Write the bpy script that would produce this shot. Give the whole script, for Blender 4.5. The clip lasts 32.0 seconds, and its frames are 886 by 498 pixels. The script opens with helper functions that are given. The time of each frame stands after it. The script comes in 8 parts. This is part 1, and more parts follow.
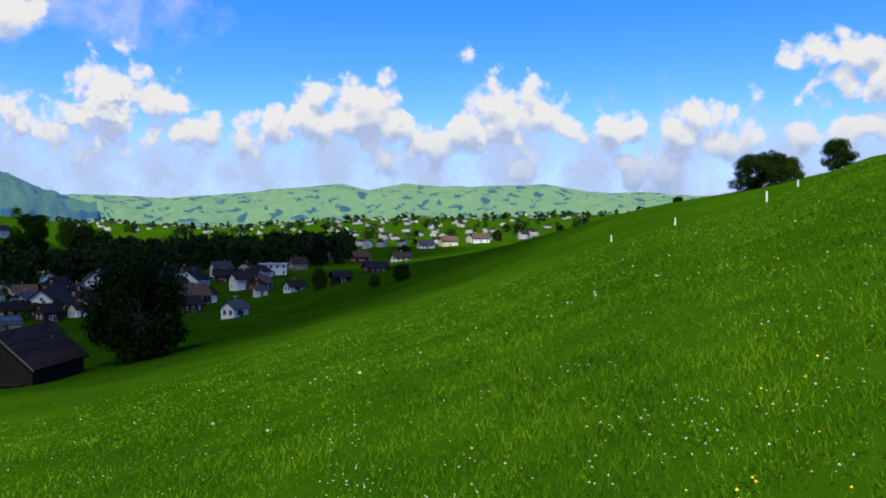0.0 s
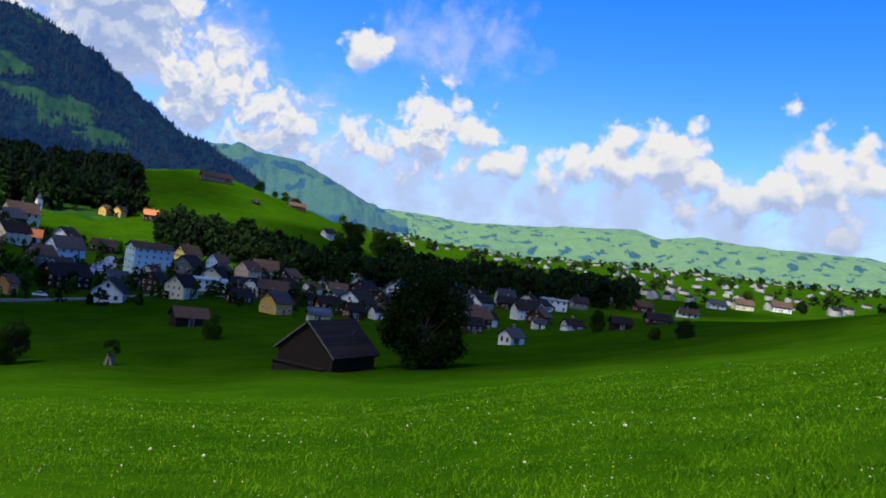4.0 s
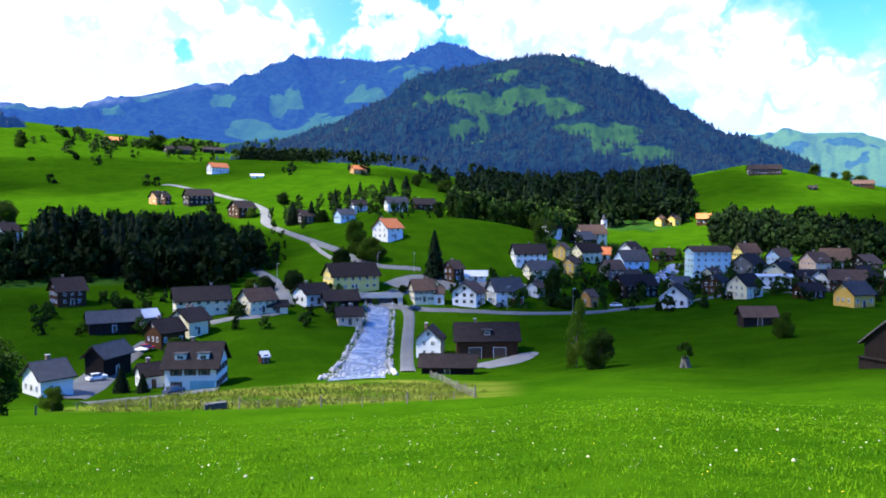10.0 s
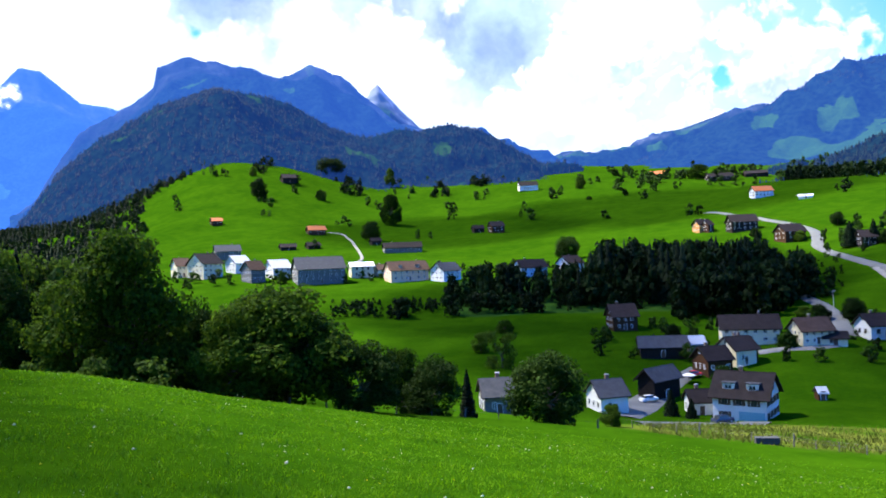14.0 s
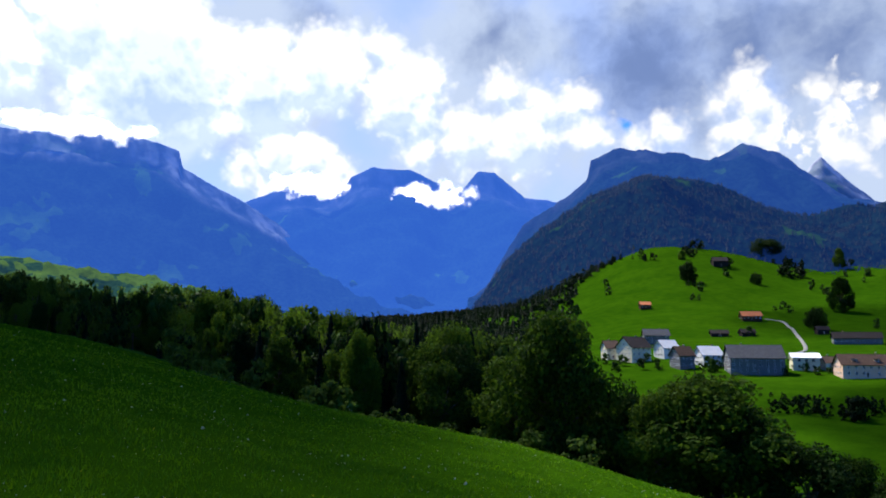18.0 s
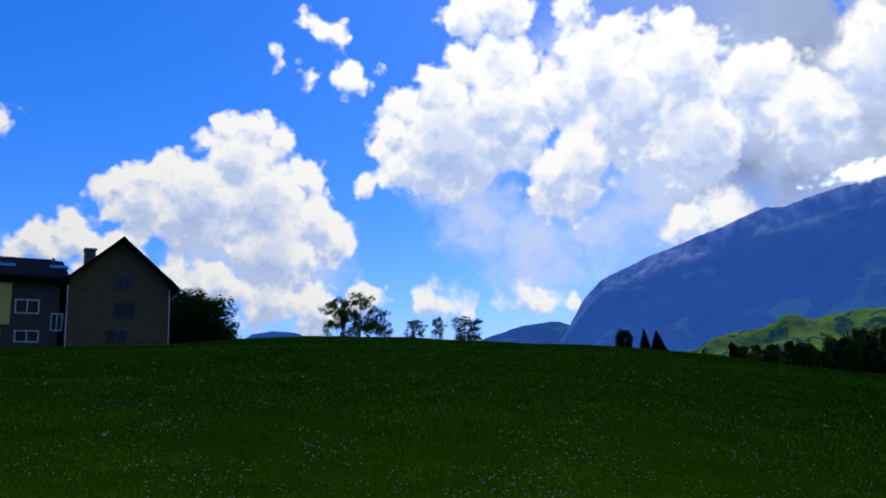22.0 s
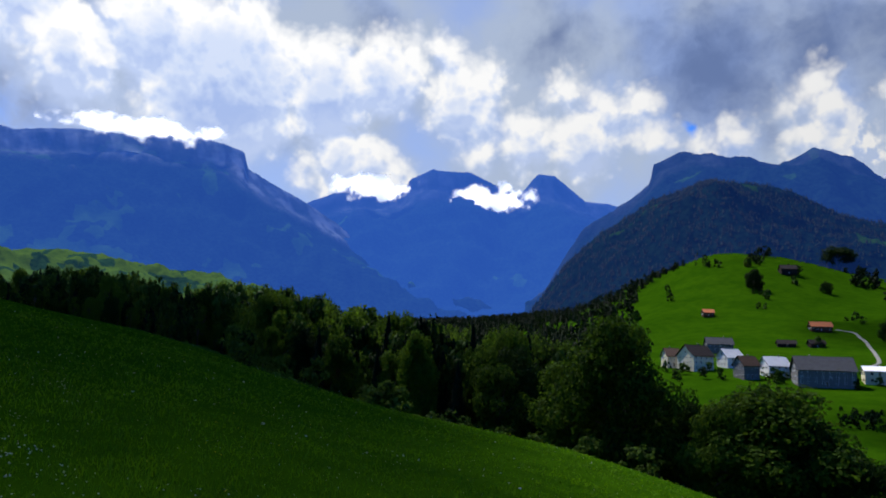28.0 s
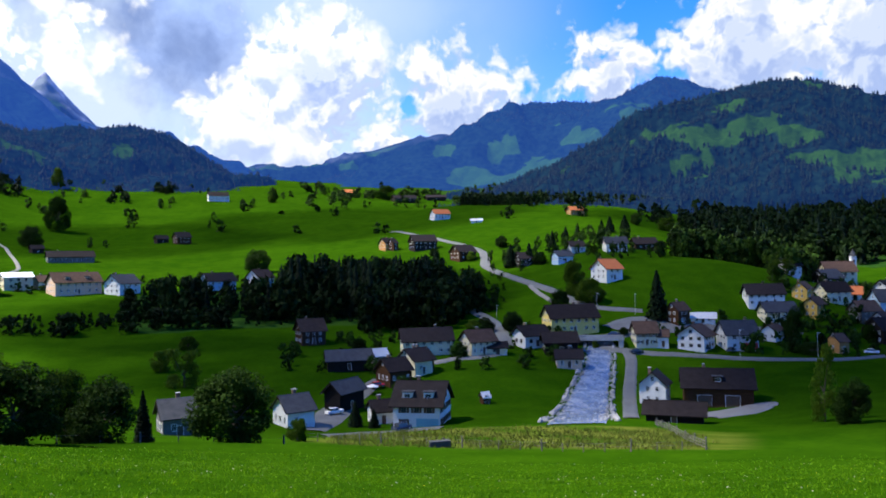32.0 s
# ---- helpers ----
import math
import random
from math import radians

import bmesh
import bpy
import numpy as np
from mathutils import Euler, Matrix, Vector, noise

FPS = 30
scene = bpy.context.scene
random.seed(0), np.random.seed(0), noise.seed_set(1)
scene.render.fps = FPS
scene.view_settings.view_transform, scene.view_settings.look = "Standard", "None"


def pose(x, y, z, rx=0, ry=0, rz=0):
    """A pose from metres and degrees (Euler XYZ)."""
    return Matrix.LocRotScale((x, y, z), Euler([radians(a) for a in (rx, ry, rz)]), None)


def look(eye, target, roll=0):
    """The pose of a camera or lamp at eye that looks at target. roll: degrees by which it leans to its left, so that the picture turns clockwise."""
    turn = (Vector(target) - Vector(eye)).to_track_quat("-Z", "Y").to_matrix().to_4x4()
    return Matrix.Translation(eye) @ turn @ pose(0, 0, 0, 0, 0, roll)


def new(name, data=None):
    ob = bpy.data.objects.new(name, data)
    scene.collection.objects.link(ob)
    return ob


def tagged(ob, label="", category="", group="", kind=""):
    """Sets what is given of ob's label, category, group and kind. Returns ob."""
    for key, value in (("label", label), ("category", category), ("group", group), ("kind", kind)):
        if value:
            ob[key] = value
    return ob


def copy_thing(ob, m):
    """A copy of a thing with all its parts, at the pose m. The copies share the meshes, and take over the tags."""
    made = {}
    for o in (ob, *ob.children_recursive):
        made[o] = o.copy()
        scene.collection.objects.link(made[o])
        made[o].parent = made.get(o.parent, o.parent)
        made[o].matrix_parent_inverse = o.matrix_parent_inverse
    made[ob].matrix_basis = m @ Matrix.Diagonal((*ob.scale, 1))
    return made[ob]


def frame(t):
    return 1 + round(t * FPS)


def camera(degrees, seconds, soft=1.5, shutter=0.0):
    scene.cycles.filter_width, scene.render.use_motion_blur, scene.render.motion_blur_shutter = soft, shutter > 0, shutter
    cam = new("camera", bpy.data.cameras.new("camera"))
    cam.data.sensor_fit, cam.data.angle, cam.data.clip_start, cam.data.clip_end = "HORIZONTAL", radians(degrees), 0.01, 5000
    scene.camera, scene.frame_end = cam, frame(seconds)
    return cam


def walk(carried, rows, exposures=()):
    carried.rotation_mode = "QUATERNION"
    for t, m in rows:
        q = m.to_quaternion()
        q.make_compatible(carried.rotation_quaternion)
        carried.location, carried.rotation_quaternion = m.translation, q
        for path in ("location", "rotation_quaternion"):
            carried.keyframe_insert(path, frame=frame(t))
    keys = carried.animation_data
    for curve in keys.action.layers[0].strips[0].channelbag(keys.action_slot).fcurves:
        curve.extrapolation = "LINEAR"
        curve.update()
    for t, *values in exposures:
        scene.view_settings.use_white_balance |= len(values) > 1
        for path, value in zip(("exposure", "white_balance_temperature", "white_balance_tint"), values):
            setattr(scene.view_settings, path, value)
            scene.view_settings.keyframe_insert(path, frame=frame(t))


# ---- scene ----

# The camera turns on the spot, at eye height on a meadow above a valley village.
# Bearings are in degrees, counted to the left from the first view (+y).
EYE = 1.6
cam = camera(61.76, 32.0, soft=1.9)
CAMERA_ROWS = [
    (0, -0.00, -0.51, 0.18), (0.5, 3.55, -1.62, -0.91), (1, 5.98, -1.87, -1.44), (1.5, 10.63, -1.48, 0.04),
    (2, 15.48, -1.44, 0.09), (2.5, 18.68, -1.52, -1.01), (4.5, 23.41, 1.02, -10.79), (5, 29.39, -5.69, -7.71),
    (5.5, 36.28, -5.77, -0.86), (6, 39.46, -5.86, 0.49), (6.5, 40.88, -13.70, 0.29), (7, 44.30, -11.22, 2.96),
    (7.5, 47.89, -6.88, 1.79), (8, 50.76, -3.15, 1.98), (8.5, 54.04, -2.32, 1.39), (9, 52.77, -3.46, -1.55),
    (9.5, 56.23, -4.07, -0.71), (10, 62.95, -1.96, 0.22), (10.5, 66.81, -1.04, 0.03), (11, 70.62, -1.50, 0.87),
    (11.5, 80.96, -2.23, 0.98), (12, 86.67, -1.61, 2.77), (12.5, 91.88, -2.16, 2.04), (13, 97.32, -1.96, 1.93),
    (13.5, 100.66, -0.32, 2.06), (14, 103.25, 1.09, 2.33), (14.5, 108.62, 1.89, 2.00), (15, 114.47, 2.10, 0.47),
    (15.5, 118.68, 2.00, 1.02), (17.5, 132.25, 6.94, -1.35), (18, 135.34, 8.09, -0.55), (18.5, 138.85, 8.76, 0.66),
    (19, 144.33, 8.77, 2.71), (19.5, 152.40, 7.23, 2.29), (20, 157.97, 7.74, 0.21), (20.5, 168.84, 9.89, 2.16),
    (21, 181.07, 10.72, 3.04), (21.5, 189.76, 11.89, 4.19), (22, 197.48, 13.80, 3.43), (22.5, 207.63, 12.02, 2.78),
    (23, 216.86, 11.46, 2.65), (23.5, 221.19, 10.56, 1.92), (24, 220.86, 10.74, 1.19), (24.5, 210.49, 9.99, 0.84),
    (25, 194.97, 10.18, 0.66), (25.5, 186.47, 10.28, 1.42), (27.5, 152.72, 8.87, 0.13), (28, 139.67, 8.18, -2.09),
    (28.5, 130.03, 7.54, -2.16), (29, 128.62, 5.16, -1.04), (29.5, 123.98, 4.47, 1.03), (30, 113.99, 4.15, 2.67),
    (30.5, 104.50, 3.66, 3.88), (31, 92.90, 4.71, 0.99), (31.5, 86.63, 2.50, 0.58), (32, 79.66, 1.48, 1.24),
]
EXPOSURES = [(0, 0.84), (1, 0.66), (2.5, 0.78), (4.5, 0.95), (6, 1.6), (9, 2), (13, 1.95), (15.5, 1.6), (17.5, 1), (19, 0.8), (21, 0.5), (23, 0.28), (25.5, 0.35), (28, 0.4), (30, 0.65), (32, 1.2)]
walk(cam, [(t, pose(0, 0, EYE, 90 + p, r, y)) for t, y, p, r in CAMERA_ROWS], EXPOSURES)


def way(bearing, elevation=0.0):
    a, e = radians(bearing), radians(elevation)
    return Vector((-math.sin(a) * math.cos(e), math.cos(a) * math.cos(e), math.sin(e)))


def spot(bearing, distance):
    a = radians(bearing)
    return -distance * math.sin(a), distance * math.cos(a)


# ---------------------------------------------------------------- sky and sun
SUN_BEARING, SUN_HEIGHT = 172.0, 56.0
sun_data = bpy.data.lights.new("sun", "SUN")
sun_data.energy, sun_data.angle, sun_data.color = 5.0, radians(0.6), (1.0, 0.95, 0.86)
sun = new("sun", sun_data)
sun.matrix_world = look(way(SUN_BEARING, SUN_HEIGHT) * 100, (0, 0, 0))

# The sky's light against the sun's.
SKY_SHARE = 0.48
# Cumulus clouds: bearing, height above the horizon, half width, all in degrees.
CLOUDS_NORTH = [
    (24.7, 11.4, 1.03), (23.4, 10.7, 1.57), (21.5, 10.5, 1.60), (19.8, 10.0, 1.09), (25.7, 9.0, 1.39), (27.7, 7.7, 1.29), (29.8, 8.1, 0.97),
    (24.0, 8.8, 1.50), (19.1, 8.0, 1.34), (17.5, 8.2, 1.04), (21.4, 7.5, 0.85), (9.4, 10.8, 1.25), (6.9, 11.3, 1.59), (4.5, 12.4, 0.84),
    (3.6, 11.2, 0.76), (6.2, 9.7, 2.62), (9.7, 9.2, 1.84), (13.0, 8.7, 1.57), (14.0, 9.2, 0.69), (15.1, 7.8, 1.06), (3.6, 8.8, 1.71), (1.9, 7.8, 1.46)]
CLOUDS_NORTH_EAST = [
    (-3.8, 10.5, 1.27), (-6.8, 11.0, 1.17), (-7.6, 9.8, 1.52), (-4.6, 9.2, 1.87), (-2.0, 8.2, 1.89), (0.2, 7.3, 1.47), (-10.2, 8.6, 1.17),
    (-12.7, 8.3, 1.41), (-14.8, 8.4, 0.98), (-19.0, 8.9, 1.34), (-20.3, 8.8, 1.24), (-17.6, 7.8, 1.52), (-21.1, 7.2, 1.32), (-22.6, 7.3, 0.99),
    (-25.9, 7.6, 1.25), (-28.6, 7.6, 1.34), (-30.1, 7.8, 1.11), (-14.6, 5.4, 1.49), (-16.8, 5.1, 1.22), (-6.4, 5.6, 1.12), (4.1, 6.1, 1.12),
    (-25.2, 12.3, 0.80), (-26.9, 12.8, 1.06), (-29.3, 12.3, 1.44), (-30.4, 11.0, 1.29), (-28.6, 10.9, 0.91), (-26.0, 9.8, 0.58), (-22.7, 10.6, 0.45),
    (-2.3, 13.7, 0.75), (-4.3, 13.3, 0.46), (29.8, 15.1, 1.67)]
CLOUDS_VALLEY = [
    (27.7, 7.8, 1.70), (31.9, 8.6, 1.73), (29.8, 7.8, 1.23), (37.8, 9.7, 1.90), (36.6, 8.5, 1.83), (39.6, 8.1, 1.75), (42.3, 8.0, 1.75),
    (34.4, 7.2, 1.67), (78.5, 12.7, 4.56), (48.2, 13.6, 6.50), (56.8, 14.6, 5.65), (41.3, 10.0, 4.07), (35.5, 7.5, 3.57), (24.3, 9.8, 2.42),
    (22.8, 11.8, 2.00), (89.6, 14.7, 5.33), (94.1, 11.2, 4.16), (83.3, 9.9, 2.96), (77.6, 12.8, 2.45), (75.0, 14.2, 1.76), (66.6, 14.0, 3.75),
    (59.3, 13.6, 3.80), (89.9, 9.0, 3.40), (106.1, 15.8, 2.61), (109.9, 14.9, 2.17)]
CLOUDS_WEST = [
    (245.9, 27.0, 1.23), (245.6, 25.4, 1.46), (244.8, 24.0, 1.77), (246.4, 20.4, 2.18), (247.8, 18.6, 1.80), (244.1, 21.5, 1.80), (246.8, 16.6, 1.20),
    (242.1, 23.7, 1.68), (240.9, 26.5, 1.02), (239.4, 23.2, 1.96), (236.2, 26.7, 1.75), (235.7, 24.6, 2.17), (233.1, 23.8, 1.75), (231.0, 23.1, 1.38),
    (229.2, 22.5, 0.90), (227.8, 23.0, 0.58), (247.4, 10.1, 1.75), (246.1, 10.2, 1.21), (235.5, 13.3, 1.13), (206.7, 31.5, 0.72), (204.8, 30.4, 0.97),
    (207.7, 27.9, 0.57), (206.4, 26.7, 0.74), (204.0, 26.7, 1.25), (201.6, 26.9, 0.67), (209.3, 28.5, 0.36)]
CLOUDS_TOWER = [
    (213.1, 22.8, 1.38), (211.2, 22.7, 1.64), (209.2, 22.0, 1.33), (214.4, 22.1, 1.05), (212.2, 20.6, 2.63), (207.4, 19.8, 1.44), (217.3, 20.3, 1.26),
    (218.9, 19.4, 1.48), (221.0, 18.7, 1.45), (222.1, 18.2, 0.91), (219.6, 17.7, 2.41), (215.6, 17.1, 3.71), (210.9, 17.6, 3.50), (206.6, 16.4, 2.14),
    (205.4, 14.6, 1.55), (210.1, 14.3, 3.53), (224.0, 14.7, 1.70), (226.1, 14.4, 1.51), (227.8, 13.7, 0.98), (221.3, 12.8, 2.67), (214.3, 11.7, 2.12),
    (210.5, 10.4, 2.26), (206.7, 9.7, 2.13), (203.2, 10.2, 1.47), (217.1, 12.5, 1.43)]
CLOUDS_GREAT = [
    (191.5, 28.6, 1.65), (193.5, 27.8, 1.67), (190.2, 27.1, 2.25), (196.0, 25.9, 2.03), (198.9, 24.7, 1.87), (200.4, 23.1, 1.71), (201.8, 21.6, 1.11),
    (203.0, 19.1, 0.86), (200.1, 20.1, 1.90), (195.4, 21.6, 4.48), (190.6, 22.9, 3.57), (193.2, 31.0, 2.04), (189.7, 31.3, 2.18), (184.6, 30.4, 1.75),
    (183.6, 27.1, 2.19), (180.7, 28.2, 1.98), (176.6, 25.8, 3.50), (185.8, 24.5, 2.66), (182.5, 21.9, 3.80), (186.5, 18.2, 3.15), (176.3, 19.7, 3.65),
    (171.0, 22.6, 3.13), (167.6, 19.8, 3.03), (163.7, 24.1, 1.69), (177.2, 14.0, 1.45), (198.6, 9.8, 0.87), (196.7, 9.2, 1.04), (194.5, 8.9, 0.61),
    (190.2, 9.4, 0.78), (188.6, 8.9, 0.69), (187.0, 9.0, 0.60)]
CLOUDS_SOUTH = [
    (191.4, 24.3, 2.60), (183.1, 25.8, 2.99), (180.9, 23.2, 3.49), (185.2, 19.3, 2.82), (176.8, 24.9, 3.11), (162.6, 22.1, 3.77), (168.7, 19.7, 2.82),
    (160.6, 18.2, 2.97), (156.4, 15.9, 1.68), (174.7, 14.2, 1.73), (177.8, 13.5, 1.37), (142.5, 22.9, 1.16), (140.9, 23.1, 0.85), (139.7, 20.8, 1.77),
    (137.3, 20.2, 1.44), (148.6, 22.1, 1.55), (153.7, 21.2, 2.67), (146.5, 14.5, 2.19), (148.7, 12.8, 1.60), (151.1, 12.5, 0.98), (137.3, 15.3, 1.39),
    (198.2, 9.9, 0.85), (196.4, 9.4, 1.02), (195.0, 9.3, 0.74), (192.6, 9.1, 0.46), (190.2, 9.4, 0.86), (188.6, 9.0, 0.64)]
CLOUDS_SOUTH_EAST = [
    (142.9, 22.6, 1.69), (140.3, 22.8, 1.38), (145.5, 21.1, 3.21), (149.6, 19.5, 3.95), (157.6, 19.5, 6.21), (137.0, 21.0, 1.75), (138.8, 19.2, 2.76),
    (130.7, 20.3, 1.26), (127.5, 18.7, 1.68), (125.2, 18.9, 1.51), (123.9, 16.9, 1.43), (129.2, 16.6, 2.82), (133.7, 16.5, 2.57), (145.0, 12.9, 2.26),
    (148.1, 14.7, 2.86), (112.5, 19.6, 1.23), (114.1, 18.1, 1.10), (111.7, 17.9, 1.24), (112.9, 16.0, 1.81), (117.9, 16.5, 1.22), (120.4, 15.8, 1.00),
    (107.4, 18.1, 0.88), (101.7, 19.6, 0.75), (103.9, 15.4, 1.21), (105.8, 13.7, 1.25), (93.1, 15.0, 1.29), (91.2, 13.3, 1.12), (84.8, 16.2, 1.56),
    (95.1, 10.3, 1.82), (90.9, 9.2, 2.13)]
CLOUDS_GREY = [
    (119.5, 21.7, 5.21), (112.4, 22.3, 4.54), (106.6, 20.8, 4.32), (118.7, 18.4, 2.24), (123.1, 23.1, 2.42), (131.2, 24.0, 2.86), (102.5, 16.6, 1.39),
    (108.8, 23.0, 3.64), (118.5, 19.1, 3.67), (115.4, 17.1, 2.07), (101.5, 17.8, 3.58), (97.4, 16.2, 3.51), (99.4, 14.0, 2.41), (107.0, 19.7, 2.41),
    (89.1, 11.1, 1.66), (98.9, 15.2, 3.76), (100.9, 16.4, 2.32), (172.9, 17.0, 3.01), (169.3, 16.1, 2.17), (176.0, 16.2, 1.71), (167.6, 24.0, 2.29),
    (146.3, 24.0, 2.06), (150.7, 17.5, 1.61)]
CLOUDS_SOFT = [
    (29.9, 5.0, 3.85), (25.8, 5.9, 4.07), (20.2, 5.3, 4.34), (14.3, 5.5, 4.14), (8.0, 6.5, 4.69), (1.5, 5.6, 4.33), (-5.1, 6.5, 4.73),
    (-11.5, 5.5, 4.21), (-17.6, 5.7, 4.43), (-25.2, 5.4, 4.11), (-30.6, 5.5, 3.81), (26.7, 16.0, 2.77), (22.8, 16.6, 2.89), (19.8, 17.1, 2.23),
    (47.1, 11.5, 4.42), (40.8, 12.0, 4.46), (34.4, 9.5, 3.70), (50.4, 12.2, 3.15), (30.2, 6.5, 3.72), (193.0, 16.2, 4.35), (189.2, 13.7, 4.75),
    (195.5, 19.9, 4.77), (183.4, 14.4, 3.79), (177.8, 17.9, 6.05), (169.4, 20.3, 6.64), (213.5, 13.8, 4.93), (207.1, 12.5, 3.84), (184.6, 26.4, 4.50)]
CLOUDS_HOLES = [
    (165.1, 26.6, 1.47), (186.1, 25.2, 0.85), (185.9, 26.8, 0.69), (177.9, 28.1, 0.56), (199.1, 15.3, 1.82), (198.3, 13.3, 1.42), (186.8, 27.7, 0.82),
    (178.3, 28.9, 0.62), (165.2, 26.4, 1.37), (207.4, 20.2, 0.04), (34.2, 12.6, 2.28), (28.3, 13.0, 2.49), (30.7, 11.3, 1.85), (81.9, 12.3, 1.66),
    (73.0, 13.6, 0.95), (135.7, 20.6, 0.67), (121.3, 17.3, 1.08)]


def cloud_group(blobs, warp=0.030, puff=0.022, fine=0.030):
    """How deep a direction lies inside the cloud, in radians: round heads, made ragged by noise."""
    g = bpy.data.node_groups.new("cloud_depth", "ShaderNodeTree")
    g.interface.new_socket("Vector", in_out="INPUT", socket_type="NodeSocketVector")
    g.interface.new_socket("Depth", in_out="OUTPUT", socket_type="NodeSocketFloat")
    n, l = g.nodes, g.links
    gi, go = n.new("NodeGroupInput"), n.new("NodeGroupOutput")

    def noise(scale, detail, rough=0.5):
        t = n.new("ShaderNodeTexNoise")
        t.inputs["Scale"].default_value, t.inputs["Detail"].default_value, t.inputs["Roughness"].default_value = scale, detail, rough
        l.new(gi.outputs[0], t.inputs["Vector"])
        return t

    off = n.new("ShaderNodeVectorMath")
    off.operation = "MULTIPLY_ADD"
    l.new(noise(16, 3).outputs["Color"], off.inputs[0])
    off.inputs[1].default_value, off.inputs[2].default_value = (warp,) * 3, (-warp / 2,) * 3
    moved = n.new("ShaderNodeVectorMath")
    l.new(gi.outputs[0], moved.inputs[0]), l.new(off.outputs[0], moved.inputs[1])
    last = None
    for b, h, size in blobs:
        dist, left = n.new("ShaderNodeVectorMath"), n.new("ShaderNodeMath")
        dist.operation, left.operation = "DISTANCE", "SUBTRACT"
        dist.inputs[1].default_value, left.inputs[0].default_value = way(b, h), radians(size)
        l.new(moved.outputs[0], dist.inputs[0]), l.new(dist.outputs["Value"], left.inputs[1])
        if last is not None:
            m = n.new("ShaderNodeMath")
            m.operation = "SMOOTH_MAX"
            m.inputs[2].default_value = 0.012
            l.new(last, m.inputs[0]), l.new(left.outputs[0], m.inputs[1])
            left = m
        last = left.outputs[0]

    def plus(value, amount, mean):
        a, c = n.new("ShaderNodeMath"), n.new("ShaderNodeMath")
        a.operation, c.operation = "MULTIPLY_ADD", "SUBTRACT"
        a.inputs[1].default_value, c.inputs[1].default_value = amount, amount * mean
        l.new(value, a.inputs[0]), l.new(last, a.inputs[2]), l.new(a.outputs[0], c.inputs[0])
        return c.outputs[0]

    round_heads = n.new("ShaderNodeTexVoronoi")
    round_heads.feature = "SMOOTH_F1"
    for key, value in (("Scale", 34), ("Detail", 2), ("Roughness", 0.55), ("Smoothness", 0.25)):
        round_heads.inputs[key].default_value = value
    l.new(moved.outputs[0], round_heads.inputs["Vector"])
    last = plus(round_heads.outputs["Distance"], -puff, 0.45)
    last = plus(noise(24, 8, 0.58).outputs["Fac"], fine, 0.5)
    l.new(last, go.inputs[0])
    return g


world = bpy.data.worlds.new("world")
scene.world = world
world.use_nodes = True
wn, wl = world.node_tree.nodes, world.node_tree.links
wn.clear()
out = wn.new("ShaderNodeOutputWorld")
sky = wn.new("ShaderNodeTexSky")
sky.sky_type, sky.sun_disc = "NISHITA", False
sky.sun_elevation, sky.sun_rotation = radians(SUN_HEIGHT), radians(-SUN_BEARING)
sky.altitude, sky.air_density, sky.dust_density, sky.ozone_density = 800, 1.0, 0.4, 3.0
tc = wn.new("ShaderNodeTexCoord")
norm = wn.new("ShaderNodeVectorMath")
norm.operation = "NORMALIZE"
wl.new(tc.outputs["Generated"], norm.inputs[0])


def depth_of(blobs, shift=None, tree=None, **how):
    node = wn.new("ShaderNodeGroup")
    node.node_tree = tree or cloud_group(blobs, **how)
    source = norm
    if shift is not None:
        source = wn.new("ShaderNodeVectorMath")
        source.inputs[1].default_value = shift
        wl.new(norm.outputs[0], source.inputs[0])
    wl.new(source.outputs[0], node.inputs[0])
    return node


def span(value, a, b, lo=0.0, hi=1.0, soft=True):
    m = wn.new("ShaderNodeMapRange")
    m.interpolation_type = "SMOOTHSTEP" if soft else "LINEAR"
    for key, x in (("From Min", a), ("From Max", b), ("To Min", lo), ("To Max", hi)):
        m.inputs[key].default_value = x
    wl.new(value, m.inputs["Value"])
    return m.outputs[0]


def sums(operation, a, b, c=None):
    m = wn.new("ShaderNodeMath")
    m.operation = operation
    for k, x in enumerate((a, b, c)):
        if isinstance(x, float):
            m.inputs[k].default_value = x
        elif x is not None:
            wl.new(x, m.inputs[k])
    return m.outputs[0]


def blended(fac, a, b):
    m = wn.new("ShaderNodeMix")
    m.data_type = "RGBA"
    for k, x in ((0, fac), (6, a), (7, b)):
        if isinstance(x, tuple):
            m.inputs[k].default_value = (*x, 1)
        else:
            wl.new(x, m.inputs[k])
    return m.outputs[2]


def scaled(colour, factor):
    m = wn.new("ShaderNodeVectorMath")
    m.operation = "SCALE"
    if isinstance(colour, tuple):
        m.inputs[0].default_value = colour
    else:
        wl.new(colour, m.inputs[0])
    if isinstance(factor, float):
        m.inputs["Scale"].default_value = factor
    else:
        wl.new(factor, m.inputs["Scale"])
    return m.outputs[0]


def facing(direction):
    m = wn.new("ShaderNodeVectorMath")
    m.operation = "DOT_PRODUCT"
    m.inputs[1].default_value = direction
    wl.new(norm.outputs[0], m.inputs[0])
    return m.outputs["Value"]


height = wn.new("ShaderNodeSeparateXYZ")
wl.new(norm.outputs[0], height.inputs[0])
streaks = wn.new("ShaderNodeTexNoise")
streaks.inputs["Scale"].default_value, streaks.inputs["Detail"].default_value = 7, 6
wl.new(norm.outputs[0], streaks.inputs["Vector"])
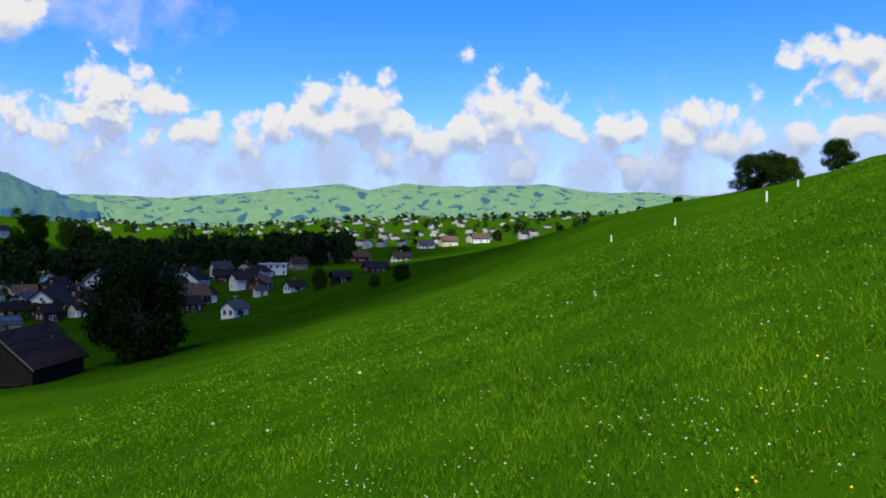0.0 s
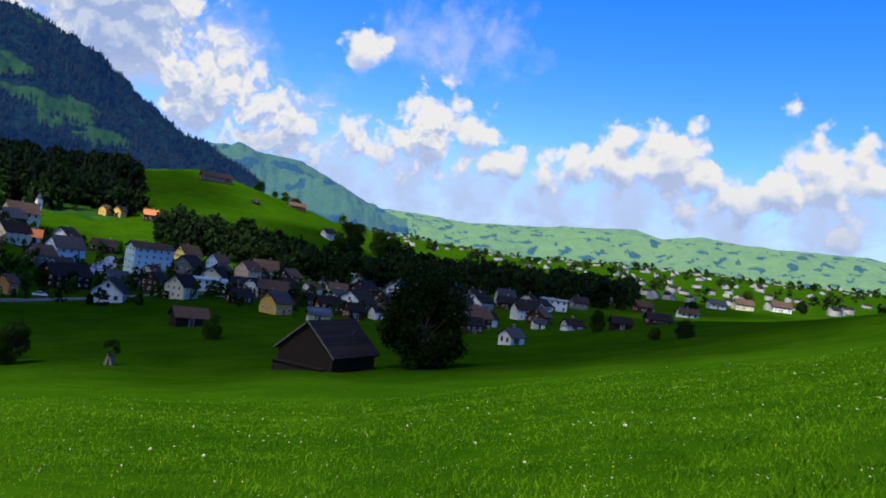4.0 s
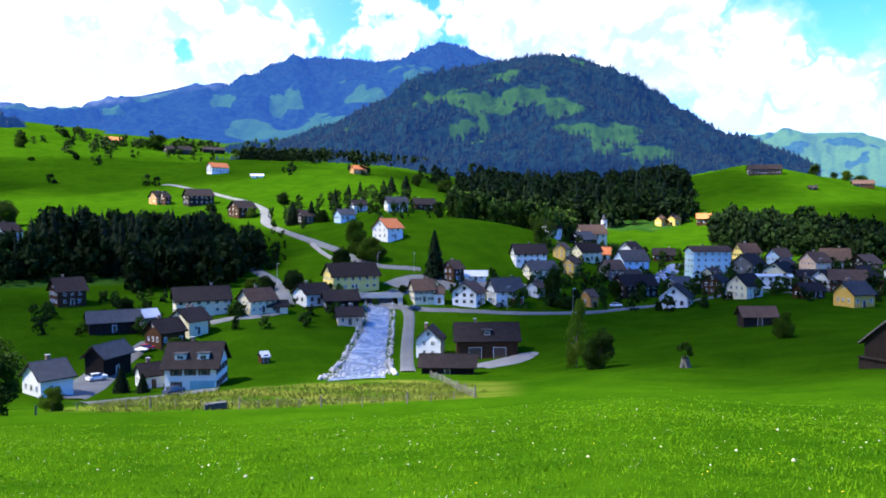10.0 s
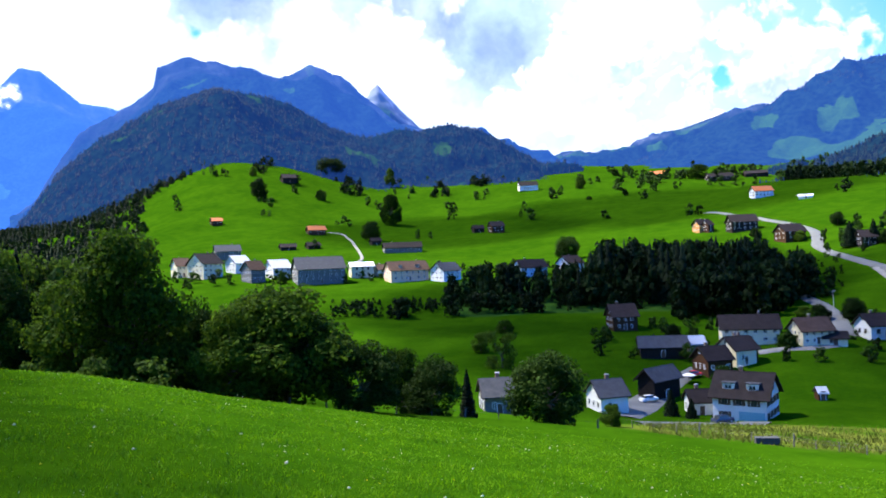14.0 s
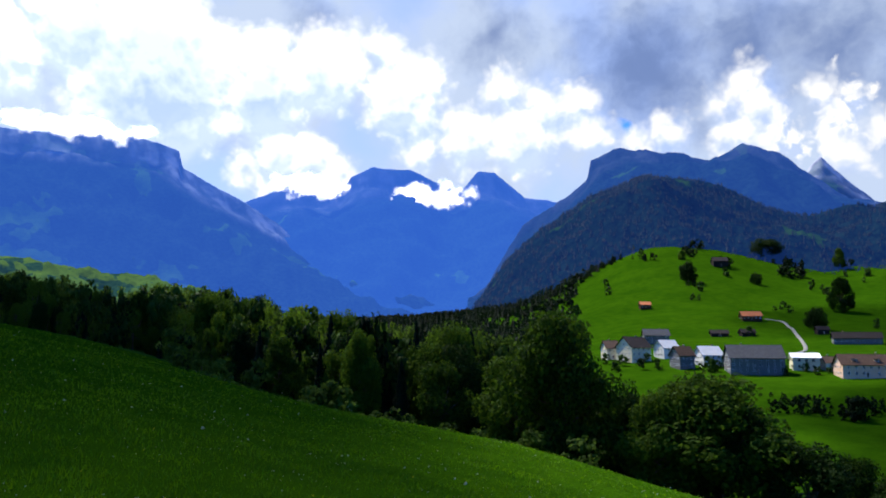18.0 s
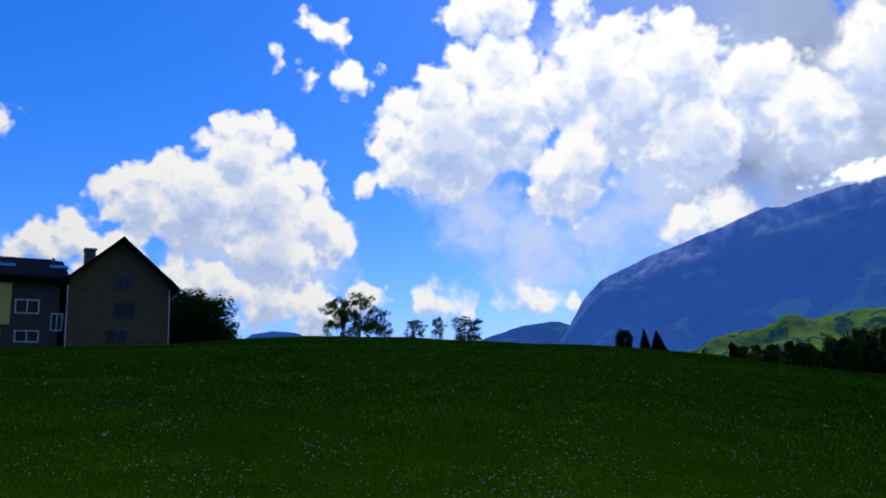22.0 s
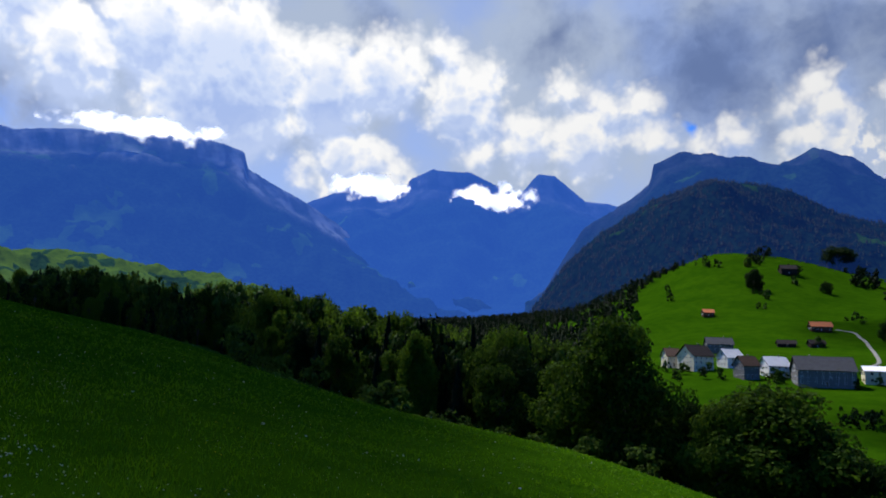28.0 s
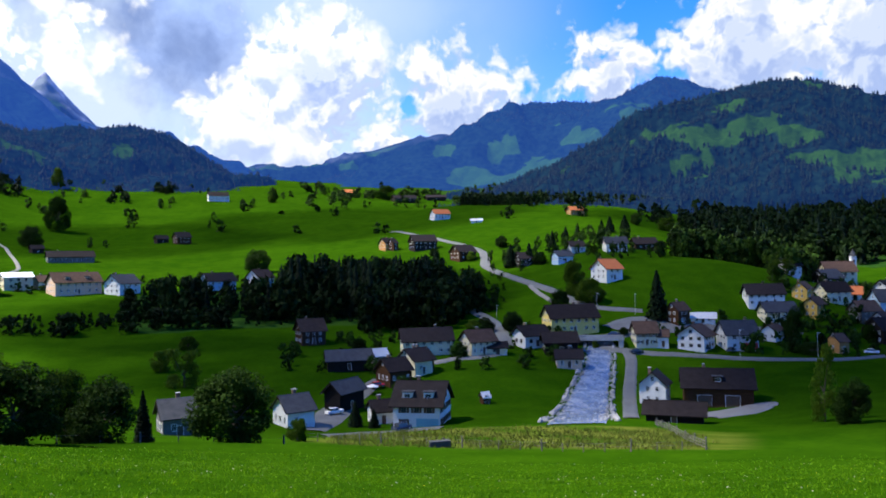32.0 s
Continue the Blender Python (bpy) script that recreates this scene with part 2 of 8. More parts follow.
# clear blue sky
deep = wn.new("ShaderNodeHueSaturation")
deep.inputs["Saturation"].default_value, deep.inputs["Value"].default_value, deep.inputs["Hue"].default_value = 1.42, 1.6 * 0.15, 0.506
wl.new(sky.outputs[0], deep.inputs["Color"])
blue = wn.new("ShaderNodeVectorMath")
blue.operation = "MULTIPLY"
blue.inputs[1].default_value = (1.08, 0.98, 1.30)
wl.new(deep.outputs[0], blue.inputs[0])
# gaps of blue, clouds brighter towards the sun
gap = span(depth_of(CLOUDS_HOLES, warp=0.02).outputs[0], -0.004, 0.014, 1.0, 0.0)
shine = span(facing(way(SUN_BEARING, SUN_HEIGHT)), 0.2, 0.85, 0.92, 1.55, soft=False)
# a thin veil over the southern sky, soft cloud bodies, grey rain cloud
veil = sums("MULTIPLY", sums("MULTIPLY", span(facing(way(128, 18)), 0.50, 0.86), span(streaks.outputs["Fac"], 0.30, 0.62, 0.72, 1.0)), gap)
colour = blended(veil, blue.outputs[0], (0.66, 0.79, 1.04))
body = sums("MULTIPLY", span(depth_of(CLOUDS_SOFT, warp=0.08, puff=0.03, fine=0.09).outputs[0], -0.035, 0.060, 0.0, 0.88), gap)
colour = blended(body, colour, scaled((0.68, 0.80, 1.06), sums("MULTIPLY", shine, 0.94)))
gloom = span(depth_of(CLOUDS_GREY, warp=0.09, puff=0.02, fine=0.07).outputs[0], -0.045, 0.075, 0.0, 0.88)
colour = blended(gloom, colour, (0.17, 0.26, 0.54))
# crisp white heads: lit on the sunward side, blue-grey within and below
heads = (cloud_group(CLOUDS_NORTH + CLOUDS_NORTH_EAST), cloud_group(CLOUDS_VALLEY, 0.08, 0.05, 0.09), cloud_group(CLOUDS_WEST + CLOUDS_TOWER + CLOUDS_GREAT), cloud_group(CLOUDS_SOUTH + CLOUDS_SOUTH_EAST))
up = way(SUN_BEARING, SUN_HEIGHT) * 0.006 + Vector((0, 0, 0.014))
for tree, crisp in zip(heads, ((-0.016, -0.002), (-0.034, 0.006), (-0.016, -0.003), (-0.026, 0.008))):
    here, above = depth_of((), None, tree), depth_of((), up, tree)
    edge = sums("MULTIPLY", span(here.outputs[0], *crisp), gap)
    lit = span(sums("SUBTRACT", here.outputs[0], above.outputs[0]), -0.014, 0.013, soft=False)
    rim = span(here.outputs[0], -0.004, 0.050, 1.0, 0.55)
    light = sums("MULTIPLY", sums("MULTIPLY_ADD", lit, 0.6, 0.4), rim)
    light = sums("MULTIPLY", light, span(height.outputs["Z"], 0.05, 0.17, 0.6, 1.0))
    tone = wn.new("ShaderNodeValToRGB")
    tone.color_ramp.elements[0].position, tone.color_ramp.elements[1].position = 0.2, 0.85
    tone.color_ramp.elements[0].color, tone.color_ramp.elements[1].color = (0.41, 0.54, 0.90, 1), (1.06, 1.06, 1.06, 1)
    tone.color_ramp.elements.new(0.5).color = (0.64, 0.75, 1.0, 1)
    wl.new(light, tone.inputs[0])
    colour = blended(edge, colour, scaled(tone.outputs[0], shine))
# haze towards the horizon
colour = blended(span(height.outputs["Z"], 0.03, 0.16, 0.80, 0.0), colour, (0.46, 0.60, 0.90))
background = wn.new("ShaderNodeBackground")
background.inputs["Strength"].default_value = SKY_SHARE
wl.new(colour, background.inputs["Color"]), wl.new(background.outputs[0], out.inputs["Surface"])

# ---------------------------------------------------------------- materials
def material(name, colours, scale=1.0, rough=0.8, bump=0.2, fine=8.0, metal=0.0, coord="Object", stretch=(1, 1, 1), spec=0.3, per_object=0.0):
    """A surface that wanders between its colours at two scales, with a fine relief."""
    m = bpy.data.materials.new(name)
    m.use_nodes = True
    n, l = m.node_tree.nodes, m.node_tree.links
    b = n["Principled BSDF"]
    b.inputs["Roughness"].default_value, b.inputs["Metallic"].default_value = rough, metal
    b.inputs["Specular IOR Level"].default_value = spec
    t = n.new("ShaderNodeTexCoord")
    mp = n.new("ShaderNodeMapping")
    mp.inputs["Scale"].default_value = stretch
    l.new(t.outputs[coord], mp.inputs["Vector"])
    big, small = n.new("ShaderNodeTexNoise"), n.new("ShaderNodeTexNoise")
    big.inputs["Scale"].default_value, big.inputs["Detail"].default_value = scale, 4
    small.inputs["Scale"].default_value, small.inputs["Detail"].default_value = scale * fine, 5
    l.new(mp.outputs[0], big.inputs["Vector"]), l.new(mp.outputs[0], small.inputs["Vector"])
    mix = n.new("ShaderNodeMath")
    mix.operation = "MULTIPLY_ADD"
    l.new(small.outputs["Fac"], mix.inputs[0])
    mix.inputs[1].default_value = 0.5
    half = n.new("ShaderNodeMath")
    half.operation = "MULTIPLY"
    half.inputs[1].default_value = 0.5
    l.new(big.outputs["Fac"], half.inputs[0]), l.new(half.outputs[0], mix.inputs[2])
    fac = mix.outputs[0]
    if per_object:
        oi = n.new("ShaderNodeObjectInfo")
        sh = n.new("ShaderNodeMath")
        sh.operation = "MULTIPLY_ADD"
        sh.inputs[1].default_value = per_object
        ce = n.new("ShaderNodeMath")
        ce.operation = "SUBTRACT"
        ce.inputs[1].default_value = per_object / 2
        l.new(oi.outputs["Random"], sh.inputs[0]), l.new(fac, ce.inputs[0]), l.new(ce.outputs[0], sh.inputs[2])
        fac = sh.outputs[0]
    ramp = n.new("ShaderNodeValToRGB")
    e = ramp.color_ramp.elements
    e[0].position, e[1].position = 0.3, 0.7
    e[0].color, e[1].color = (*colours[0], 1), (*colours[-1], 1)
    for i, c in enumerate(colours[1:-1]):
        e.new(0.3 + 0.4 * (i + 1) / (len(colours) - 1)).color = (*c, 1)
    l.new(fac, ramp.inputs[0]), l.new(ramp.outputs[0], b.inputs["Base Color"])
    if bump:
        bp = n.new("ShaderNodeBump")
        bp.inputs["Strength"].default_value, bp.inputs["Distance"].default_value = bump, 0.3 / (scale * fine)
        l.new(small.outputs["Fac"], bp.inputs["Height"]), l.new(bp.outputs[0], b.inputs["Normal"])
    return m


def leafy(name, dark, light, glow=0.25, vary="", patch=0.0):
    """Leaves: each leaf has its own green, and some light passes through. vary: the shade also differs from tree to tree
    ("object": trees of their own, "tint": trees of one wood); patch: metres over which a meadow changes."""
    m = bpy.data.materials.new(name)
    m.use_nodes = True
    n, l = m.node_tree.nodes, m.node_tree.links
    b = n["Principled BSDF"]
    b.inputs["Roughness"].default_value, b.inputs["Specular IOR Level"].default_value = 0.75, 0.06
    fac = n.new("ShaderNodeNewGeometry").outputs["Random Per Island"]
    if vary or patch:
        if vary == "object":
            other = n.new("ShaderNodeObjectInfo").outputs["Random"]
        elif vary == "tint":
            at = n.new("ShaderNodeAttribute")
            at.attribute_name = "tint"
            other = at.outputs["Fac"]
        else:
            tx, no, mr = n.new("ShaderNodeTexCoord"), n.new("ShaderNodeTexNoise"), n.new("ShaderNodeMapRange")
            no.inputs["Scale"].default_value, no.inputs["Detail"].default_value, no.inputs["Roughness"].default_value = 1 / patch, 5, 0.62
            mr.inputs["From Min"].default_value, mr.inputs["From Max"].default_value = 0.36, 0.64
            l.new(tx.outputs["Object"], no.inputs["Vector"]), l.new(no.outputs["Fac"], mr.inputs["Value"])
            other = mr.outputs[0]
        mix = n.new("ShaderNodeMix")
        mix.inputs[0].default_value = 0.55
        l.new(fac, mix.inputs[2]), l.new(other, mix.inputs[3])
        fac = mix.outputs[0]
    ramp = n.new("ShaderNodeValToRGB")
    ramp.color_ramp.elements[0].color, ramp.color_ramp.elements[1].color = (*dark, 1), (*light, 1)
    if vary or patch:
        ramp.color_ramp.elements[0].position, ramp.color_ramp.elements[1].position = 0.15, 0.85
    l.new(fac, ramp.inputs[0]), l.new(ramp.outputs[0], b.inputs["Base Color"])
    tr, mx = n.new("ShaderNodeBsdfTranslucent"), n.new("ShaderNodeMixShader")
    l.new(ramp.outputs[0], tr.inputs["Color"])
    mx.inputs[0].default_value = glow
    l.new(b.outputs[0], mx.inputs[1]), l.new(tr.outputs[0], mx.inputs[2])
    l.new(mx.outputs[0], n["Material Output"].inputs["Surface"])
    return m


def haze_glow_needles(name, haze_glow):
    """Far spruces; a blue emission paints the same distance haze on them as on the mountain that they stand on."""
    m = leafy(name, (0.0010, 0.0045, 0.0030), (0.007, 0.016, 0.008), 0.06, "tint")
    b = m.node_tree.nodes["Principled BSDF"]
    b.inputs["Emission Color"].default_value, b.inputs["Emission Strength"].default_value = (0.045, 0.18, 0.85, 1), haze_glow * 0.33
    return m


def land(name, grass, wood, rock, haze_glow=0.0):
    """Open land: pasture, woods and bare rock by the cover stored on the mesh; far backdrops also get a blue emission
    painted in as haze.
    """
    m = bpy.data.materials.new(name)
    m.use_nodes = True
    n, l = m.node_tree.nodes, m.node_tree.links
    b = n["Principled BSDF"]
    b.inputs["Roughness"].default_value, b.inputs["Specular IOR Level"].default_value = 1.0, 0.0
    t = n.new("ShaderNodeTexCoord")

    def cloudy(scale, detail, a, c, lo=0.35, hi=0.65):
        no, ra = n.new("ShaderNodeTexNoise"), n.new("ShaderNodeValToRGB")
        no.inputs["Scale"].default_value, no.inputs["Detail"].default_value = scale, detail
        l.new(t.outputs["Object"], no.inputs["Vector"]), l.new(no.outputs["Fac"], ra.inputs[0])
        ra.color_ramp.elements[0].position, ra.color_ramp.elements[1].position = lo, hi
        ra.color_ramp.elements[0].color, ra.color_ramp.elements[1].color = (*a, 1), (*c, 1)
        return ra.outputs[0], no.outputs["Fac"]

    g1, _ = cloudy(0.02, 6, grass[0], grass[1])
    g2, gf = cloudy(0.9, 8, grass[0], grass[2])
    g3, _ = cloudy(0.11, 7, grass[0], grass[1], 0.4, 0.6)
    w1, wf = cloudy(0.09, 9, wood[0], wood[1], 0.4, 0.6)
    r1, rf = cloudy(0.01, 10, rock[0], rock[1])

    def mixed(fac, a, c):
        x = n.new("ShaderNodeMix")
        x.data_type = "RGBA"
        if isinstance(fac, float):
            x.inputs[0].default_value = fac
        else:
            l.new(fac, x.inputs[0])
        l.new(a, x.inputs[6]), l.new(c, x.inputs[7])
        return x.outputs[2]

    def cover(attribute):
        a = n.new("ShaderNodeAttribute")
        a.attribute_name = attribute
        return a.outputs["Fac"]

    def frayed(value):
        """The edge of the woods, broken up by single trees."""
        no, ad, ra = n.new("ShaderNodeTexNoise"), n.new("ShaderNodeMath"), n.new("ShaderNodeMapRange")
        no.inputs["Scale"].default_value, no.inputs["Detail"].default_value = 0.022 if haze_glow else 0.08, 8
        l.new(t.outputs["Object"], no.inputs["Vector"])
        ad.operation = "MULTIPLY_ADD"
        ad.inputs[1].default_value = 1.5
        l.new(no.outputs["Fac"], ad.inputs[0]), l.new(value, ad.inputs[2])
        ra.inputs["From Min"].default_value, ra.inputs["From Max"].default_value = 1.15, 1.35
        l.new(ad.outputs[0], ra.inputs["Value"])
        return ra.outputs[0]

    col = mixed(cover("rock"), mixed(frayed(cover("wood")), mixed(0.5, mixed(0.5, g1, g3), g2), w1), r1)
    l.new(col, b.inputs["Base Color"])
    bp = n.new("ShaderNodeBump")
    bp.inputs["Strength"].default_value, bp.inputs["Distance"].default_value = 0.5, 6.0 if haze_glow else 0.12
    l.new(wf if haze_glow else gf, bp.inputs["Height"]), l.new(bp.outputs[0], b.inputs["Normal"])
    # Distance haze is painted on as a blue emission of the surface itself.
    if haze_glow:
        b.inputs["Emission Color"].default_value, b.inputs["Emission Strength"].default_value = (0.045, 0.18, 0.85, 1), haze_glow * 0.33
    return m


GRASS = ((0.009, 0.034, 0.001), (0.029, 0.076, 0.002), (0.018, 0.054, 0.001))
# Bluish base colours: part of the distance haze is mixed into woods and rock.
HAZED_WOOD = ((0.0013, 0.0052, 0.00585), (0.00455, 0.013, 0.0104))
HAZED_ROCK = ((0.013, 0.0195, 0.0325), (0.04875, 0.0585, 0.078))
M_GROUND = land("meadow", GRASS, ((0.010, 0.035, 0.006), (0.022, 0.06, 0.008)), ((0.03, 0.065, 0.006), (0.11, 0.115, 0.02)))
M_WHITE = material("white_render", [(0.5084, 0.5084, 0.492), (0.656, 0.656, 0.6396)], 0.4, 0.85, 0.1)
M_DULL = material("dull_white_render", [(0.1968, 0.1968, 0.1927), (0.3608, 0.3526, 0.3444)], 0.05, 0.9, 0.0)
M_CREAM = material("cream_render", [(0.5084, 0.4592, 0.3116), (0.615, 0.5576, 0.3936)], 0.4, 0.85, 0.1)
M_YELLOW = material("yellow_render", [(0.5412, 0.41, 0.1148), (0.6396, 0.5084, 0.164)], 0.4, 0.85, 0.1)
M_OCHRE = material("ochre_render", [(0.451, 0.2706, 0.0492), (0.5412, 0.3444, 0.082)], 0.4, 0.85, 0.1)
M_BLUE = material("pale_blue_render", [(0.2952, 0.4264, 0.5576), (0.3772, 0.5084, 0.6396)], 0.4, 0.85, 0.1)
M_AQUA = material("aqua_shingle", [(0.3116, 0.4756, 0.5084), (0.41, 0.5576, 0.5904)], 0.5, 0.85, 0.1)
M_PINK = material("apricot_render", [(0.5412, 0.3608, 0.246), (0.6232, 0.4428, 0.3116)], 0.4, 0.85, 0.1)
M_GREY = material("grey_shingle", [(0.0816, 0.0816, 0.0816), (0.1326, 0.1326, 0.1326)], 1.5, 0.85, 0.2)
M_TIMBER = material("weathered_timber", [(0.00816, 0.00612, 0.00561), (0.02805, 0.02142, 0.01836)], 0.8, 0.85, 0.4, stretch=(6, 6, 0.6), spec=0.08)
M_BROWN = material("brown_timber", [(0.02805, 0.01326, 0.00612), (0.0663, 0.03162, 0.01428)], 0.8, 0.8, 0.4, stretch=(0.6, 0.6, 6), spec=0.08)
M_HONEY = material("honey_timber", [(0.30, 0.14, 0.04), (0.46, 0.24, 0.08)], 0.8, 0.75, 0.3, stretch=(0.6, 0.6, 6))
M_BLACK = material("black_stained_boards", [(0.00408, 0.00357, 0.00408), (0.01326, 0.01122, 0.01122)], 0.8, 0.85, 0.4, stretch=(6, 6, 0.6), spec=0.08)
M_ROOF_DARK = material("dark_brown_tiles", [(0.00714, 0.00561, 0.00663), (0.02142, 0.01683, 0.01734)], 0.8, 0.8, 0.5, 9, per_object=0.3, spec=0.08)
M_ROOF_GREY = material("grey_slates", [(0.02295, 0.0255, 0.0306), (0.0561, 0.05865, 0.0663)], 0.8, 0.7, 0.4, 9, per_object=0.3, spec=0.08)
M_ROOF_BROWN = material("brown_tiles", [(0.03825, 0.02346, 0.01734), (0.0867, 0.05355, 0.03825)], 0.8, 0.8, 0.5, 9, per_object=0.3, spec=0.08)
M_ROOF_RED = material("orange_red_tiles", [(0.345, 0.0825, 0.0225), (0.48, 0.15, 0.045)], 0.8, 0.8, 0.4, 9)
M_ROOF_METAL = material("pale_sheet_metal", [(0.375, 0.3825, 0.39), (0.525, 0.525, 0.5175)], 0.3, 0.45, 0.05, metal=0.2)
M_PANE = material("dark_window_glass", [(0.02, 0.025, 0.03), (0.05, 0.06, 0.07)], 0.5, 0.08, 0.0, spec=0.6)
M_FRAME = material("white_window_frame", [(0.5412, 0.5412, 0.5248), (0.656, 0.656, 0.6396)], 2, 0.6, 0.0)
M_FRAME_DARK = material("dark_window_frame", [(0.05, 0.03, 0.02), (0.10, 0.06, 0.04)], 2, 0.6, 0.0)
M_BRICK = material("chimney_brick", [(0.10, 0.06, 0.05), (0.20, 0.13, 0.10)], 3, 0.9, 0.3)
M_RED = material("red_paint", [(0.34, 0.03, 0.03), (0.46, 0.05, 0.04)], 1, 0.5, 0.0)
M_TEAL = material("teal_garage_door", [(0.16, 0.34, 0.40), (0.22, 0.42, 0.48)], 1, 0.6, 0.0)
M_ASPHALT = material("asphalt", [(0.0615, 0.06457, 0.06765), (0.1168, 0.1199, 0.123)], 0.15, 0.9, 0.2, 20)
M_GRAVEL = material("pale_gravel", [(0.1168, 0.1137, 0.1076), (0.1845, 0.1783, 0.1692)], 0.3, 0.95, 0.4, 12)
M_CONCRETE = material("concrete", [(0.24, 0.24, 0.23), (0.38, 0.38, 0.36)], 0.5, 0.9, 0.2)
M_WATER = material("shallow_river", [(0.0492, 0.0738, 0.123), (0.0984, 0.1291, 0.1968), (0.3813, 0.4059, 0.4551)], 0.22, 0.25, 0.8, 7, spec=0.5)
M_STONE = material("river_stone", [(0.195, 0.195, 0.21), (0.375, 0.375, 0.375)], 1.5, 0.85, 0.3, per_object=0.4)
M_BARK = material("bark", [(0.035, 0.026, 0.018), (0.10, 0.08, 0.06)], 3, 0.95, 0.6, stretch=(3, 3, 0.5))
M_POST = material("grey_fence_wood", [(0.05, 0.047, 0.042), (0.13, 0.125, 0.115)], 4, 0.9, 0.4, stretch=(3, 3, 0.5))
M_SOLAR = material("solar_panel", [(0.03, 0.05, 0.09), (0.06, 0.09, 0.15)], 1, 0.15, 0.0, spec=0.6)
M_CARBLUE = material("blue_car_paint", [(0.02, 0.03, 0.06), (0.04, 0.05, 0.09)], 1, 0.25, 0.0, spec=0.6)
M_CARRED = material("red_car_paint", [(0.5, 0.02, 0.03), (0.6, 0.04, 0.05)], 1, 0.25, 0.0, spec=0.6)
M_CARWHITE = material("white_car_paint", [(0.7, 0.7, 0.7), (0.8, 0.8, 0.8)], 1, 0.25, 0.0, spec=0.6)
M_TYRE = material("tyre_rubber", [(0.012, 0.012, 0.012), (0.025, 0.025, 0.025)], 2, 0.9, 0.0)
M_LEAF = leafy("summer_leaves", (0.0051, 0.0204, 0.0017), (0.07225, 0.1318, 0.0085), 0.5, "object")
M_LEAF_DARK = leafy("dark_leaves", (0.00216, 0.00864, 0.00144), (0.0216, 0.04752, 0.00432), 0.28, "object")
M_LEAF_LIGHT = leafy("sunny_leaves", (0.0204, 0.0476, 0.0051), (0.07225, 0.1232, 0.0119), 0.6)
M_WOOD_FRESH = leafy("fresh_wood_leaves", (0.0068, 0.0221, 0.0034), (0.0765, 0.1318, 0.0153), 0.5, "tint")
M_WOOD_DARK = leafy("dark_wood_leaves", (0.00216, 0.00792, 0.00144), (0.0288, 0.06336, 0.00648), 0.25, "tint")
# Shaded copy of the wood leaves: the woods' shade is put into its colour.
M_WOOD_SHADED = leafy("shaded_wood_leaves", (0.001296, 0.0054, 0.001296), (0.01008, 0.02448, 0.0036), 0.12, "tint")
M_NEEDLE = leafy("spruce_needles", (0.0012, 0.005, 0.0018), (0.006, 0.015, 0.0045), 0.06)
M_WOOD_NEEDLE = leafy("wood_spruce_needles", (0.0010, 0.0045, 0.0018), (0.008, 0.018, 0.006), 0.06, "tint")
M_BLADE = leafy("grass_blades", (0.029, 0.096, 0.001), (0.096, 0.205, 0.002), 0.45, patch=2.2)
M_HERB = leafy("herb_leaves", (0.018, 0.070, 0.001), (0.090, 0.190, 0.003), 0.35, patch=1.4)
M_PETAL = leafy("white_petals", (0.328, 0.3411, 0.223), (0.4986, 0.4986, 0.4067), 0.3)
M_PETAL_YELLOW = leafy("yellow_petals", (0.70, 0.48, 0.02), (0.80, 0.62, 0.05), 0.3)


def veil_material():
    """Thin white cloud that clings to a far mountain top, with a glow painted in for sunlight; how thick it is lies on
    the mesh.
    """
    m = bpy.data.materials.new("clinging_cloud")
    m.use_nodes = True
    n, l = m.node_tree.nodes, m.node_tree.links
    b = n["Principled BSDF"]
    b.inputs["Base Color"].default_value, b.inputs["Roughness"].default_value = (0.8, 0.8, 0.8, 1), 1.0
    # The cloud's sunlit white is put in as emission.
    b.inputs["Emission Color"].default_value, b.inputs["Emission Strength"].default_value = (0.9, 0.94, 1.0, 1), 0.46
    a = n.new("ShaderNodeAttribute")
    a.attribute_name = "veil"
    l.new(a.outputs["Fac"], b.inputs["Alpha"])
    return m


M_VEIL = veil_material()
M_STRAW = leafy("rough_bank_grass", (0.050, 0.075, 0.008), (0.110, 0.115, 0.024), 0.3)
# The sun's gleam on the sheet is put into a near-white base colour.
M_ROOF_SHEET = material("sheet_painted_gleam", [(0.76, 0.77, 0.78), (0.82, 0.82, 0.82)], 0.3, 0.3, 0.0, spec=0.6)
M_HILL_SHINGLE = material("dark_weathered_shingle", [(0.040, 0.036, 0.030), (0.085, 0.078, 0.066)], 1.2, 0.9, 0.4, stretch=(1, 1, 4))
M_HILL_BROWN = material("olive_brown_shingle", [(0.080, 0.056, 0.024), (0.16, 0.115, 0.055)], 1.2, 0.9, 0.4, stretch=(1, 1, 4))



# ---------------------------------------------------------------- the lie of the land
RINGS = np.array([20, 45, 75, 95, 120, 150, 190, 240, 300, 370, 460, 600, 800, 1100, 1500, 2000], float)
PROFILES = {}


def profile(bearing, heights):
    """Heights of the ground along one bearing, at the distances in RINGS."""
    PROFILES[bearing] = np.array(heights)


profile(-45, [3.0, 6.7, 10.8, 13.3, 16.3, 20.0, 23.5, 27.9, 33.1, 36.2, 40.1, 46.2, 56.1, 72.8, 95.0, 116.5])
profile(-30, [2.5, 5.6, 8.8, 10.6, 12.7, 15.3, 17.1, 18.2, 17.2, 16.0, 14.5, 20.3, 30.5, 45.8, 67.2, 86.9])
profile(-22, [1.4, 3.0, 4.8, 5.9, 8.8, 11.2, 12.9, 12.6, 11.3, 9.1, 6.4, 12.4, 23.5, 40.0, 61.2, 80.3])
profile(-14, [0.7, 1.6, 2.3, 3.0, 5.6, 7.4, 7.7, 6.6, 5.6, 4.7, 3.5, 5.8, 10.0, 28.5, 52.6, 73.8])
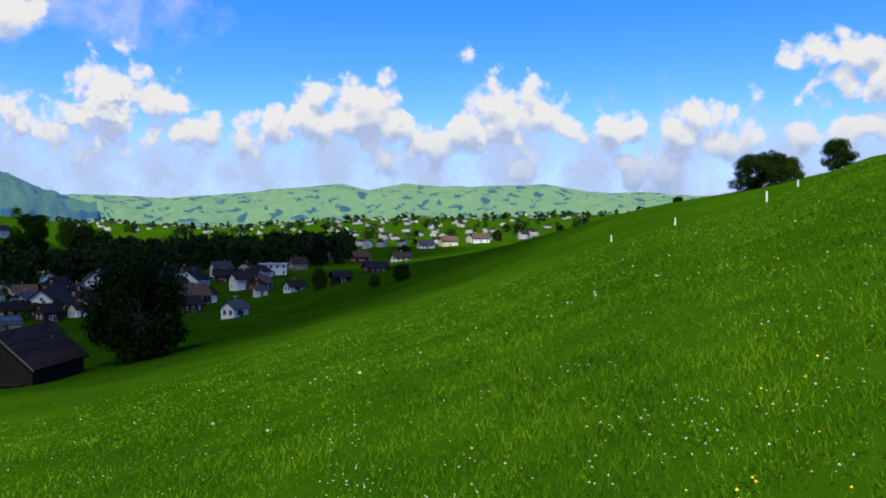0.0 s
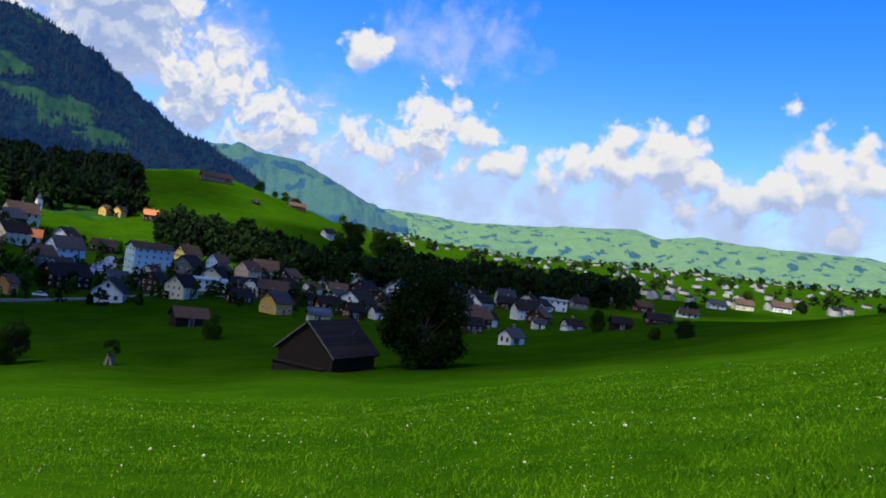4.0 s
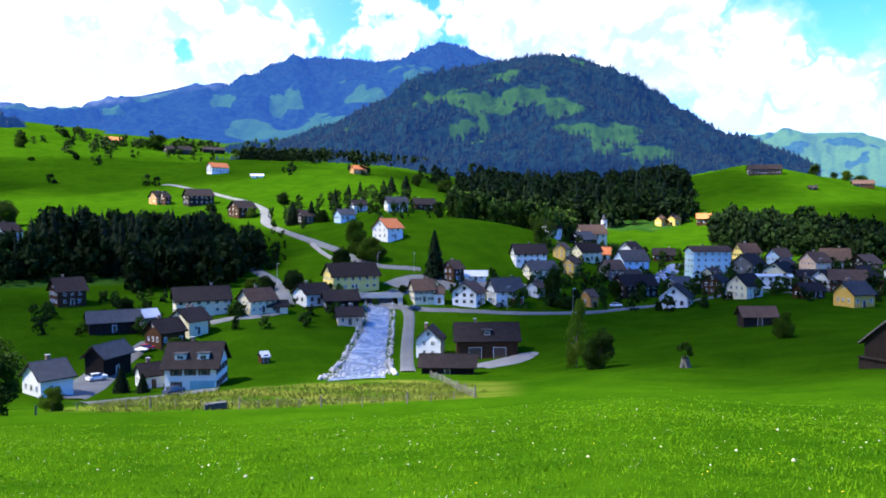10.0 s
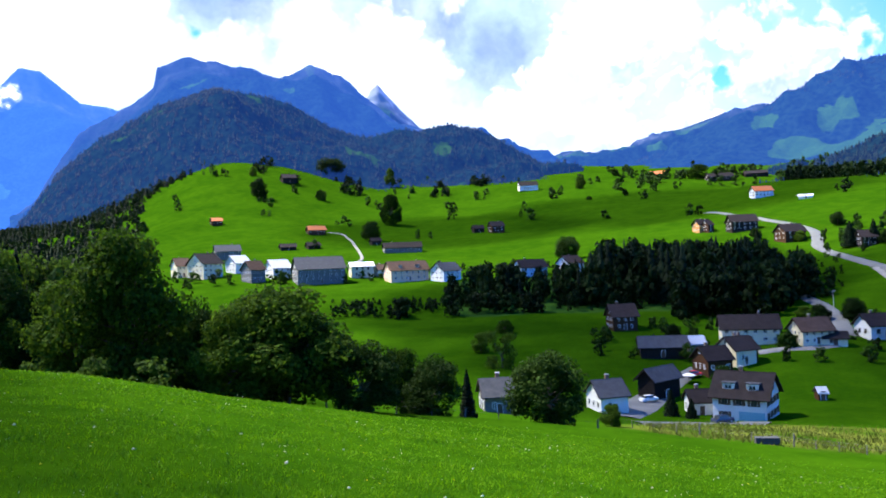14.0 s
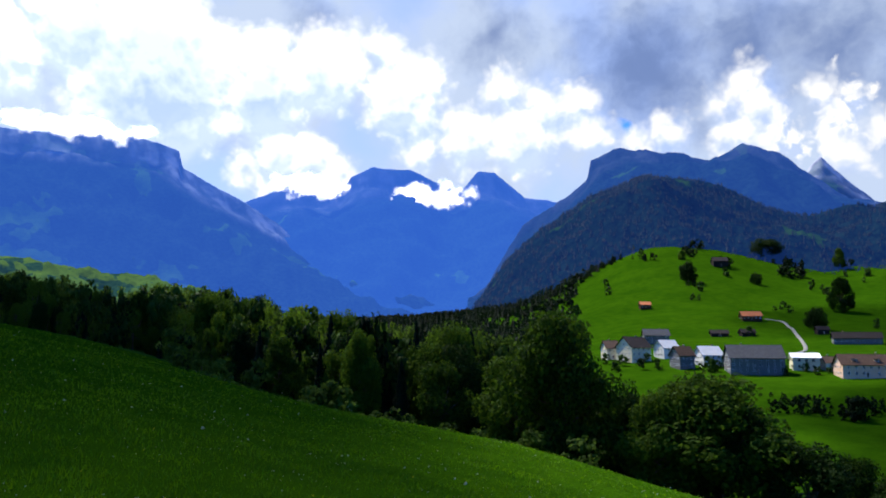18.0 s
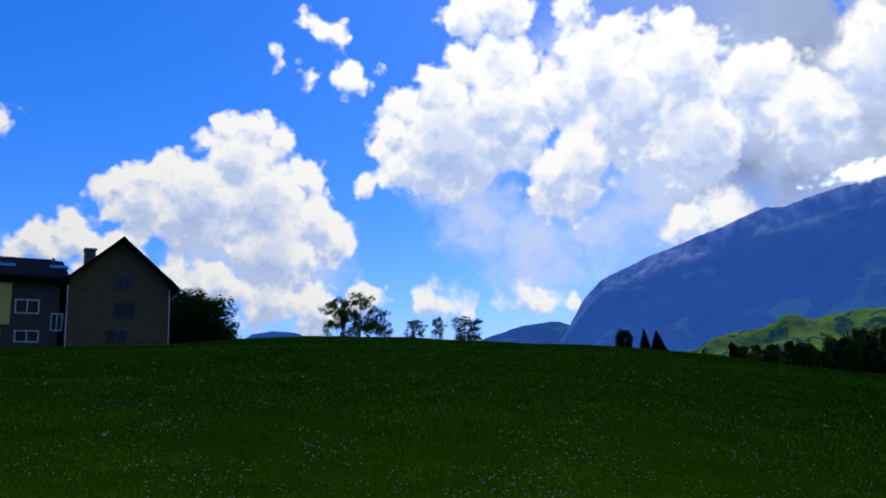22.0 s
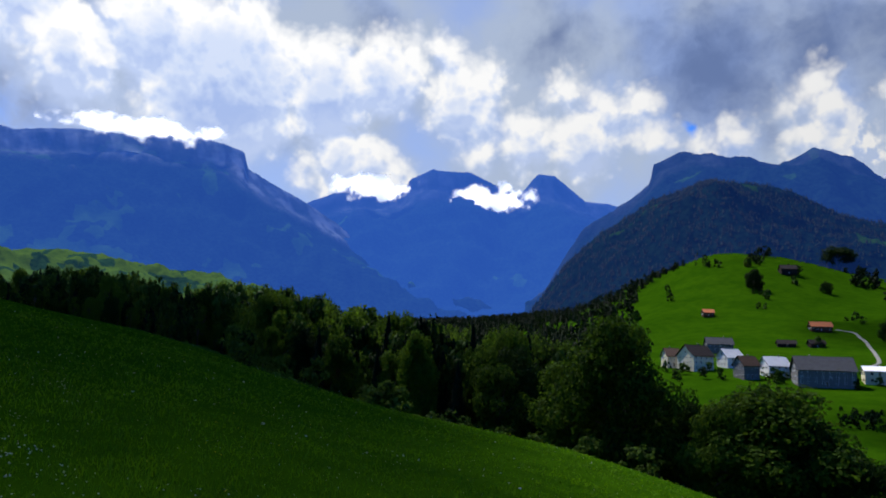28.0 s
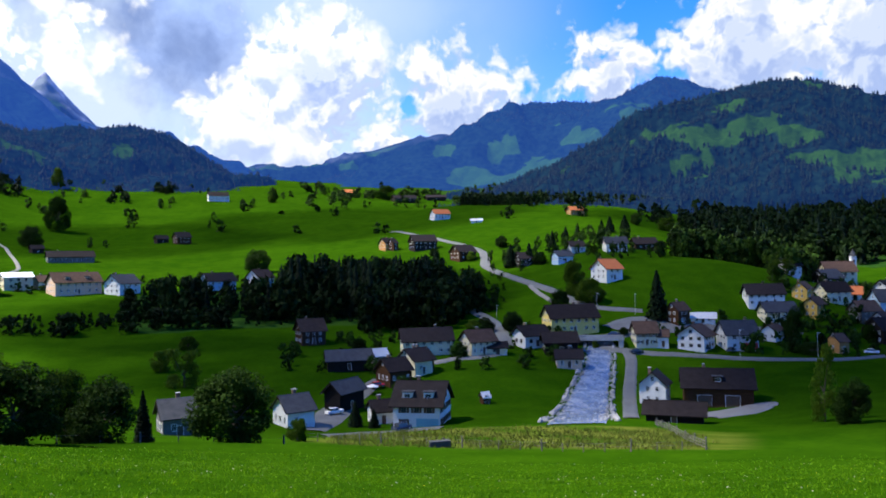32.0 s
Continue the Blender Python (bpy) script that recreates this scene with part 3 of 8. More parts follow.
profile(-5, [-0.4, -1.0, -2.2, -2.0, -1.2, 0.1, 0.8, 0.3, -0.6, -1.7, -3.1, 0.6, 9.7, 26.6, 48.2, 67.2])
profile(8, [-1.6, -3.6, -6.5, -7.9, -9.2, -9.9, -10.6, -11.3, -12.0, -12.6, -11.3, -5.2, 5.5, 24.6, 42.0, 57.4])
profile(16, [-2.4, -5.4, -9.5, -11.4, -13.4, -15.1, -17.6, -20.0, -19.4, -17.0, -13.7, -8.4, -0.1, 13.1, 28.1, 41.0])
profile(26, [-3.2, -7.3, -12.1, -14.3, -16.6, -18.2, -20.0, -21.9, -22.8, -21.7, -17.8, -8.6, 3.7, 20.8, 36.8, 50.8])
profile(32, [-3.6, -8.1, -13.1, -15.4, -17.6, -19.5, -21.3, -22.5, -22.7, -22.3, -16.5, 8.6, 30.4, 36.2, 48.7, 60.7])
profile(40, [-3.8, -8.6, -14.5, -18.1, -21.0, -23.0, -24.0, -24.2, -23.7, -21.1, -9.2, 19.5, 56.4, 68.9, 102.4, 132.9])
profile(48, [-3.9, -8.8, -15.0, -18.9, -22.2, -25.3, -27.7, -28.7, -27.3, -22.7, -9.6, 12.5, 39.2, 78.5, 160.9, 232.2])
profile(58, [-4.3, -9.7, -16.1, -20.2, -24.3, -28.7, -32.9, -28.9, -22.0, 0.1, -1.2, 15.2, 37.6, 87.4, 164.7, 232.2])
profile(67, [-4.5, -10.2, -17.0, -20.4, -24.1, -29.2, -33.3, -29.3, -15.2, 1.2, 15.7, 35.9, 61.5, 97.8, 178.3, 248.8])
profile(76, [-4.6, -10.3, -17.1, -20.3, -24.1, -30.0, -31.7, -26.2, -19.0, -8.6, 8.4, 36.1, 66.0, 97.8, 169.1, 232.2])
profile(86, [-4.3, -9.7, -16.2, -20.0, -24.8, -31.1, -32.5, -26.2, -21.0, -11.5, 4.5, 24.3, 53.8, 103.6, 168.0, 225.5])
profile(97, [-3.9, -8.7, -14.8, -19.1, -24.6, -29.0, -28.7, -25.4, -21.0, -11.2, -1.3, 16.8, 45.5, 99.8, 178.4, 248.8])
profile(108, [-3.3, -7.4, -13.3, -17.6, -22.3, -24.8, -26.2, -24.5, -21.0, -11.4, -0.2, 14.2, 42.5, 97.4, 187.3, 272.2])
profile(119, [-2.5, -5.7, -10.7, -14.1, -17.1, -20.8, -20.6, -20.3, -16.0, -9.6, 1.5, 15.2, 51.9, 134.9, 240.1, 315.8])
profile(130, [-1.6, -3.5, -8.4, -11.5, -13.9, -16.8, -18.2, -19.9, -16.3, -10.7, -3.4, 8.1, 28.8, 63.2, 99.9, 132.9])
profile(144, [-0.7, -1.5, -4.8, -5.7, -6.5, -7.6, -8.3, -9.1, -7.9, -5.8, -3.2, 1.9, 9.5, 20.8, 54.7, 83.6])
profile(158, [0.6, 1.3, 1.5, 1.6, 1.8, 2.4, 2.9, 3.6, 4.8, 6.1, 7.9, 12.6, 19.7, 30.4, 67.8, 100.0])
profile(170, [1.4, 3.2, 4.7, 5.6, 6.6, 7.4, 8.3, 9.7, 11.3, 13.2, 16.1, 20.5, 29.1, 45.8, 83.4, 116.5])
profile(182, [2.3, 5.1, 8.0, 9.6, 11.7, 13.4, 15.7, 18.1, 20.9, 24.2, 28.3, 35.1, 44.7, 59.2, 89.2, 116.5])
profile(195, [2.8, 6.2, 10.1, 12.4, 14.9, 17.9, 20.5, 23.9, 27.8, 31.8, 36.9, 44.9, 60.4, 90.0, 129.5, 165.9])
profile(207, [3.1, 7.0, 11.3, 13.7, 16.0, 18.7, 21.1, 24.2, 27.8, 31.8, 36.9, 44.9, 57.5, 78.5, 106.5, 132.9])
profile(220, [3.2, 7.0, 10.5, 12.1, 15.3, 16.9, 19.1, 21.9, 25.2, 28.5, 32.8, 39.4, 48.8, 62.9, 81.8, 100.0])
profile(235, [3.2, 7.1, 10.7, 12.3, 15.3, 16.9, 19.1, 21.9, 25.2, 28.5, 32.8, 39.4, 48.8, 62.9, 81.8, 100.0])
profile(250, [3.0, 6.7, 10.2, 12.0, 14.8, 16.6, 18.9, 21.8, 25.2, 28.5, 32.8, 39.4, 48.8, 62.9, 81.8, 100.0])
profile(280, [3.2, 7.1, 10.9, 12.9, 15.3, 16.9, 19.1, 21.9, 25.2, 28.5, 32.8, 39.4, 48.8, 62.9, 81.8, 100.0])

BEARINGS = np.array(sorted(PROFILES))
TABLE = np.array([PROFILES[b] for b in BEARINGS])


def wavy(x, y, size, seed=0):
    """Cheap smooth ripples in the plane, about -1 to 1."""
    rng = np.random.default_rng(seed)
    total = np.zeros_like(x)
    for k in range(7):
        a, ph, s = rng.uniform(0, 2 * math.pi), rng.uniform(0, 2 * math.pi), size * rng.uniform(0.6, 1.5)
        total += np.sin((x * math.cos(a) + y * math.sin(a)) * 2 * math.pi / s + ph)
    return total / 4.0


def cubic(p0, p1, p2, p3, f):
    return p1 + 0.5 * f * (p2 - p0 + f * (2 * p0 - 5 * p1 + 4 * p2 - p3 + f * (3 * (p1 - p2) + p3 - p0)))


def ground(x, y):
    x, y = np.asarray(x, float), np.asarray(y, float)
    r = np.maximum(np.hypot(x, y), 0.01)
    b = np.degrees(np.arctan2(-x, y))
    b = np.where(b < BEARINGS[0], b + 360, b)
    ext = np.concatenate([BEARINGS, [BEARINGS[0] + 360]])
    i = np.clip(np.searchsorted(ext, b, side="right") - 1, 0, len(BEARINGS) - 1)
    f = (b - ext[i]) / (ext[i + 1] - ext[i])
    n = len(BEARINGS)
    lr, lk = np.log(np.clip(r, RINGS[0], RINGS[-1])), np.log(RINGS)
    j = np.clip(np.searchsorted(lk, lr, side="right") - 1, 0, len(RINGS) - 2)
    g = (lr - lk[j]) / (lk[j + 1] - lk[j])
    m = len(RINGS) - 1

    def along(row):
        row = row % n
        p = [TABLE[row, np.clip(j + k, 0, m)] for k in (-1, 0, 1, 2)]
        return cubic(*p, g)

    z = cubic(along(i - 1), along(i), along(i + 1), along(i + 2), f)
    z = z * np.minimum(r / RINGS[0], 1)
    z = z + wavy(x, y, 9, 1) * 0.05 * np.clip((r - 3) / 15, 0, 1) + wavy(x, y, 45, 2) * 0.18 * np.clip((r - 15) / 60, 0, 1)
    return z + wavy(x, y, 220, 3) * 3.2 * np.clip((r - 450) / 500, 0, 1) + wavy(x, y, 75, 4) * 1.9 * np.clip((r - 420) / 300, 0, 1)


def gz(x, y):
    return float(ground(np.array([x]), np.array([y]))[0])


def sheet(name, verts, rows, cols, material, closed=False, covers=()):
    """A grid of rows x cols vertices as one mesh."""
    me = bpy.data.meshes.new(name)
    c = np.arange(cols if closed else cols - 1)
    r = np.arange(rows - 1)[:, None]
    a, b = r * cols + c, r * cols + (c + 1) % cols
    faces = np.stack([a, b, b + cols, a + cols], -1).reshape(-1, 4)
    me.vertices.add(len(verts)), me.loops.add(faces.size), me.polygons.add(len(faces))
    me.vertices.foreach_set("co", np.asarray(verts, np.float32).ravel())
    me.loops.foreach_set("vertex_index", faces.astype(np.int32).ravel())
    me.polygons.foreach_set("loop_start", np.arange(0, faces.size, 4, dtype=np.int32))
    me.polygons.foreach_set("use_smooth", np.ones(len(faces), bool))
    for key, values in covers:
        me.attributes.new(key, "FLOAT", "POINT").data.foreach_set("value", np.asarray(values, np.float32).ravel())
    me.update(calc_edges=True)
    me.validate()
    me.materials.append(material)
    return new(name, me)


def smooth(v, a, b):
    t = np.clip((v - a) / (b - a), 0, 1)
    return t * t * (3 - 2 * t)


def polar(x, y):
    b = np.degrees(np.arctan2(-x, y))
    return np.where(b < -60, b + 360, b), np.hypot(x, y)


def build_ground():
    seen = np.arange(-36, 254, 0.3)
    b = np.concatenate([seen, np.arange(254, 324, 2.0)])
    r = np.concatenate([[-0.02], np.exp(np.arange(math.log(0.6), math.log(4800), 0.03))])
    bb, rr = np.meshgrid(np.radians(b), r)
    x, y = -rr * np.sin(bb), rr * np.cos(bb)
    z = ground(x.ravel(), y.ravel()).reshape(x.shape)
    bd, rd = polar(x, y)
    # rough, half-dry grass on the bank below the meadow fence
    bank = smooth(rd, 84, 88) * (1 - smooth(rd, 118, 130)) * smooth(bd, 56, 60) * (1 - smooth(bd, 88, 93)) * np.clip(0.45 + 0.5 * wavy(x, y, 12, 5), 0, 1)
    wood = np.clip(smooth(rd, 480, 520) * (1 - smooth(rd, 900, 1000)) * smooth(bd + 1.3 * wavy(x, y, 70, 41), 43.5, 46.5) * (1 - smooth(bd + 1.5 * wavy(x, y, 80, 42), 58, 62)), 0, 1)
    wood = np.maximum(wood, smooth(rd, 1000, 1200) * smooth(bd, 38, 46) * (1 - smooth(bd, 76, 84)))
    wood = np.maximum(wood, smooth(rd, 300, 310) * (1 - smooth(rd, 385, 400)) * smooth(bd, 80, 83) * (1 - smooth(bd, 101, 104)))
    wood = np.maximum(wood, smooth(rd, 82, 92) * (1 - smooth(rd, 260, 300)) * smooth(bd, 124, 130) * (1 - smooth(bd, 172, 176)))
    return tagged(sheet("ground", np.stack([x, y, z], -1).reshape(-1, 3), len(r), len(b), M_GROUND, True, (("wood", wood), ("rock", bank))),
                  "bright green mown and flowering alpine meadow land", "ground", kind="structure")


build_ground()


# Far mountains: crest as (bearing, height above the horizon), distance, foot distance.
RIDGES = {}


def fbm(x, y, size, seed, octaves=5):
    t = np.zeros_like(x)
    for k in range(octaves):
        t += wavy(x, y, size / 2 ** k, seed * 17 + k) / 1.8 ** k
    return t


def ridge(label, crest, distance, foot, material, trees=0.0, cliff=0.0, open_land=0.0, rocky=0.0, seed=1, jag=1.0, clearings=(), grain=0.14, relief=1.0):
    cb, ce = np.array([c[0] for c in crest], float), np.array([c[1] for c in crest], float)
    o = np.argsort(cb)
    cb, ce = cb[o], ce[o]
    b = np.arange(cb[0], cb[-1] + 0.01, 0.12)
    top = EYE + distance * np.tan(np.radians(np.interp(b, cb, ce))) - trees
    s = np.concatenate([np.linspace(0, 1, 70), 1 + np.linspace(0.03, 0.5, 8)])
    bb, ss = np.meshgrid(np.radians(b), s)
    rr = foot + (distance - foot) * ss
    x, y = -rr * np.sin(bb), rr * np.cos(bb)
    low = ground(x.ravel(), y.ravel()).reshape(x.shape) - 25
    f = np.where(ss <= 1, ss, 1 - (ss - 1) * 1.2)
    shape = (1 - cliff) * (0.35 * f + 0.65 * f * f * (3 - 2 * f)) + cliff * (0.62 * smooth(f, 0, 0.8) + 0.38 * smooth(f, 0.86, 0.97))
    wide = np.ones(25) / 25
    soft_top = np.convolve(np.pad(top, 12, mode="edge"), wide, mode="valid")
    peak = smooth(f, 0.72, 1.0)
    z = low + (top[None, :] * peak + soft_top[None, :] * (1 - peak) - low) * shape
    gully = fbm(x, y, distance * 0.16, seed)
    z = z + gully * distance * 0.013 * relief * np.sin(np.clip(f, 0, 1) * math.pi) + fbm(x, y, 60, seed + 3, 3) * 2.2 * jag * smooth(f, 0.2, 1)
    patch = fbm(x, y, distance * grain, seed + 7, 4)
    wood = 1 - smooth(patch, 0.55 - open_land, 0.75 - open_land)
    rise, side = np.degrees(np.arctan2(z - EYE, rr)), np.degrees(bb)
    fray = 0.7 * fbm(x, y, distance * 0.08, seed + 12, 5)
    for cbear, celev, wide, high in clearings:
        wood = np.minimum(wood, smooth(np.hypot((side - cbear) / wide, (rise - celev) / high) + 0.7 * fray, 0.75, 1.15))
    rock = np.clip(rocky * smooth(f + 0.12 * gully, 0.70, 0.9), 0, 1) * (0.4 + 0.6 * smooth(fbm(x, y, 90, seed + 9, 3), -0.4, 0.5))
    RIDGES[label] = (b, s, x, y, z, wood * (1 - rock), f)
    ob = sheet("backdrop_mountain", np.stack([x, y, z], -1).reshape(-1, 3), len(s), len(b), material, False, (("wood", wood), ("rock", rock)))
    return tagged(ob, label, "mountain", kind="structure")


# Second value: strength of the blue glow that stands in for haze.
def mountain_material(name, haze_glow, rock=HAZED_ROCK, pale=0.0, trees=HAZED_WOOD):
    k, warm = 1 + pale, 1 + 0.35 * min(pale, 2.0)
    return land(name, tuple((c[0] * k * warm, c[1] * k, c[2] * k) for c in ((0.008, 0.027, 0.003), (0.017, 0.046, 0.005), (0.013, 0.037, 0.004))), trees, rock, haze_glow)


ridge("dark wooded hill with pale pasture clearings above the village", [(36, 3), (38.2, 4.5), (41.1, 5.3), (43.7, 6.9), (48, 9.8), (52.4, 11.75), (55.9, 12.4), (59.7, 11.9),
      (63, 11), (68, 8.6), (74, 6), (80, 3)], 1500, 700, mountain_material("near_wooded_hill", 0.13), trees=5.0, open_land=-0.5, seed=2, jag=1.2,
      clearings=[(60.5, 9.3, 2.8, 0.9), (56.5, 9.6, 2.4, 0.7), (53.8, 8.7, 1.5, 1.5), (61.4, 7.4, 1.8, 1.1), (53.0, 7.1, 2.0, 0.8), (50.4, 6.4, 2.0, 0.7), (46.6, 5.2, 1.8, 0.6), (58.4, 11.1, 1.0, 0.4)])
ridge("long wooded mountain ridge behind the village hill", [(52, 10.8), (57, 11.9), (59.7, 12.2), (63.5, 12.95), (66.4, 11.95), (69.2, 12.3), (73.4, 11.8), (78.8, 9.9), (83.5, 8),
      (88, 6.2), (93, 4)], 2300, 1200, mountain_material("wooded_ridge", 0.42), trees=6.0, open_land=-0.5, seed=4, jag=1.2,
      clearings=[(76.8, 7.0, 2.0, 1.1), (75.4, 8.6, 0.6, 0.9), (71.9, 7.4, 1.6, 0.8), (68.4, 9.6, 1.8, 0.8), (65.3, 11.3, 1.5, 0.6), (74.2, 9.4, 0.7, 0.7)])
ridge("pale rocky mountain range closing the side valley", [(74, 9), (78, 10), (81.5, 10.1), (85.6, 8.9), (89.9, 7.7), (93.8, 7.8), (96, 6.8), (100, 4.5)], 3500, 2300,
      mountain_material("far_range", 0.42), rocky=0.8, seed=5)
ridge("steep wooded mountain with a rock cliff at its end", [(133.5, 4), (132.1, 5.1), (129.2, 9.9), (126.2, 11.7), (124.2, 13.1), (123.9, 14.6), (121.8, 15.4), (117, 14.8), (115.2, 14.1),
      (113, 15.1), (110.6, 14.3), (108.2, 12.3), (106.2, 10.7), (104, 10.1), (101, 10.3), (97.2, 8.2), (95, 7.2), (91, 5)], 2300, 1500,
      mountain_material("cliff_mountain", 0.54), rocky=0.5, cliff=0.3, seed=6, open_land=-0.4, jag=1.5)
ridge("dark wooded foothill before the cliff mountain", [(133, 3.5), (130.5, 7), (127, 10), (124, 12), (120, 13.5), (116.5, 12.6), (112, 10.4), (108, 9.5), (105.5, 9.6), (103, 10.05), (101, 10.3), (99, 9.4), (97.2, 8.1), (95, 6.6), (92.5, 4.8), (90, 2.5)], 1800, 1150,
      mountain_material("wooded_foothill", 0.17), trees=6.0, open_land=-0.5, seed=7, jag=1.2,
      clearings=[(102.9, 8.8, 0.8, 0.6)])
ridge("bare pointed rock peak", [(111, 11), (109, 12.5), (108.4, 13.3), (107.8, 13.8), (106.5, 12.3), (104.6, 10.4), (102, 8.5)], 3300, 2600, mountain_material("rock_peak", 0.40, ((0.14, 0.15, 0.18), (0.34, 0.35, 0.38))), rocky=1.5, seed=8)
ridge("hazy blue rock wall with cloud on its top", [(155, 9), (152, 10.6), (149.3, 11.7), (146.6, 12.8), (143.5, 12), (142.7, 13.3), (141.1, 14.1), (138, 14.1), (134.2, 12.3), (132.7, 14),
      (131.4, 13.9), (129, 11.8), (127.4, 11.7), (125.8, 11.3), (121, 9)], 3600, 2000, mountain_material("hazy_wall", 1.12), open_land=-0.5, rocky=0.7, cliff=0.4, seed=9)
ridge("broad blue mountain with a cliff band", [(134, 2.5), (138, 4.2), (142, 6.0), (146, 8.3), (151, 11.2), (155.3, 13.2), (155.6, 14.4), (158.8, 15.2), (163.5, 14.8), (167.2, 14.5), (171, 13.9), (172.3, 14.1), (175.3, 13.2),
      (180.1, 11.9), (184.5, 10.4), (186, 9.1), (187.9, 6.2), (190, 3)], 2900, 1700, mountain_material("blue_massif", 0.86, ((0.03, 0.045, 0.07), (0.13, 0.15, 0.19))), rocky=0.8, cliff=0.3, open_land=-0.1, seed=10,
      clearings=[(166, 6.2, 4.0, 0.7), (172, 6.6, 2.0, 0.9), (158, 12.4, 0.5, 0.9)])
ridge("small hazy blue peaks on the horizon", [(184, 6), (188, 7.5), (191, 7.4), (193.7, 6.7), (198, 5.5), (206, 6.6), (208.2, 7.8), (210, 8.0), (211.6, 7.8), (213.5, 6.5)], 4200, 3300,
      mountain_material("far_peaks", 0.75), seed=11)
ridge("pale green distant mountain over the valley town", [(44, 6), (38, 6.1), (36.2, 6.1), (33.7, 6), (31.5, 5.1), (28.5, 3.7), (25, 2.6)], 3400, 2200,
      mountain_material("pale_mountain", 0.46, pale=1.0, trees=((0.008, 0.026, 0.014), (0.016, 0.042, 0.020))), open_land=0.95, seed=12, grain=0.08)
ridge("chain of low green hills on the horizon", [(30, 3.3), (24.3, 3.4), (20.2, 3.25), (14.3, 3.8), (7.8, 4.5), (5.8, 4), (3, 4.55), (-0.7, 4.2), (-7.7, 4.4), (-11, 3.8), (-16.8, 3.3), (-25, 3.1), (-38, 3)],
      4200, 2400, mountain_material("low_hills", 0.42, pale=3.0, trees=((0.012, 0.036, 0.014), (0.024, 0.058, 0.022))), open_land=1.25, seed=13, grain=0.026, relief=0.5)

# Lighter, warmer grass puts the sunlight on this terrace into its base colour.
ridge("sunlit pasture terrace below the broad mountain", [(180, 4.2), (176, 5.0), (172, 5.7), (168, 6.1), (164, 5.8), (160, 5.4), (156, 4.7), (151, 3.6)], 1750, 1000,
      mountain_material("sun_painted_terrace", 0.08, pale=1.5, trees=((0.008, 0.028, 0.012), (0.018, 0.050, 0.018))), open_land=1.0, seed=15, grain=0.07)


def clinging_cloud(bearings, heights, distance, seed, label):
    """A ragged bank of cloud before a far mountain top."""
    b, e = np.linspace(*bearings, 150), np.linspace(*heights, 60)
    bb, ee = np.meshgrid(b, e)
    r = distance + 40 * np.sin(bb * 2.1) - 120 * np.cos((ee - heights[0]) / (heights[1] - heights[0]) * math.pi)
    x, y, z = -r * np.sin(np.radians(bb)), r * np.cos(np.radians(bb)), EYE + r * np.tan(np.radians(ee))
    u, v = (bb - bearings[0]) / (bearings[1] - bearings[0]) * 2 - 1, (ee - heights[0]) / (heights[1] - heights[0]) * 2 - 1
    rag = fbm(bb * 40, ee * 40, 90, seed, 6)
    veil = smooth(1 - np.hypot(u, v * 1.1) + 0.32 * rag, 0.12, 0.6)
    tagged(sheet("backdrop_or_shade_cloud", np.stack([x, y, z], -1).reshape(-1, 3), 60, 150, M_VEIL, False, (("veil", veil),)), label, "cloud", kind="structure")


clinging_cloud((132.2, 140.5), (10.8, 13.6), 3250, 31, "white cloud wisp on the blue rock wall")
clinging_cloud((142, 149.5), (11.2, 14.2), 3250, 33, "white cloud hanging over the mountain notch")
clinging_cloud((156, 170), (14.2, 16.6), 2800, 35, "grey-white cloud touching the flat mountain top")

# ---------------------------------------------------------------- builders
def part(name, bm, material, parent=None, label=""):
    """Links a bmesh, or a ready mesh, as one object, under a thing or a part."""
    if isinstance(bm, bpy.types.Mesh):
        me = bm
    else:
        me = bpy.data.meshes.new(name)
        bm.to_mesh(me)
        bm.free()
    if material is not None and not me.materials:
        me.materials.append(material)
    ob = new(name, me)
    ob.parent = parent
    if label:
        ob["label"] = label
    return ob


def box(bm, x0, x1, y0, y1, z0, z1, m=None):
    vs = [bm.verts.new((m @ Vector(p)) if m else p) for p in
          ((x0, y0, z0), (x1, y0, z0), (x1, y1, z0), (x0, y1, z0), (x0, y0, z1), (x1, y0, z1), (x1, y1, z1), (x0, y1, z1))]
    for f in ((0, 3, 2, 1), (4, 5, 6, 7), (0, 1, 5, 4), (1, 2, 6, 5), (2, 3, 7, 6), (3, 0, 4, 7)):
        bm.faces.new([vs[i] for i in f])


def boxes(*rows):
    bm = bmesh.new()
    for r in rows:
        box(bm, *r)
    return bm


def prism(outline, x0, x1):
    """An outline in y and z, drawn out along x."""
    bm = bmesh.new()
    a = [bm.verts.new((x0, y, z)) for y, z in outline]
    b = [bm.verts.new((x1, y, z)) for y, z in outline]
    bm.faces.new(a), bm.faces.new(b[::-1])
    for i in range(len(a)):
        j = (i + 1) % len(a)
        bm.faces.new((a[j], a[i], b[i], b[j]))
    bmesh.ops.recalc_face_normals(bm, faces=bm.faces)
    return bm


def rod(bm, p, q, r0, r1, sides=6):
    p, q = Vector(p), Vector(q)
    t = (q - p).to_track_quat("Z", "Y").to_matrix()
    rings = []
    for c, r in ((p, r0), (q, r1)):
        rings.append([bm.verts.new(c + t @ Vector((r * math.cos(k * 2 * math.pi / sides), r * math.sin(k * 2 * math.pi / sides), 0))) for k in range(sides)])
    for k in range(sides):
        j = (k + 1) % sides
        bm.faces.new((rings[0][k], rings[0][j], rings[1][j], rings[1][k]))
    bm.faces.new(rings[0][::-1]), bm.faces.new(rings[1])


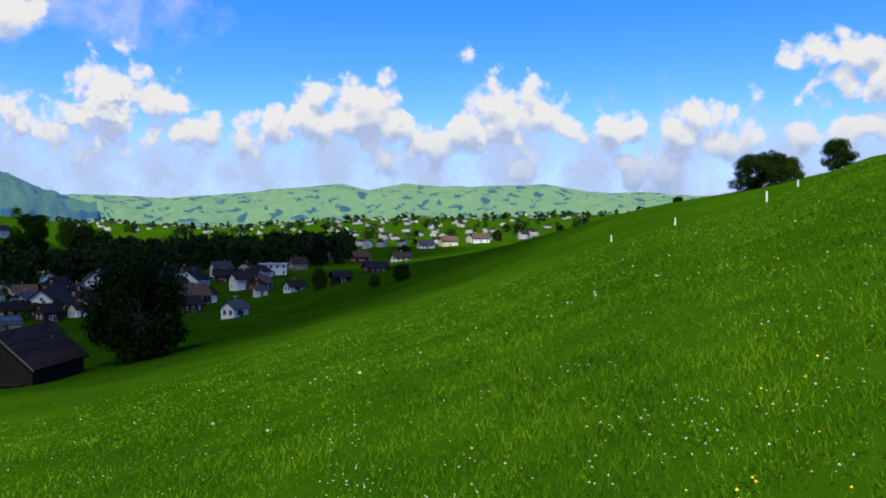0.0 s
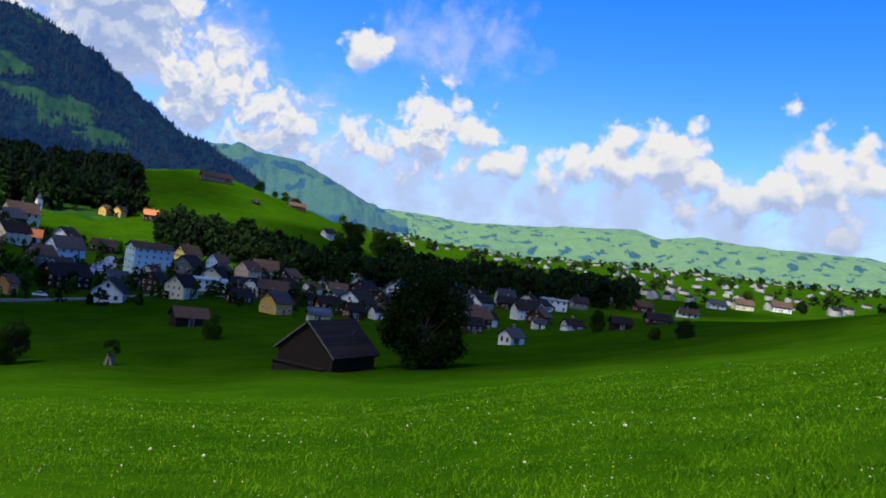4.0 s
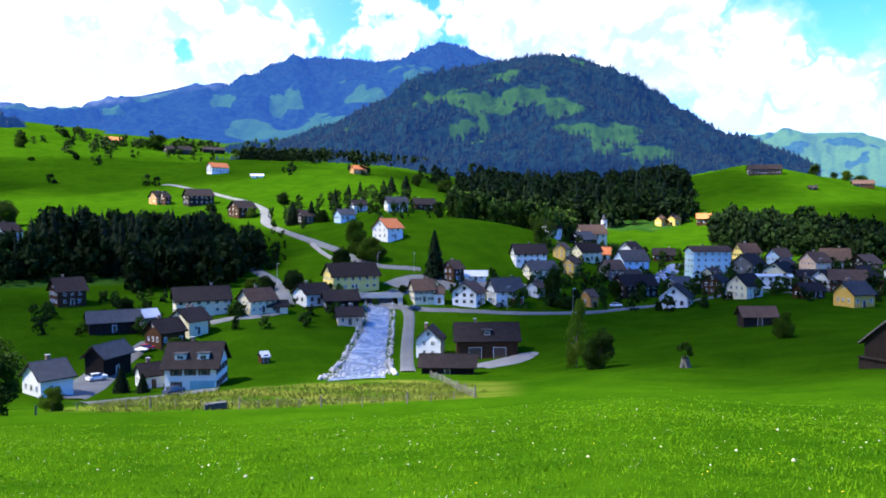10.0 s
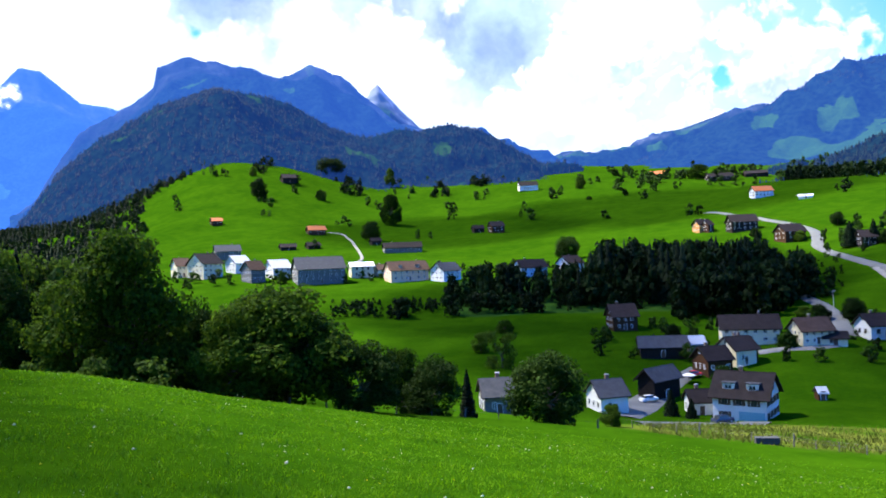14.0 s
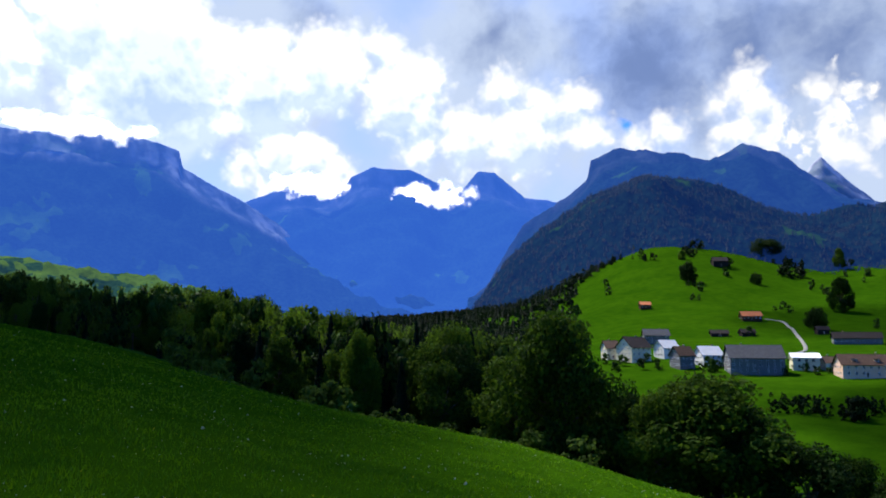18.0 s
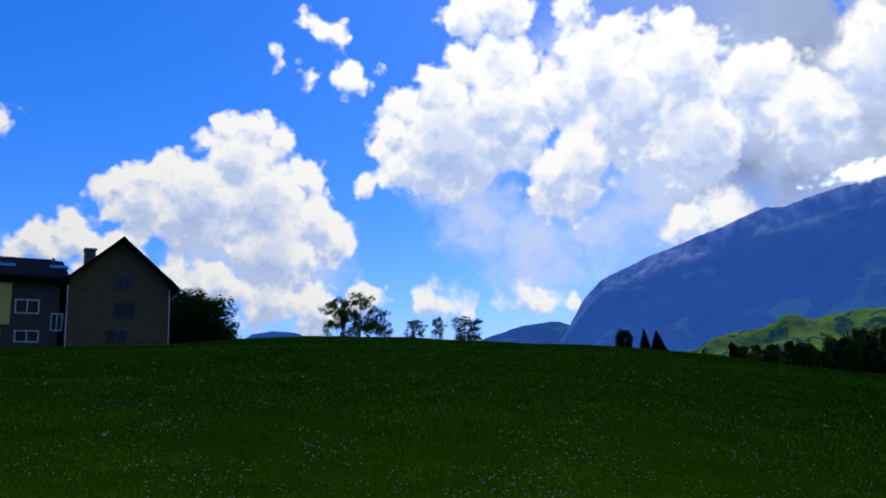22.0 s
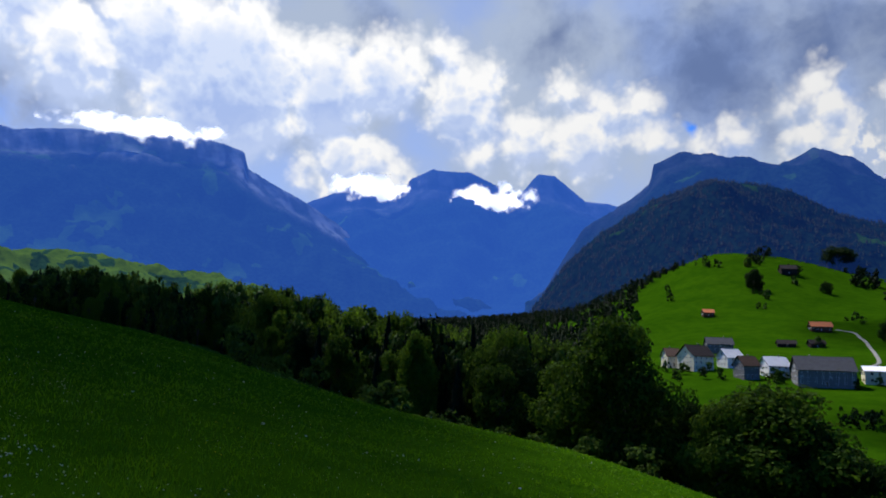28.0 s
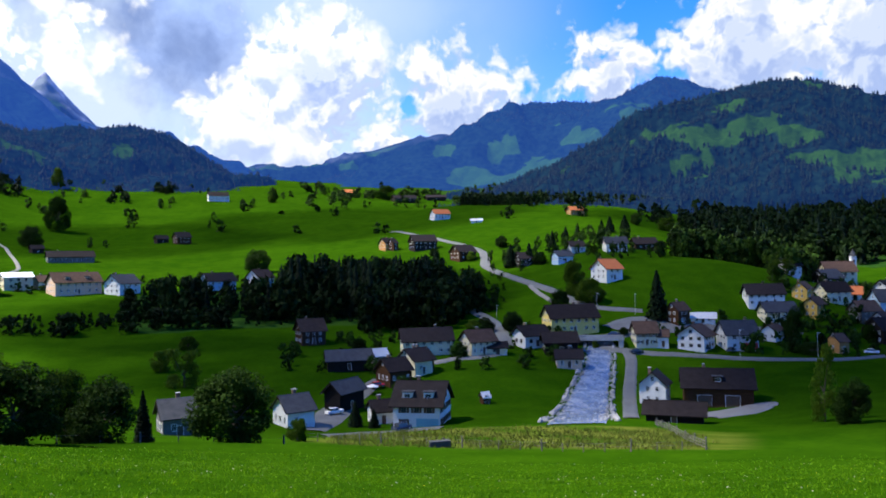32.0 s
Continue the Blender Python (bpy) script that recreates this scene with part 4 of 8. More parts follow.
def thing(name, bearing, distance, turn, label, category, group="", sink=0.0):
    """An empty at the foot of a thing; its y axis points away from the meadow's onlooker."""
    x, y = spot(bearing, distance)
    ob = new(name)
    ob.matrix_world = pose(x, y, gz(x, y) - sink, 0, 0, bearing + turn)
    return tagged(ob, label, category, group)


WINDOWS = {}


def window_mesh(w, h, frame, shutters):
    key = (round(w, 1), round(h, 1), frame.name, shutters)
    if key not in WINDOWS:
        t = 0.09
        bm = bmesh.new()
        xs, zs = (-w / 2, -w / 2 + t, -0.04, 0.04, w / 2 - t, w / 2), (0, t, h - t, h)
        grid = [[bm.verts.new((x, -0.08, z)) for x in xs] for z in zs]
        plate = [bm.faces.new((grid[r][c], grid[r][c + 1], grid[r + 1][c + 1], grid[r + 1][c])) for r in range(3) for c in range(5) if not (r == 1 and c in (1, 3))]
        back = bmesh.ops.extrude_face_region(bm, geom=plate)
        bmesh.ops.translate(bm, vec=(0, 0.1, 0), verts=[g for g in back["geom"] if isinstance(g, bmesh.types.BMVert)])
        bmesh.ops.recalc_face_normals(bm, faces=bm.faces)
        pane = boxes((-w / 2 + t, w / 2 - t, -0.035, 0.01, t, h - t))
        wing = boxes((-0.26, 0.26, -0.06, -0.01, -0.02, h + 0.02)) if shutters else None
        made = []
        for n, b, mat in (("window", bm, frame), ("pane", pane, M_PANE), ("shutter", wing, M_FRAME_DARK)):
            if b is None:
                made.append(None)
                continue
            me = bpy.data.meshes.new(n)
            b.to_mesh(me), b.free()
            me.materials.append(mat)
            made.append(me)
        WINDOWS[key] = made
    return WINDOWS[key]


def window(parent, m, w, h, frame, shutters=False):
    f, p, s = window_mesh(w, h, frame, shutters)
    o = part("window", f, None, parent)
    o.matrix_basis = m
    part("pane", p, None, o)
    if shutters:
        for side in (-1, 1):
            k = part("shutter", s, None, o)
            k.matrix_basis = Matrix.Translation((side * (w / 2 + 0.32), 0, 0))


def roof_mesh(length, width, wall, pitch, over=0.6, thick=0.22):
    """Two slabs that meet at a ridge, with eaves and a ridge cap."""
    k = math.tan(radians(pitch))
    hy, top = width / 2, wall + width / 2 * k
    low = wall - over * k
    bm = prism([(-hy - over, low), (0, top), (hy + over, low), (hy + over, low + thick), (0, top + thick), (-hy - over, low + thick)], -length / 2 - over, length / 2 + over)
    return bm, top + thick


def house(kind, bearing, distance, length, width, wall, turn, wall_m, roof_m, pitch, label, windows=9, doors=1, garage=None, dormers=0, shutters=False, solar=False):
    """A gabled house: the ridge runs along x, the long front is at -y."""
    o = thing(kind, bearing, distance, turn, label, kind.replace("_", " "))
    k = math.tan(radians(pitch))
    hx, hy = length / 2, width / 2
    part("wall", prism([(-hy, -1.6), (hy, -1.6), (hy, wall), (0, wall + hy * k), (-hy, wall)], -hx, hx), wall_m, o)
    over = min(0.8, 0.07 * length + 0.15)
    bm, top = roof_mesh(length, width, wall, pitch, over)
    rf = part("roof", bm, roof_m, o)
    part("ridge_cap", prism([(-0.18, top - 0.12), (0, top + 0.09), (0.18, top - 0.12)], -hx - over, hx + over), roof_m, rf)
    for s in (-1, 1):
        part("barge_board", prism([(-hy - over, wall - over * k - 0.05), (0, top - 0.28), (hy + over, wall - over * k - 0.05), (hy + over, wall - over * k + 0.24), (0, top + 0.02), (-hy - over, wall - over * k + 0.24)],
                                  s * (hx + over) - 0.03, s * (hx + over) + 0.03), M_TIMBER, rf)
    rng = random.Random(round(bearing * 100 + distance))
    frame = M_FRAME_DARK if wall_m in (M_WHITE, M_CREAM, M_YELLOW) and rng.random() < 0.4 else M_FRAME
    if windows:
        pitch_cols, storeys = (3.0 if distance > 340 else 2.5) if length > 9 else 2.0, max(1, round(wall / 2.7))
        step = wall / storeys
        ww, wh = min(1.15, pitch_cols * 0.46), min(1.35, step * 0.5)
        eye = Vector((-math.sin(radians(turn)), -math.cos(radians(turn)), 0))
        faces = [((0, -hy), 0, length, storeys), ((-hx, 0), -90, width, storeys), ((hx, 0), 90, width, storeys), ((0, hy), 180, length, storeys)]
        for (fx, fy), rot, span, rows in faces:
            normal = Vector((math.sin(radians(rot)), -math.cos(radians(rot)), 0))
            if normal.dot(eye) < 0.05:
                continue
            cols = max(1, min(windows, int((span - 0.8) / pitch_cols)))
            for r in range(rows + (1 if rot in (-90, 90) and hy * k > 2.2 else 0)):
                n = cols if r < rows else max(1, int(cols / 2.5))
                for c in range(n):
                    if garage and rot == 0 and r == 0 and c >= n // 2:
                        continue
                    if doors and rot == 0 and r == 0 and c == n // 2 and not garage:
                        continue
                    u = (c - (n - 1) / 2) * min(pitch_cols * 1.1, span / max(n, 1))
                    base = Vector((fx, fy, r * step + step * 0.3))
                    m = Matrix.Translation(base + Matrix.Rotation(radians(rot), 3, "Z") @ Vector((u, 0, 0))) @ Matrix.Rotation(radians(rot), 4, "Z")
                    window(o, m, ww, wh, frame, shutters)
    if garage:
        for c in (0.12, 0.34):
            g = part("garage_door", boxes((c * length - 1.3, c * length + 1.3, -hy - 0.06, -hy + 0.02, 0.0, 2.2)), garage, o)
            for z in (0.55, 1.1, 1.65):
                part("rib", boxes((c * length - 1.28, c * length + 1.28, -hy - 0.085, -hy - 0.055, z - 0.03, z + 0.03)), garage, g)
    elif doors:
        for c in range(doors):
            u, half, high = ((c - (doors - 1) / 2) * length * 0.4, 1.6, 2.7) if doors > 1 else (0, 0.5, 2.05)
            dr = part("door", boxes((u - half, u + half, -hy - 0.05, -hy + 0.02, 0, high)), M_FRAME_DARK, o)
            part("door_frame", boxes((u - half - 0.1, u - half, -hy - 0.08, -hy + 0.02, 0, high + 0.1), (u + half, u + half + 0.1, -hy - 0.08, -hy + 0.02, 0, high + 0.1),
                                     (u - half, u + half, -hy - 0.08, -hy + 0.02, high, high + 0.1)), frame, dr)
    for c in range(dormers):
        u = (c - (dormers - 1) / 2) * length * 0.45
        y0, z0 = -hy * 0.75, wall + hy * 0.25 * k
        dm = part("dormer", boxes((u - 1.1, u + 1.1, y0, y0 + hy * 0.6, z0 - 0.3, z0 + 1.3)), wall_m, o)
        part("dormer_roof", boxes((u - 1.35, u + 1.35, y0 - 0.3, y0 + hy * 0.7, z0 + 1.3, z0 + 1.48)), M_ROOF_GREY, dm)
        window(dm, Matrix.Translation((u, y0, z0 + 0.15)), 1.4, 0.9, M_FRAME)
    if solar:
        for c in range(3):
            m = Matrix.Translation((-2.2 + c * 2.2, -hy * 0.5, wall + hy * 0.5 * k + 0.27)) @ Matrix.Rotation(radians(pitch), 4, "X")
            bm = bmesh.new()
            box(bm, -1.0, 1.0, -0.8, 0.8, 0, 0.06, m)
            part("solar_panel", bm, M_SOLAR, o)
    if wall_m is not M_TIMBER and wall_m is not M_BLACK and kind not in ("polytunnel", "hut", "shed", "annex"):
        u = rng.uniform(-0.3, 0.3) * length
        ch = part("chimney", boxes((u - 0.35, u + 0.35, 0.5, 1.2, top - 1.4, top + 0.8)), M_BRICK, o)
        part("chimney_cap", boxes((u - 0.45, u + 0.45, 0.4, 1.3, top + 0.8, top + 0.92)), M_CONCRETE, ch)
    return o


# ---------------------------------------------------------------- plants
def raw_mesh(name, verts, faces, material):
    """A mesh from arrays: verts (n, 3), faces (m, k)."""
    me = bpy.data.meshes.new(name)
    k = faces.shape[1]
    me.vertices.add(len(verts)), me.loops.add(faces.size), me.polygons.add(len(faces))
    me.vertices.foreach_set("co", np.asarray(verts, np.float32).ravel())
    me.loops.foreach_set("vertex_index", faces.astype(np.int32).ravel())
    me.polygons.foreach_set("loop_start", np.arange(0, faces.size, k, dtype=np.int32))
    me.update(calc_edges=True)
    me.materials.append(material)
    return me


def leaves(rng, centres, radii, count, size, flat=0.8):
    """Leaf quads on the shells of clumps; returns vertices (4n, 3) and faces (n, 4)."""
    c = rng.integers(0, len(centres), count)
    d = rng.normal(size=(count, 3))
    d /= np.linalg.norm(d, axis=1)[:, None]
    p = centres[c] + d * (radii[c] * rng.uniform(0.55, 1.08, count))[:, None] * np.array([1, 1, flat])
    n = d + rng.normal(size=(count, 3)) * 0.7 + np.array([0, 0, 0.35])
    n /= np.linalg.norm(n, axis=1)[:, None]
    u = np.cross(n, rng.normal(size=(count, 3)))
    u /= np.linalg.norm(u, axis=1)[:, None]
    v = np.cross(n, u)
    s = (size * rng.uniform(0.6, 1.4, count))[:, None]
    quad = np.stack([p - u * s, p - v * s * 0.6, p + u * s, p + v * s * 0.6], 1).reshape(-1, 3)
    return quad, np.arange(count * 4).reshape(-1, 4)


def crown_clumps(rng, n, sparse=False):
    """Clump centres of an uneven crown, 1 high and 1 wide, standing on 0.12."""
    c, r = [], []
    for k in range(n):
        a, h = rng.uniform(0, 2 * math.pi), rng.uniform(0.0, 1.0)
        w = 0.40 * math.sin(math.pi * min(0.96, 0.20 + 0.74 * h)) ** 0.6 * math.sqrt(rng.uniform(0.15, 1.0))
        c.append((w * math.cos(a), w * math.sin(a), (0.12 + 0.80 * h) if sparse else (0.07 + 0.81 * h)))
        r.append(rng.uniform(0.12, 0.19) * (0.5 if sparse else 1.0))
    return np.array(c), np.array(r)


TREES = {}


def tree_parts(kind, variant):
    """Meshes of a tree, 1 m high and 1 m wide: trunk with limbs, and crown."""
    rng = np.random.default_rng(variant * 31 + len(kind))
    bm = bmesh.new()
    if kind == "fir":
        rod(bm, (0, 0, -0.03), (0, 0, 0.95), 0.018, 0.003, 7)
        vs, fs = [], []
        tiers = 15
        for t in range(tiers):
            z = 0.06 + 0.88 * t / tiers
            rad = 0.5 * (1 - t / tiers) ** 0.85 + 0.015
            arms = 11
            for a in range(arms):
                ang = (a + rng.uniform(-0.3, 0.3)) * 2 * math.pi / arms + t * 0.7
                q = rad * rng.uniform(0.75, 1.12)
                d = np.array([math.cos(ang), math.sin(ang), 0])
                side = np.array([-d[1], d[0], 0]) * q * 0.30
                up = 0.10 * (1 - 0.5 * t / tiers)
                b = len(vs)
                vs += [np.array([0, 0, z + up]), d * q * 0.62 + side + (0, 0, z + 0.01), d * q + np.array((0, 0, z - 0.05)), d * q * 0.62 - side + (0, 0, z + 0.01)]
                fs.append((b, b + 1, b + 2, b + 3))
                for hang in (0.45, 0.8):
                    b = len(vs)
                    c0 = d * q * hang + np.array((0, 0, z + up * (1 - hang)))
                    vs += [c0 + side * 0.8, c0 - side * 0.8, c0 - side * 0.3 + (0, 0, -0.055), c0 + side * 0.3 + (0, 0, -0.055)]
                    fs.append((b, b + 1, b + 2, b + 3))
        crown = raw_mesh("crown", np.array(vs), np.array(fs), M_NEEDLE)
    else:
        thin = kind == "thin"
        n = {"oak": 44, "bush": 40, "round": 36, "birch": 24, "light": 26, "thin": 40}[kind]
        c, r = crown_clumps(rng, n, thin)
        if kind == "round":
            c = c * np.array([0.9, 0.9, 0.95])
        if kind == "bush":
            c[:, 2], r = 0.08 + 0.74 * rng.random(n), r * 1.3
            c[:, :2] *= (1.3 * np.cos(np.clip(c[:, 2] - 0.2, 0, 1) * 1.5) ** 0.6)[:, None]
        if kind == "light":
            c[:, 2] = 0.06 + 0.84 * rng.random(n)
        if thin:
            c[:, 2] = 0.1 + 0.82 * rng.random(n)
            c[:, :2] *= (1.25 * np.sin(np.pi * np.clip(c[:, 2] * 0.85 + 0.1, 0, 0.95)) ** 0.5)[:, None]
            r = r * 1.35
        stems = [(0, 0)] if not thin else [(rng.uniform(-0.15, 0.15), rng.uniform(-0.1, 0.1)) for _ in range(5)]
        for sx, sy in stems:
            rod(bm, (sx * 0.4, sy * 0.4, -0.04), (sx, sy, 0.42), 0.030 if not thin else 0.010, 0.018 if not thin else 0.007, 8)
        for k in range(0, n, 2 if not thin else 1):
            sx, sy = stems[k % len(stems)]
            rod(bm, (sx, sy, 0.22 + 0.2 * rng.random()), c[k] * (0.9, 0.9, 0.97), 0.013 if not thin else 0.006, 0.003, 5)
        count = {"oak": 17000, "bush": 24000, "round": 11000, "birch": 3000, "light": 3600, "thin": 3400}[kind]
        v, f = leaves(rng, c, r, count, {"oak": 0.0175, "bush": 0.0175, "round": 0.018, "thin": 0.02}.get(kind, 0.024))
        crown = raw_mesh("crown", v, f, M_LEAF_LIGHT if kind in ("light", "thin") else M_LEAF if variant % 2 or kind == "birch" else M_LEAF_DARK)
    me = bpy.data.meshes.new("trunk")
    bm.to_mesh(me), bm.free()
    me.materials.append(M_BARK)
    return me, crown


TREE_WORDS = {"oak": ("tall broadleaf tree with a dense green crown", "tree"), "bush": ("dense dark bush-like tree, leafy down to the grass", "tree"), "round": ("round-headed dark green tree on the meadow", "tree"),
              "birch": ("slender birch with a loose airy crown", "tree"), "light": ("small tree with fresh yellow-green leaves", "tree"),
              "thin": ("thin many-stemmed young tree with sparse leaves", "tree"), "fir": ("dark green spruce with drooping branches", "tree")}


def tree(kind, bearing, distance, height, width, index):
    x, y = spot(bearing, distance)
    variant = index % 4
    m = Matrix.LocRotScale((x, y, gz(x, y) - 0.15), Euler((0, 0, index * 1.7)), (width, width, height))
    key = (kind, variant)
    if key not in TREES:
        o = new("spruce" if kind == "fir" else "tree" if kind != "birch" else "birch")
        trunk, crown = tree_parts(kind, variant)
        part("trunk", trunk, None, o), part("crown", crown, None, o)
        TREES[key] = tagged(o, *TREE_WORDS[kind], group="single trees")
        o.matrix_basis = m
        return o
    o = copy_thing(TREES[key], m)
    o.matrix_basis = m
    return o


def low_conifer(rng):
    """A spruce for a wood: drooping tiers that narrow to a thin tip."""
    vs, fs = [], []
    tiers, arms = 6, 9
    for t in range(tiers):
        z0, rad = 0.04 + 0.15 * t, 0.5 * (1 - t / (tiers + 0.3)) ** 0.9
        b = len(vs)
        vs.append((0, 0, min(z0 + 0.30, 1)))
        for a in range(arms):
            q, g = rad * (1.0 if a % 2 else 0.55) * rng.uniform(0.75, 1.2), (a + rng.uniform(-0.25, 0.25)) * 2 * math.pi / arms + t * 0.8
            vs.append((q * math.cos(g), q * math.sin(g), z0 + (0.0 if a % 2 else 0.08) + rng.uniform(-0.02, 0.03)))
        fs += [(b, b + 1 + a, b + 1 + (a + 1) % arms) for a in range(arms)]
    return np.array(vs), np.array(fs)


def low_broadleaf(rng, count=70):
    c, r = crown_clumps(rng, 14)
    v, f = leaves(rng, c, r * 1.15, count, min(0.13, 1.15 / math.sqrt(count)))
    tri = np.concatenate([f[:, [0, 1, 2]], f[:, [0, 2, 3]]])
    # boughs inside the crown: lumpy masses that close the gaps
    bm = bmesh.new()
    bmesh.ops.create_icosphere(bm, subdivisions=1, radius=1)
    ico = np.array([p.co for p in bm.verts])
    icf = np.array([[p.index for p in q.verts] for q in bm.faces])
    bm.free()
    vs, fs, base = [v], [tri], len(v)
    for k in range(5):
        lump = ico * r[k] * rng.uniform(0.6, 1.0, 3) * rng.uniform(0.75, 1.2, (len(ico), 1)) + c[k] * (0.8, 0.8, 1)
        vs.append(lump), fs.append(icf + base)
        base += len(ico)
    return np.concatenate(vs), np.concatenate(fs)


def wood(name, label, places, kinds, material, seed):
    """Many trees in one mesh, each with a shade of its own: places (n, 5) of x, y, z, height, width."""
    rng = np.random.default_rng(seed)
    shapes = [kinds(rng) for _ in range(5)]
    allv, allf, tint, base = [], [], [], 0
    for i, (x, y, z, h, w) in enumerate(places):
        v, f = shapes[i % 5]
        a = rng.uniform(0, 6.28)
        ca, sa = math.cos(a), math.sin(a)
        q = np.stack([(v[:, 0] * ca - v[:, 1] * sa) * w + x, (v[:, 0] * sa + v[:, 1] * ca) * w + y, v[:, 2] * h + z], -1)
        allv.append(q), allf.append(f + base), tint.append(np.full(len(v), rng.random()))
        base += len(v)
    me = raw_mesh(name, np.concatenate(allv), np.concatenate(allf), material)
    me.attributes.new("tint", "FLOAT", "POINT").data.foreach_set("value", np.concatenate(tint).astype(np.float32))
    return tagged(new(name, me), label, "forest", kind="stuff")


BROW_LINE = [(123, 1), (124.7, 2.3), (127.3, 3.6), (131, 4.3), (135, 4.3), (138.6, 3.5), (142, 4.3), (145.4, 3.8), (148.7, 4.6), (152, 5.0), (154.7, 5.2), (159, 4.7), (163.4, 5.4), (166, 5.6), (170.6, 4.9), (175, 4.8), (178, 4.4)]
BAND_LINE = [(73.7, -4.3), (75.2, -1.2), (78, 0.4), (81.5, 1.4), (86, 1.2), (90.3, 1.6), (94.7, -0.6), (99.7, 0.3), (104, -1.1), (107, -1.7), (112, -2.0)]


def skyline(b, line):
    return np.interp(b, [q[0] for q in line], [q[1] for q in line])


def scatter(seed, count, bearings, distances, heights, slim=0.45, keep=None, top=None):
    """Places for a wood over a sector of the land."""
    rng = np.random.default_rng(seed)
    b = rng.uniform(*bearings, count)
    d = np.sqrt(rng.uniform(distances[0] ** 2, distances[1] ** 2, count))
    if keep is not None:
        ok = keep(b, d)
        b, d = b[ok], d[ok]
    x, y = -d * np.sin(np.radians(b)), d * np.cos(np.radians(b))
    h = rng.uniform(*heights, len(b))
    if top:  # trees that reach up to the skyline of the wood, or stay below it
        line, less = top
        h = np.clip(EYE + d * np.tan(np.radians(skyline(b, line) - less * rng.random(len(b)) ** 1.4)) - ground(x, y), 2.5, heights[1])
    return np.stack([x, y, ground(x, y) - 0.4, h, h * slim * rng.uniform(0.8, 1.25, len(b))], -1)


def drape(name, label, rows, material, lift=0.12, category="road"):
    """A strip laid on the ground along (bearing, distance, width) stations."""
    p = np.array([(*spot(b, d), w) for b, d, w in rows])
    pad = np.concatenate([[2 * p[0] - p[1]], p, [2 * p[-1] - p[-2]]])
    line = []
    for i in range(1, len(pad) - 2):
        for f in np.linspace(0, 1, 14, endpoint=False):
            line.append(cubic(pad[i - 1], pad[i], pad[i + 1], pad[i + 2], f))
    line = np.array(line + [p[-1]])
    t = np.gradient(line[:, :2], axis=0)
    t /= np.linalg.norm(t, axis=1)[:, None]
    side = np.stack([-t[:, 1], t[:, 0]], -1)
    cols = np.linspace(-0.5, 0.5, 7)
    xy = line[:, None, :2] + side[:, None, :] * (cols[None, :, None] * line[:, None, 2:3])
    far = np.hypot(xy[..., 0], xy[..., 1])
    z = ground(xy[..., 0].ravel(), xy[..., 1].ravel()).reshape(far.shape) + lift + far * 0.0008
    z[:, 0] -= 0.5
    z[:, -1] -= 0.5
    ob = sheet(name, np.concatenate([xy, z[..., None]], -1).reshape(-1, 3), len(line), 7, material)
    return tagged(ob, label, category, kind="structure")

# ---------------------------------------------------------------- roads, river, yards
drape("road", "grey asphalt road winding up over the pastures",
      [(83.6, 645, 4), (81.6, 591, 4), (79.6, 542, 4.5), (76.9, 487, 5), (76.4, 456, 6), (76.3, 430, 6), (74.9, 399, 5), (73, 364, 5), (71.2, 334, 5), (69.4, 308, 5), (67.4, 298, 5), (64.7, 298, 5)], M_ASPHALT)
drape("road", "grey asphalt road curving down to the river bridge",
      [(77.5, 321, 5.5), (76.3, 300, 5.5), (75.4, 278, 5.5), (74.8, 258, 6), (73, 255, 7), (69.8, 261, 7), (67.4, 265, 7), (64, 276, 6), (58.9, 294, 6), (54, 300, 5)], M_ASPHALT)
drape("road", "narrow pale track joining the pasture road", [(73, 358, 2.5), (72.2, 333, 2.5), (71.2, 313, 2.5)], M_GRAVEL)
drape("road", "grey village street along the meadow",
      [(67.8, 254, 5), (64, 250, 5), (60.6, 249, 5), (56.3, 247, 5), (51.9, 253, 5), (48.4, 268, 5), (45.4, 279, 5), (42.8, 285, 5), (39.4, 295, 5)], M_ASPHALT)
drape("road", "narrow asphalt lane beside the river", [(65.7, 158, 4), (65.8, 198, 4), (65.7, 222, 4), (65.6, 241, 4), (65.8, 252, 5)], M_ASPHALT, 0.16)
drape("road", "pale lane through the hamlet", [(80.6, 228, 4), (78.9, 232, 4), (77.1, 234, 4), (75.1, 241, 4)], M_GRAVEL)
drape("pavement", "pale gravel farmyard", [(61, 174, 13), (60.3, 177, 13), (58.4, 183, 13), (56.6, 190, 9), (55.6, 190, 3)], M_GRAVEL, category="yard")
drape("pavement", "grey paved yard in the hamlet", [(90, 154, 7), (88.9, 170, 10), (87.4, 190, 8), (85.7, 205, 6), (84.8, 213, 5)], M_ASPHALT, category="yard")
drape("pavement", "grey paved yard before the white house", [(89, 147, 6), (85.8, 150, 6), (82, 150, 6), (80, 149, 5)], M_ASPHALT, category="yard")
drape("road", "pale track on the far pasture", [(110, 503, 2.5), (109.5, 556, 2.5), (110.7, 723, 2.5), (111.9, 751, 2.5)], M_GRAVEL)
drape("pavement", "grey paved forecourt by the junction", [(66.2, 271, 22), (64, 283, 20), (60.7, 284, 14), (57.2, 284, 14)], M_ASPHALT, category="yard")
drape("pavement", "grey village square", [(44.1, 319, 10), (43.3, 345, 14), (40.7, 349, 14), (36.6, 354, 10)], M_ASPHALT, category="yard")
drape("pavement", "grey paved lane among the chalets", [(38, 285, 6), (35, 300, 8), (32, 305, 7), (29.5, 290, 6), (27.5, 270, 5)], M_ASPHALT, category="lane")
drape("water", "shallow stony river with white riffles", [(69.9, 140, 15), (69.4, 160, 14), (68.8, 197, 12), (68.3, 220, 10), (68, 240, 9), (67.9, 264, 9)], M_WATER, 0.05, "river")
